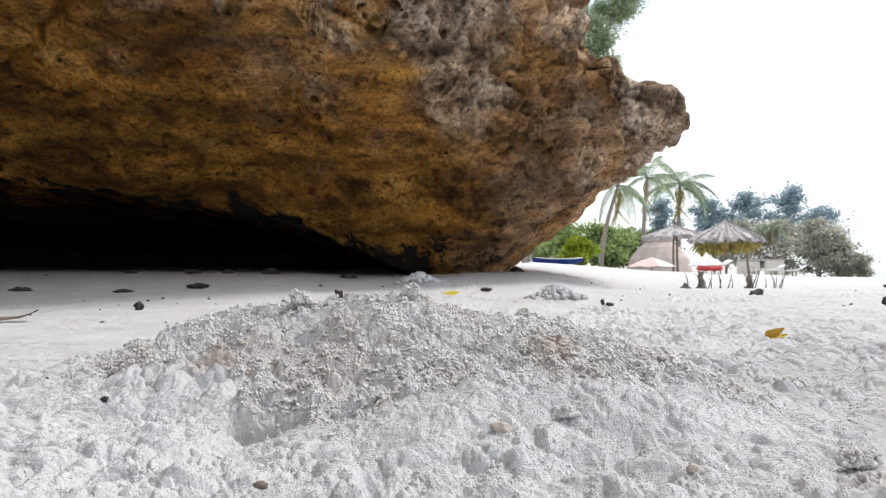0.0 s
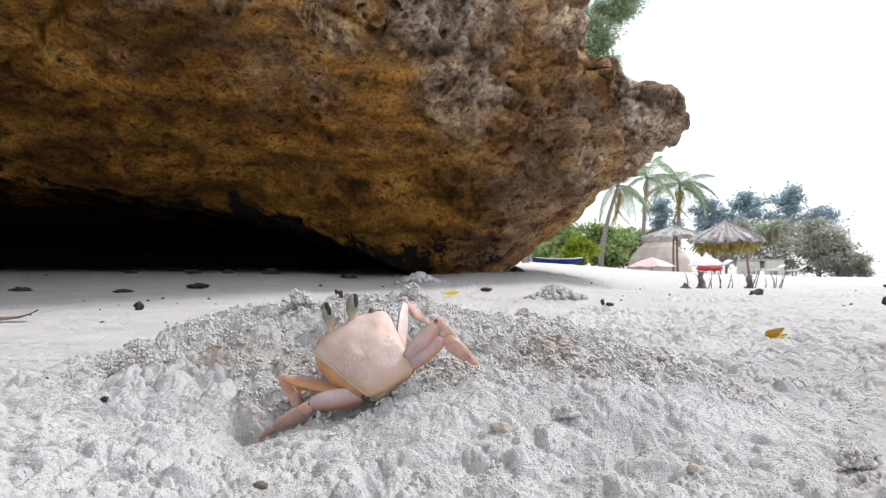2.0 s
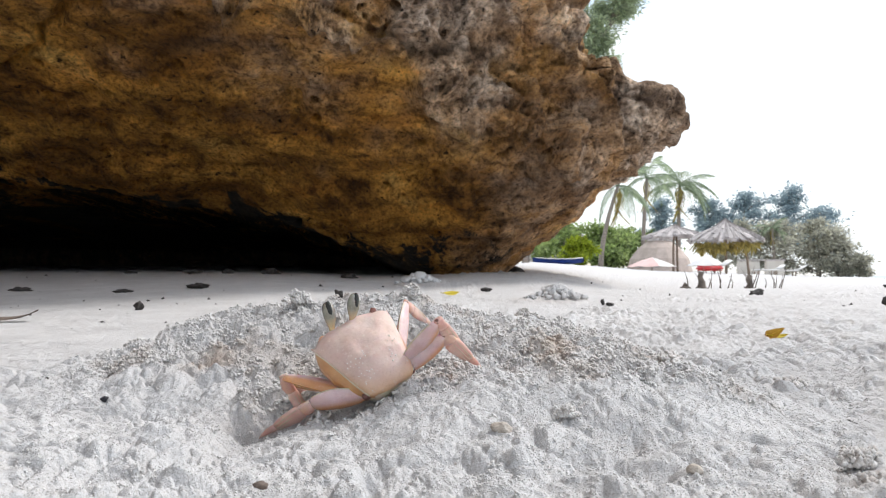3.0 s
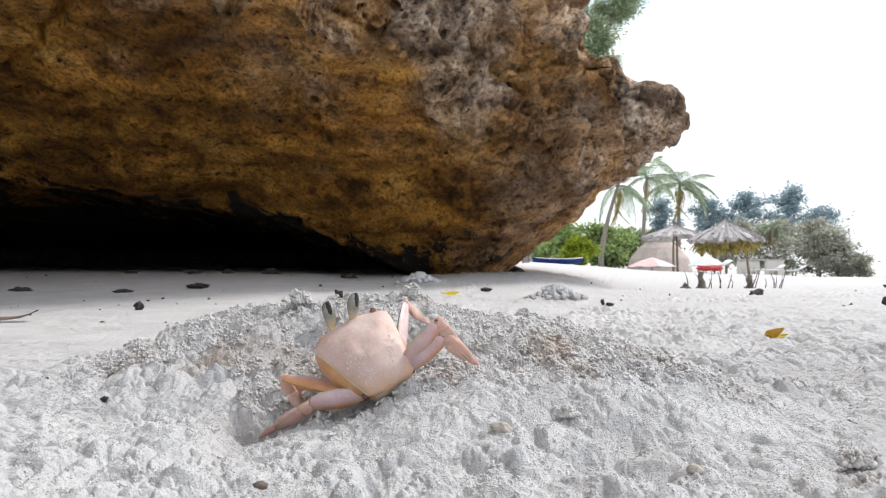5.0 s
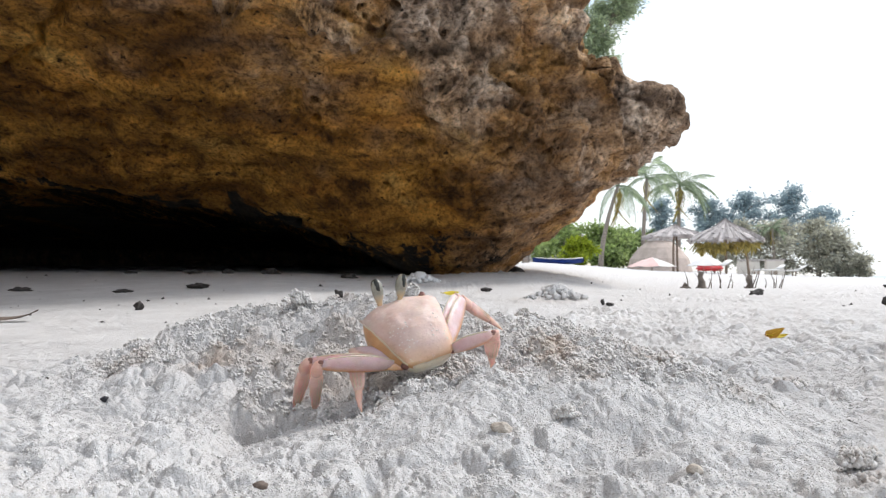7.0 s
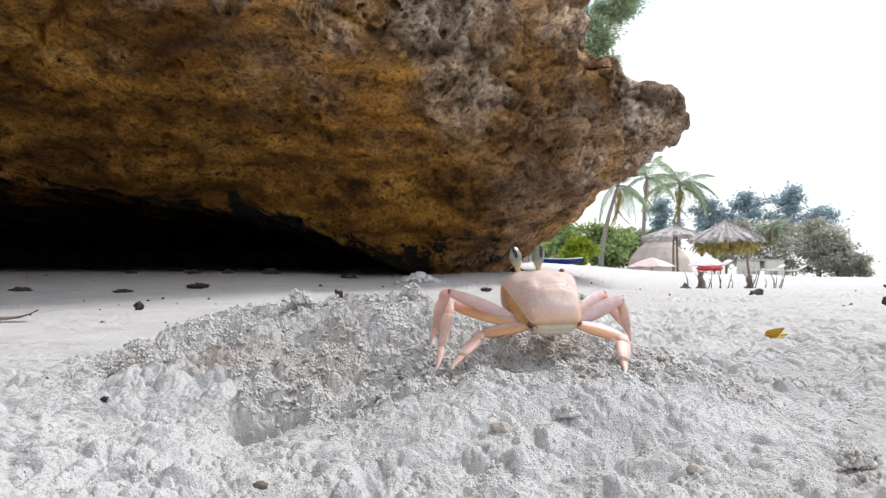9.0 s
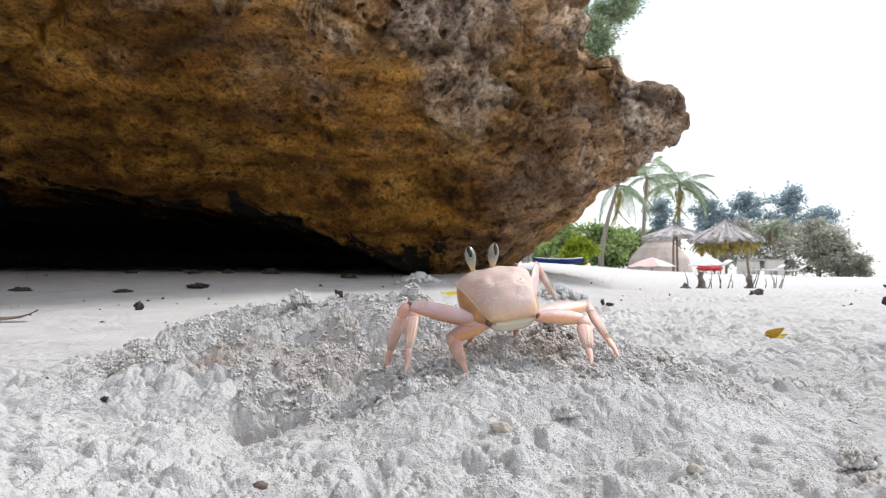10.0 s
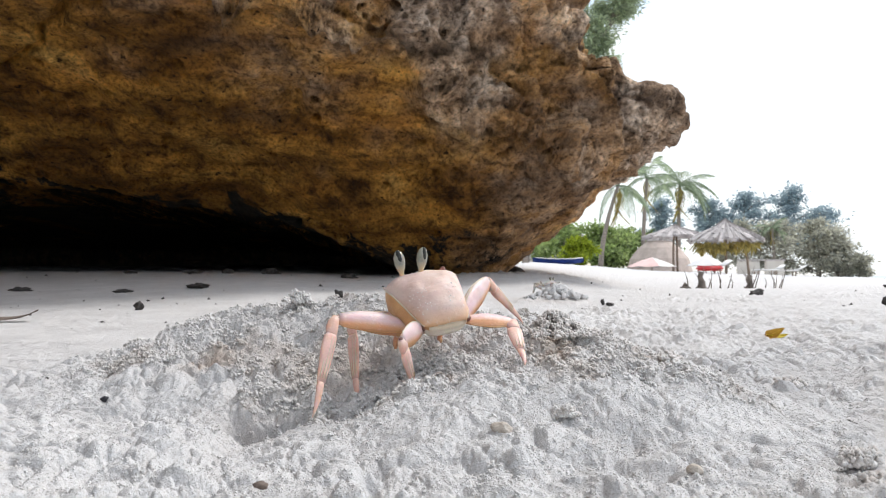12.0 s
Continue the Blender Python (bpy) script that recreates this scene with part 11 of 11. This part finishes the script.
        (10.7, pose(0.0150, -0.0145, -0.0105, -81.3, 4.9, -31.8)), (10.8, pose(0.0150, -0.0145, -0.0105, -81.2, 4.3, -31.3)), (10.9, pose(0.0150, -0.0145, -0.0105, -81.1, 4.8, -26.1)), (11, pose(0.0150, -0.0145, -0.0105, -80.6, 5.3, -20.7)),
        (11.1, pose(0.0150, -0.0145, -0.0105, -79.7, 5.9, -15.3)), (11.2, pose(0.0150, -0.0145, -0.0105, -78.5, 6.4, -10.1)), (11.3, pose(0.0150, -0.0145, -0.0105, -79.3, 6.6, -11.8)), (11.4, pose(0.0150, -0.0145, -0.0105, -80.1, 6.8, -13.5)),
        (11.5, pose(0.0150, -0.0145, -0.0105, -80.9, 6.9, -15.3)), (12, pose(0.0150, -0.0145, -0.0105, -80.9, 6.9, -15.3))])
    walk(crab_legs["right", "d"][1], [
        (0, pose(0.0418, -0.0038, 0.0074, -35.5, 81.7, 169.5)), (0.5, pose(0.0418, -0.0038, 0.0074, -35.5, 81.7, 169.5)), (0.525, pose(0.0399, -0.0077, 0.0109, 108.0, 31.1, -70.0)), (0.55, pose(0.0381, -0.0116, 0.0143, 134.8, -29.4, -89.6)),
        (0.6, pose(0.0381, -0.0116, 0.0143, 134.8, -29.4, -89.6)), (0.65, pose(0.0422, -0.0082, 0.0090, 129.6, -20.6, -97.1)), (0.7, pose(0.0448, -0.0050, 0.0027, 120.5, -13.0, -100.8)), (0.8, pose(0.0476, -0.0110, -0.0014, 102.7, 33.2, -84.7)),
        (0.9, pose(0.0486, -0.0173, -0.0060, 163.0, 67.8, -21.4)), (1, pose(0.0486, -0.0172, -0.0059, 162.9, 68.1, -21.4)), (1.1, pose(0.0486, -0.0172, -0.0059, 162.8, 68.5, -21.5)), (1.2, pose(0.0486, -0.0172, -0.0059, 162.7, 68.9, -21.6)),
        (1.3, pose(0.0486, -0.0171, -0.0058, 162.6, 69.3, -21.7)), (1.4, pose(0.0486, -0.0171, -0.0058, 162.4, 69.7, -21.8)), (1.5, pose(0.0476, -0.0100, -0.0020, -138.4, 84.5, 50.3)), (1.6, pose(0.0449, -0.0139, 0.0056, -159.3, 86.0, 22.5)),
        (1.7, pose(0.0397, -0.0171, 0.0127, -178.8, 84.7, -4.6)), (1.8, pose(0.0386, -0.0196, 0.0134, 175.8, 76.1, -17.3)), (1.9, pose(0.0374, -0.0222, 0.0139, 179.4, 66.9, -19.9)), (2, pose(0.0359, -0.0248, 0.0143, -176.4, 57.4, -21.0)),
        (2.1, pose(0.0359, -0.0248, 0.0143, -176.3, 57.3, -21.0)), (2.2, pose(0.0358, -0.0248, 0.0143, -176.2, 57.3, -20.9)), (2.3, pose(0.0358, -0.0248, 0.0144, -176.1, 57.2, -20.8)), (2.4, pose(0.0357, -0.0248, 0.0144, -176.1, 57.2, -20.7)),
        (2.5, pose(0.0357, -0.0248, 0.0144, -176.0, 57.2, -20.7)), (4, pose(0.0354, -0.0249, 0.0146, -175.6, 57.2, -20.6)), (5, pose(0.0352, -0.0250, 0.0148, -175.2, 57.2, -20.6)), (6, pose(0.0350, -0.0251, 0.0149, -174.9, 57.2, -20.5)),
        (6.1, pose(0.0350, -0.0251, 0.0149, -174.9, 57.2, -20.5)), (6.2, pose(0.0350, -0.0251, 0.0149, -174.9, 57.2, -20.5)), (6.3, pose(0.0349, -0.0251, 0.0149, -174.8, 57.2, -20.5)), (6.4, pose(0.0339, -0.0272, 0.0148, -156.7, 65.2, -1.8)),
        (6.5, pose(0.0329, -0.0296, 0.0141, -129.6, 69.4, 25.6)), (6.6, pose(0.0346, -0.0306, 0.0122, -120.4, 69.7, 34.8)), (6.7, pose(0.0361, -0.0314, 0.0100, -112.4, 69.2, 42.8)), (6.8, pose(0.0375, -0.0322, 0.0078, -106.4, 68.0, 48.5)),
        (6.9, pose(0.0371, -0.0330, 0.0076, -98.5, 67.3, 55.9)), (7, pose(0.0367, -0.0337, 0.0073, -91.2, 66.4, 62.6)), (7.1, pose(0.0328, -0.0321, 0.0125, -120.9, 65.2, 32.8)), (7.2, pose(0.0280, -0.0300, 0.0168, -143.5, 57.2, 9.2)),
        (7.3, pose(0.0287, -0.0308, 0.0160, -144.5, 59.2, 4.4)), (7.4, pose(0.0294, -0.0315, 0.0152, -147.2, 61.4, -2.2)), (7.5, pose(0.0301, -0.0322, 0.0143, -152.3, 63.3, -11.2)), (7.6, pose(0.0308, -0.0329, 0.0133, -160.4, 64.5, -23.2)),
        (7.7, pose(0.0315, -0.0335, 0.0123, -171.5, 64.6, -38.1)), (7.8, pose(0.0322, -0.0341, 0.0113, 175.8, 62.7, -54.0)), (7.9, pose(0.0330, -0.0347, 0.0102, 163.9, 58.5, -68.6)), (8, pose(0.0337, -0.0352, 0.0090, 154.0, 52.5, -80.2)),
        (8.1, pose(0.0343, -0.0356, 0.0078, 146.2, 45.5, -88.8)), (8.2, pose(0.0350, -0.0360, 0.0066, 139.6, 38.0, -95.0)), (8.3, pose(0.0357, -0.0363, 0.0054, 133.8, 30.9, -99.4)), (8.4, pose(0.0363, -0.0366, 0.0042, 128.6, 24.5, -102.6)),
        (8.5, pose(0.0369, -0.0368, 0.0030, 123.7, 18.9, -104.9)), (8.6, pose(0.0374, -0.0369, 0.0018, 119.2, 14.2, -106.6)), (8.7, pose(0.0379, -0.0370, 0.0005, 115.0, 10.2, -107.8)), (8.8, pose(0.0384, -0.0371, -0.0007, 111.2, 6.9, -108.7)),
        (8.9, pose(0.0447, -0.0310, -0.0092, 92.7, 5.5, -114.0)), (9, pose(0.0473, -0.0224, -0.0174, 77.4, 3.7, -114.6)), (9.1, pose(0.0455, -0.0284, -0.0162, 80.3, 0.2, -115.2)), (9.2, pose(0.0427, -0.0338, -0.0142, 83.0, -3.1, -114.1)),
        (9.3, pose(0.0428, -0.0339, -0.0137, 84.2, -1.2, -111.8)), (9.4, pose(0.0428, -0.0339, -0.0131, 85.7, 0.9, -109.5)), (9.5, pose(0.0428, -0.0340, -0.0126, 87.3, 3.0, -107.1)), (9.6, pose(0.0446, -0.0311, -0.0123, 88.1, 6.4, -108.2)),
        (9.7, pose(0.0461, -0.0281, -0.0120, 88.3, 9.8, -109.0)), (9.8, pose(0.0473, -0.0250, -0.0114, 88.1, 13.2, -109.4)), (9.9, pose(0.0477, -0.0236, -0.0125, 85.5, 13.6, -110.3)), (10, pose(0.0480, -0.0222, -0.0136, 82.9, 14.0, -111.0)),
        (10.1, pose(0.0482, -0.0207, -0.0147, 80.3, 14.4, -111.6)), (10.2, pose(0.0474, -0.0239, -0.0145, 81.7, 13.0, -113.3)), (10.3, pose(0.0464, -0.0270, -0.0144, 83.0, 11.7, -114.8)), (10.4, pose(0.0450, -0.0300, -0.0143, 84.0, 10.4, -115.9)),
        (10.5, pose(0.0434, -0.0328, -0.0142, 84.8, 9.1, -116.7)), (10.6, pose(0.0436, -0.0326, -0.0138, 85.9, 9.3, -113.2)), (10.7, pose(0.0438, -0.0324, -0.0134, 87.1, 9.5, -109.6)), (10.8, pose(0.0440, -0.0321, -0.0130, 88.2, 9.6, -106.1)),
        (10.9, pose(0.0454, -0.0294, -0.0133, 86.3, 9.4, -109.8)), (11, pose(0.0467, -0.0265, -0.0137, 84.4, 9.3, -112.9)), (11.1, pose(0.0476, -0.0234, -0.0140, 82.5, 9.2, -115.3)), (11.2, pose(0.0483, -0.0204, -0.0143, 80.7, 9.2, -117.1)),
        (11.3, pose(0.0481, -0.0214, -0.0144, 81.2, 9.0, -115.1)), (11.4, pose(0.0478, -0.0224, -0.0145, 81.7, 8.7, -113.1)), (11.5, pose(0.0476, -0.0234, -0.0146, 82.3, 8.4, -111.1)), (12, pose(0.0476, -0.0234, -0.0146, 82.3, 8.4, -111.1))])
    walk(dug_sand, [(0, pose(0.083, 0.505, 0.006)), (7.6, pose(0.083, 0.505, 0.006)), (8.6, pose(0.080, 0.500, 0.022, 0, 0, 4)), (9.2, pose(0.081, 0.502, 0.028, 0, 0, 6)),
        (9.8, pose(0.083, 0.505, 0.034, 0, 0, 9)), (10.4, pose(0.086, 0.508, 0.041, 0, 0, 12)), (11.0, pose(0.087, 0.510, 0.043, 0, 0, 12)), (12, pose(0.087, 0.510, 0.043, 0, 0, 12))])
    walk(far_crab, [(0, pose(0.262, 2.03, -0.06, 14, 0, -70)), (10.5, pose(0.262, 2.03, -0.06, 14, 0, -70)), (10.8, pose(0.266, 2.03, 0.030, 14, -10, -70)), (11.0, pose(0.270, 2.03, 0.048, 14, -4, -70)),
        (11.2, pose(0.274, 2.03, 0.053, 14, 0, -70)), (11.4, pose(0.303, 2.03, 0.056, 14, 0, -62)), (11.6, pose(0.311, 2.03, 0.057, 14, 0, -60)), (12, pose(0.312, 2.03, 0.057, 14, 0, -60))])


motions()
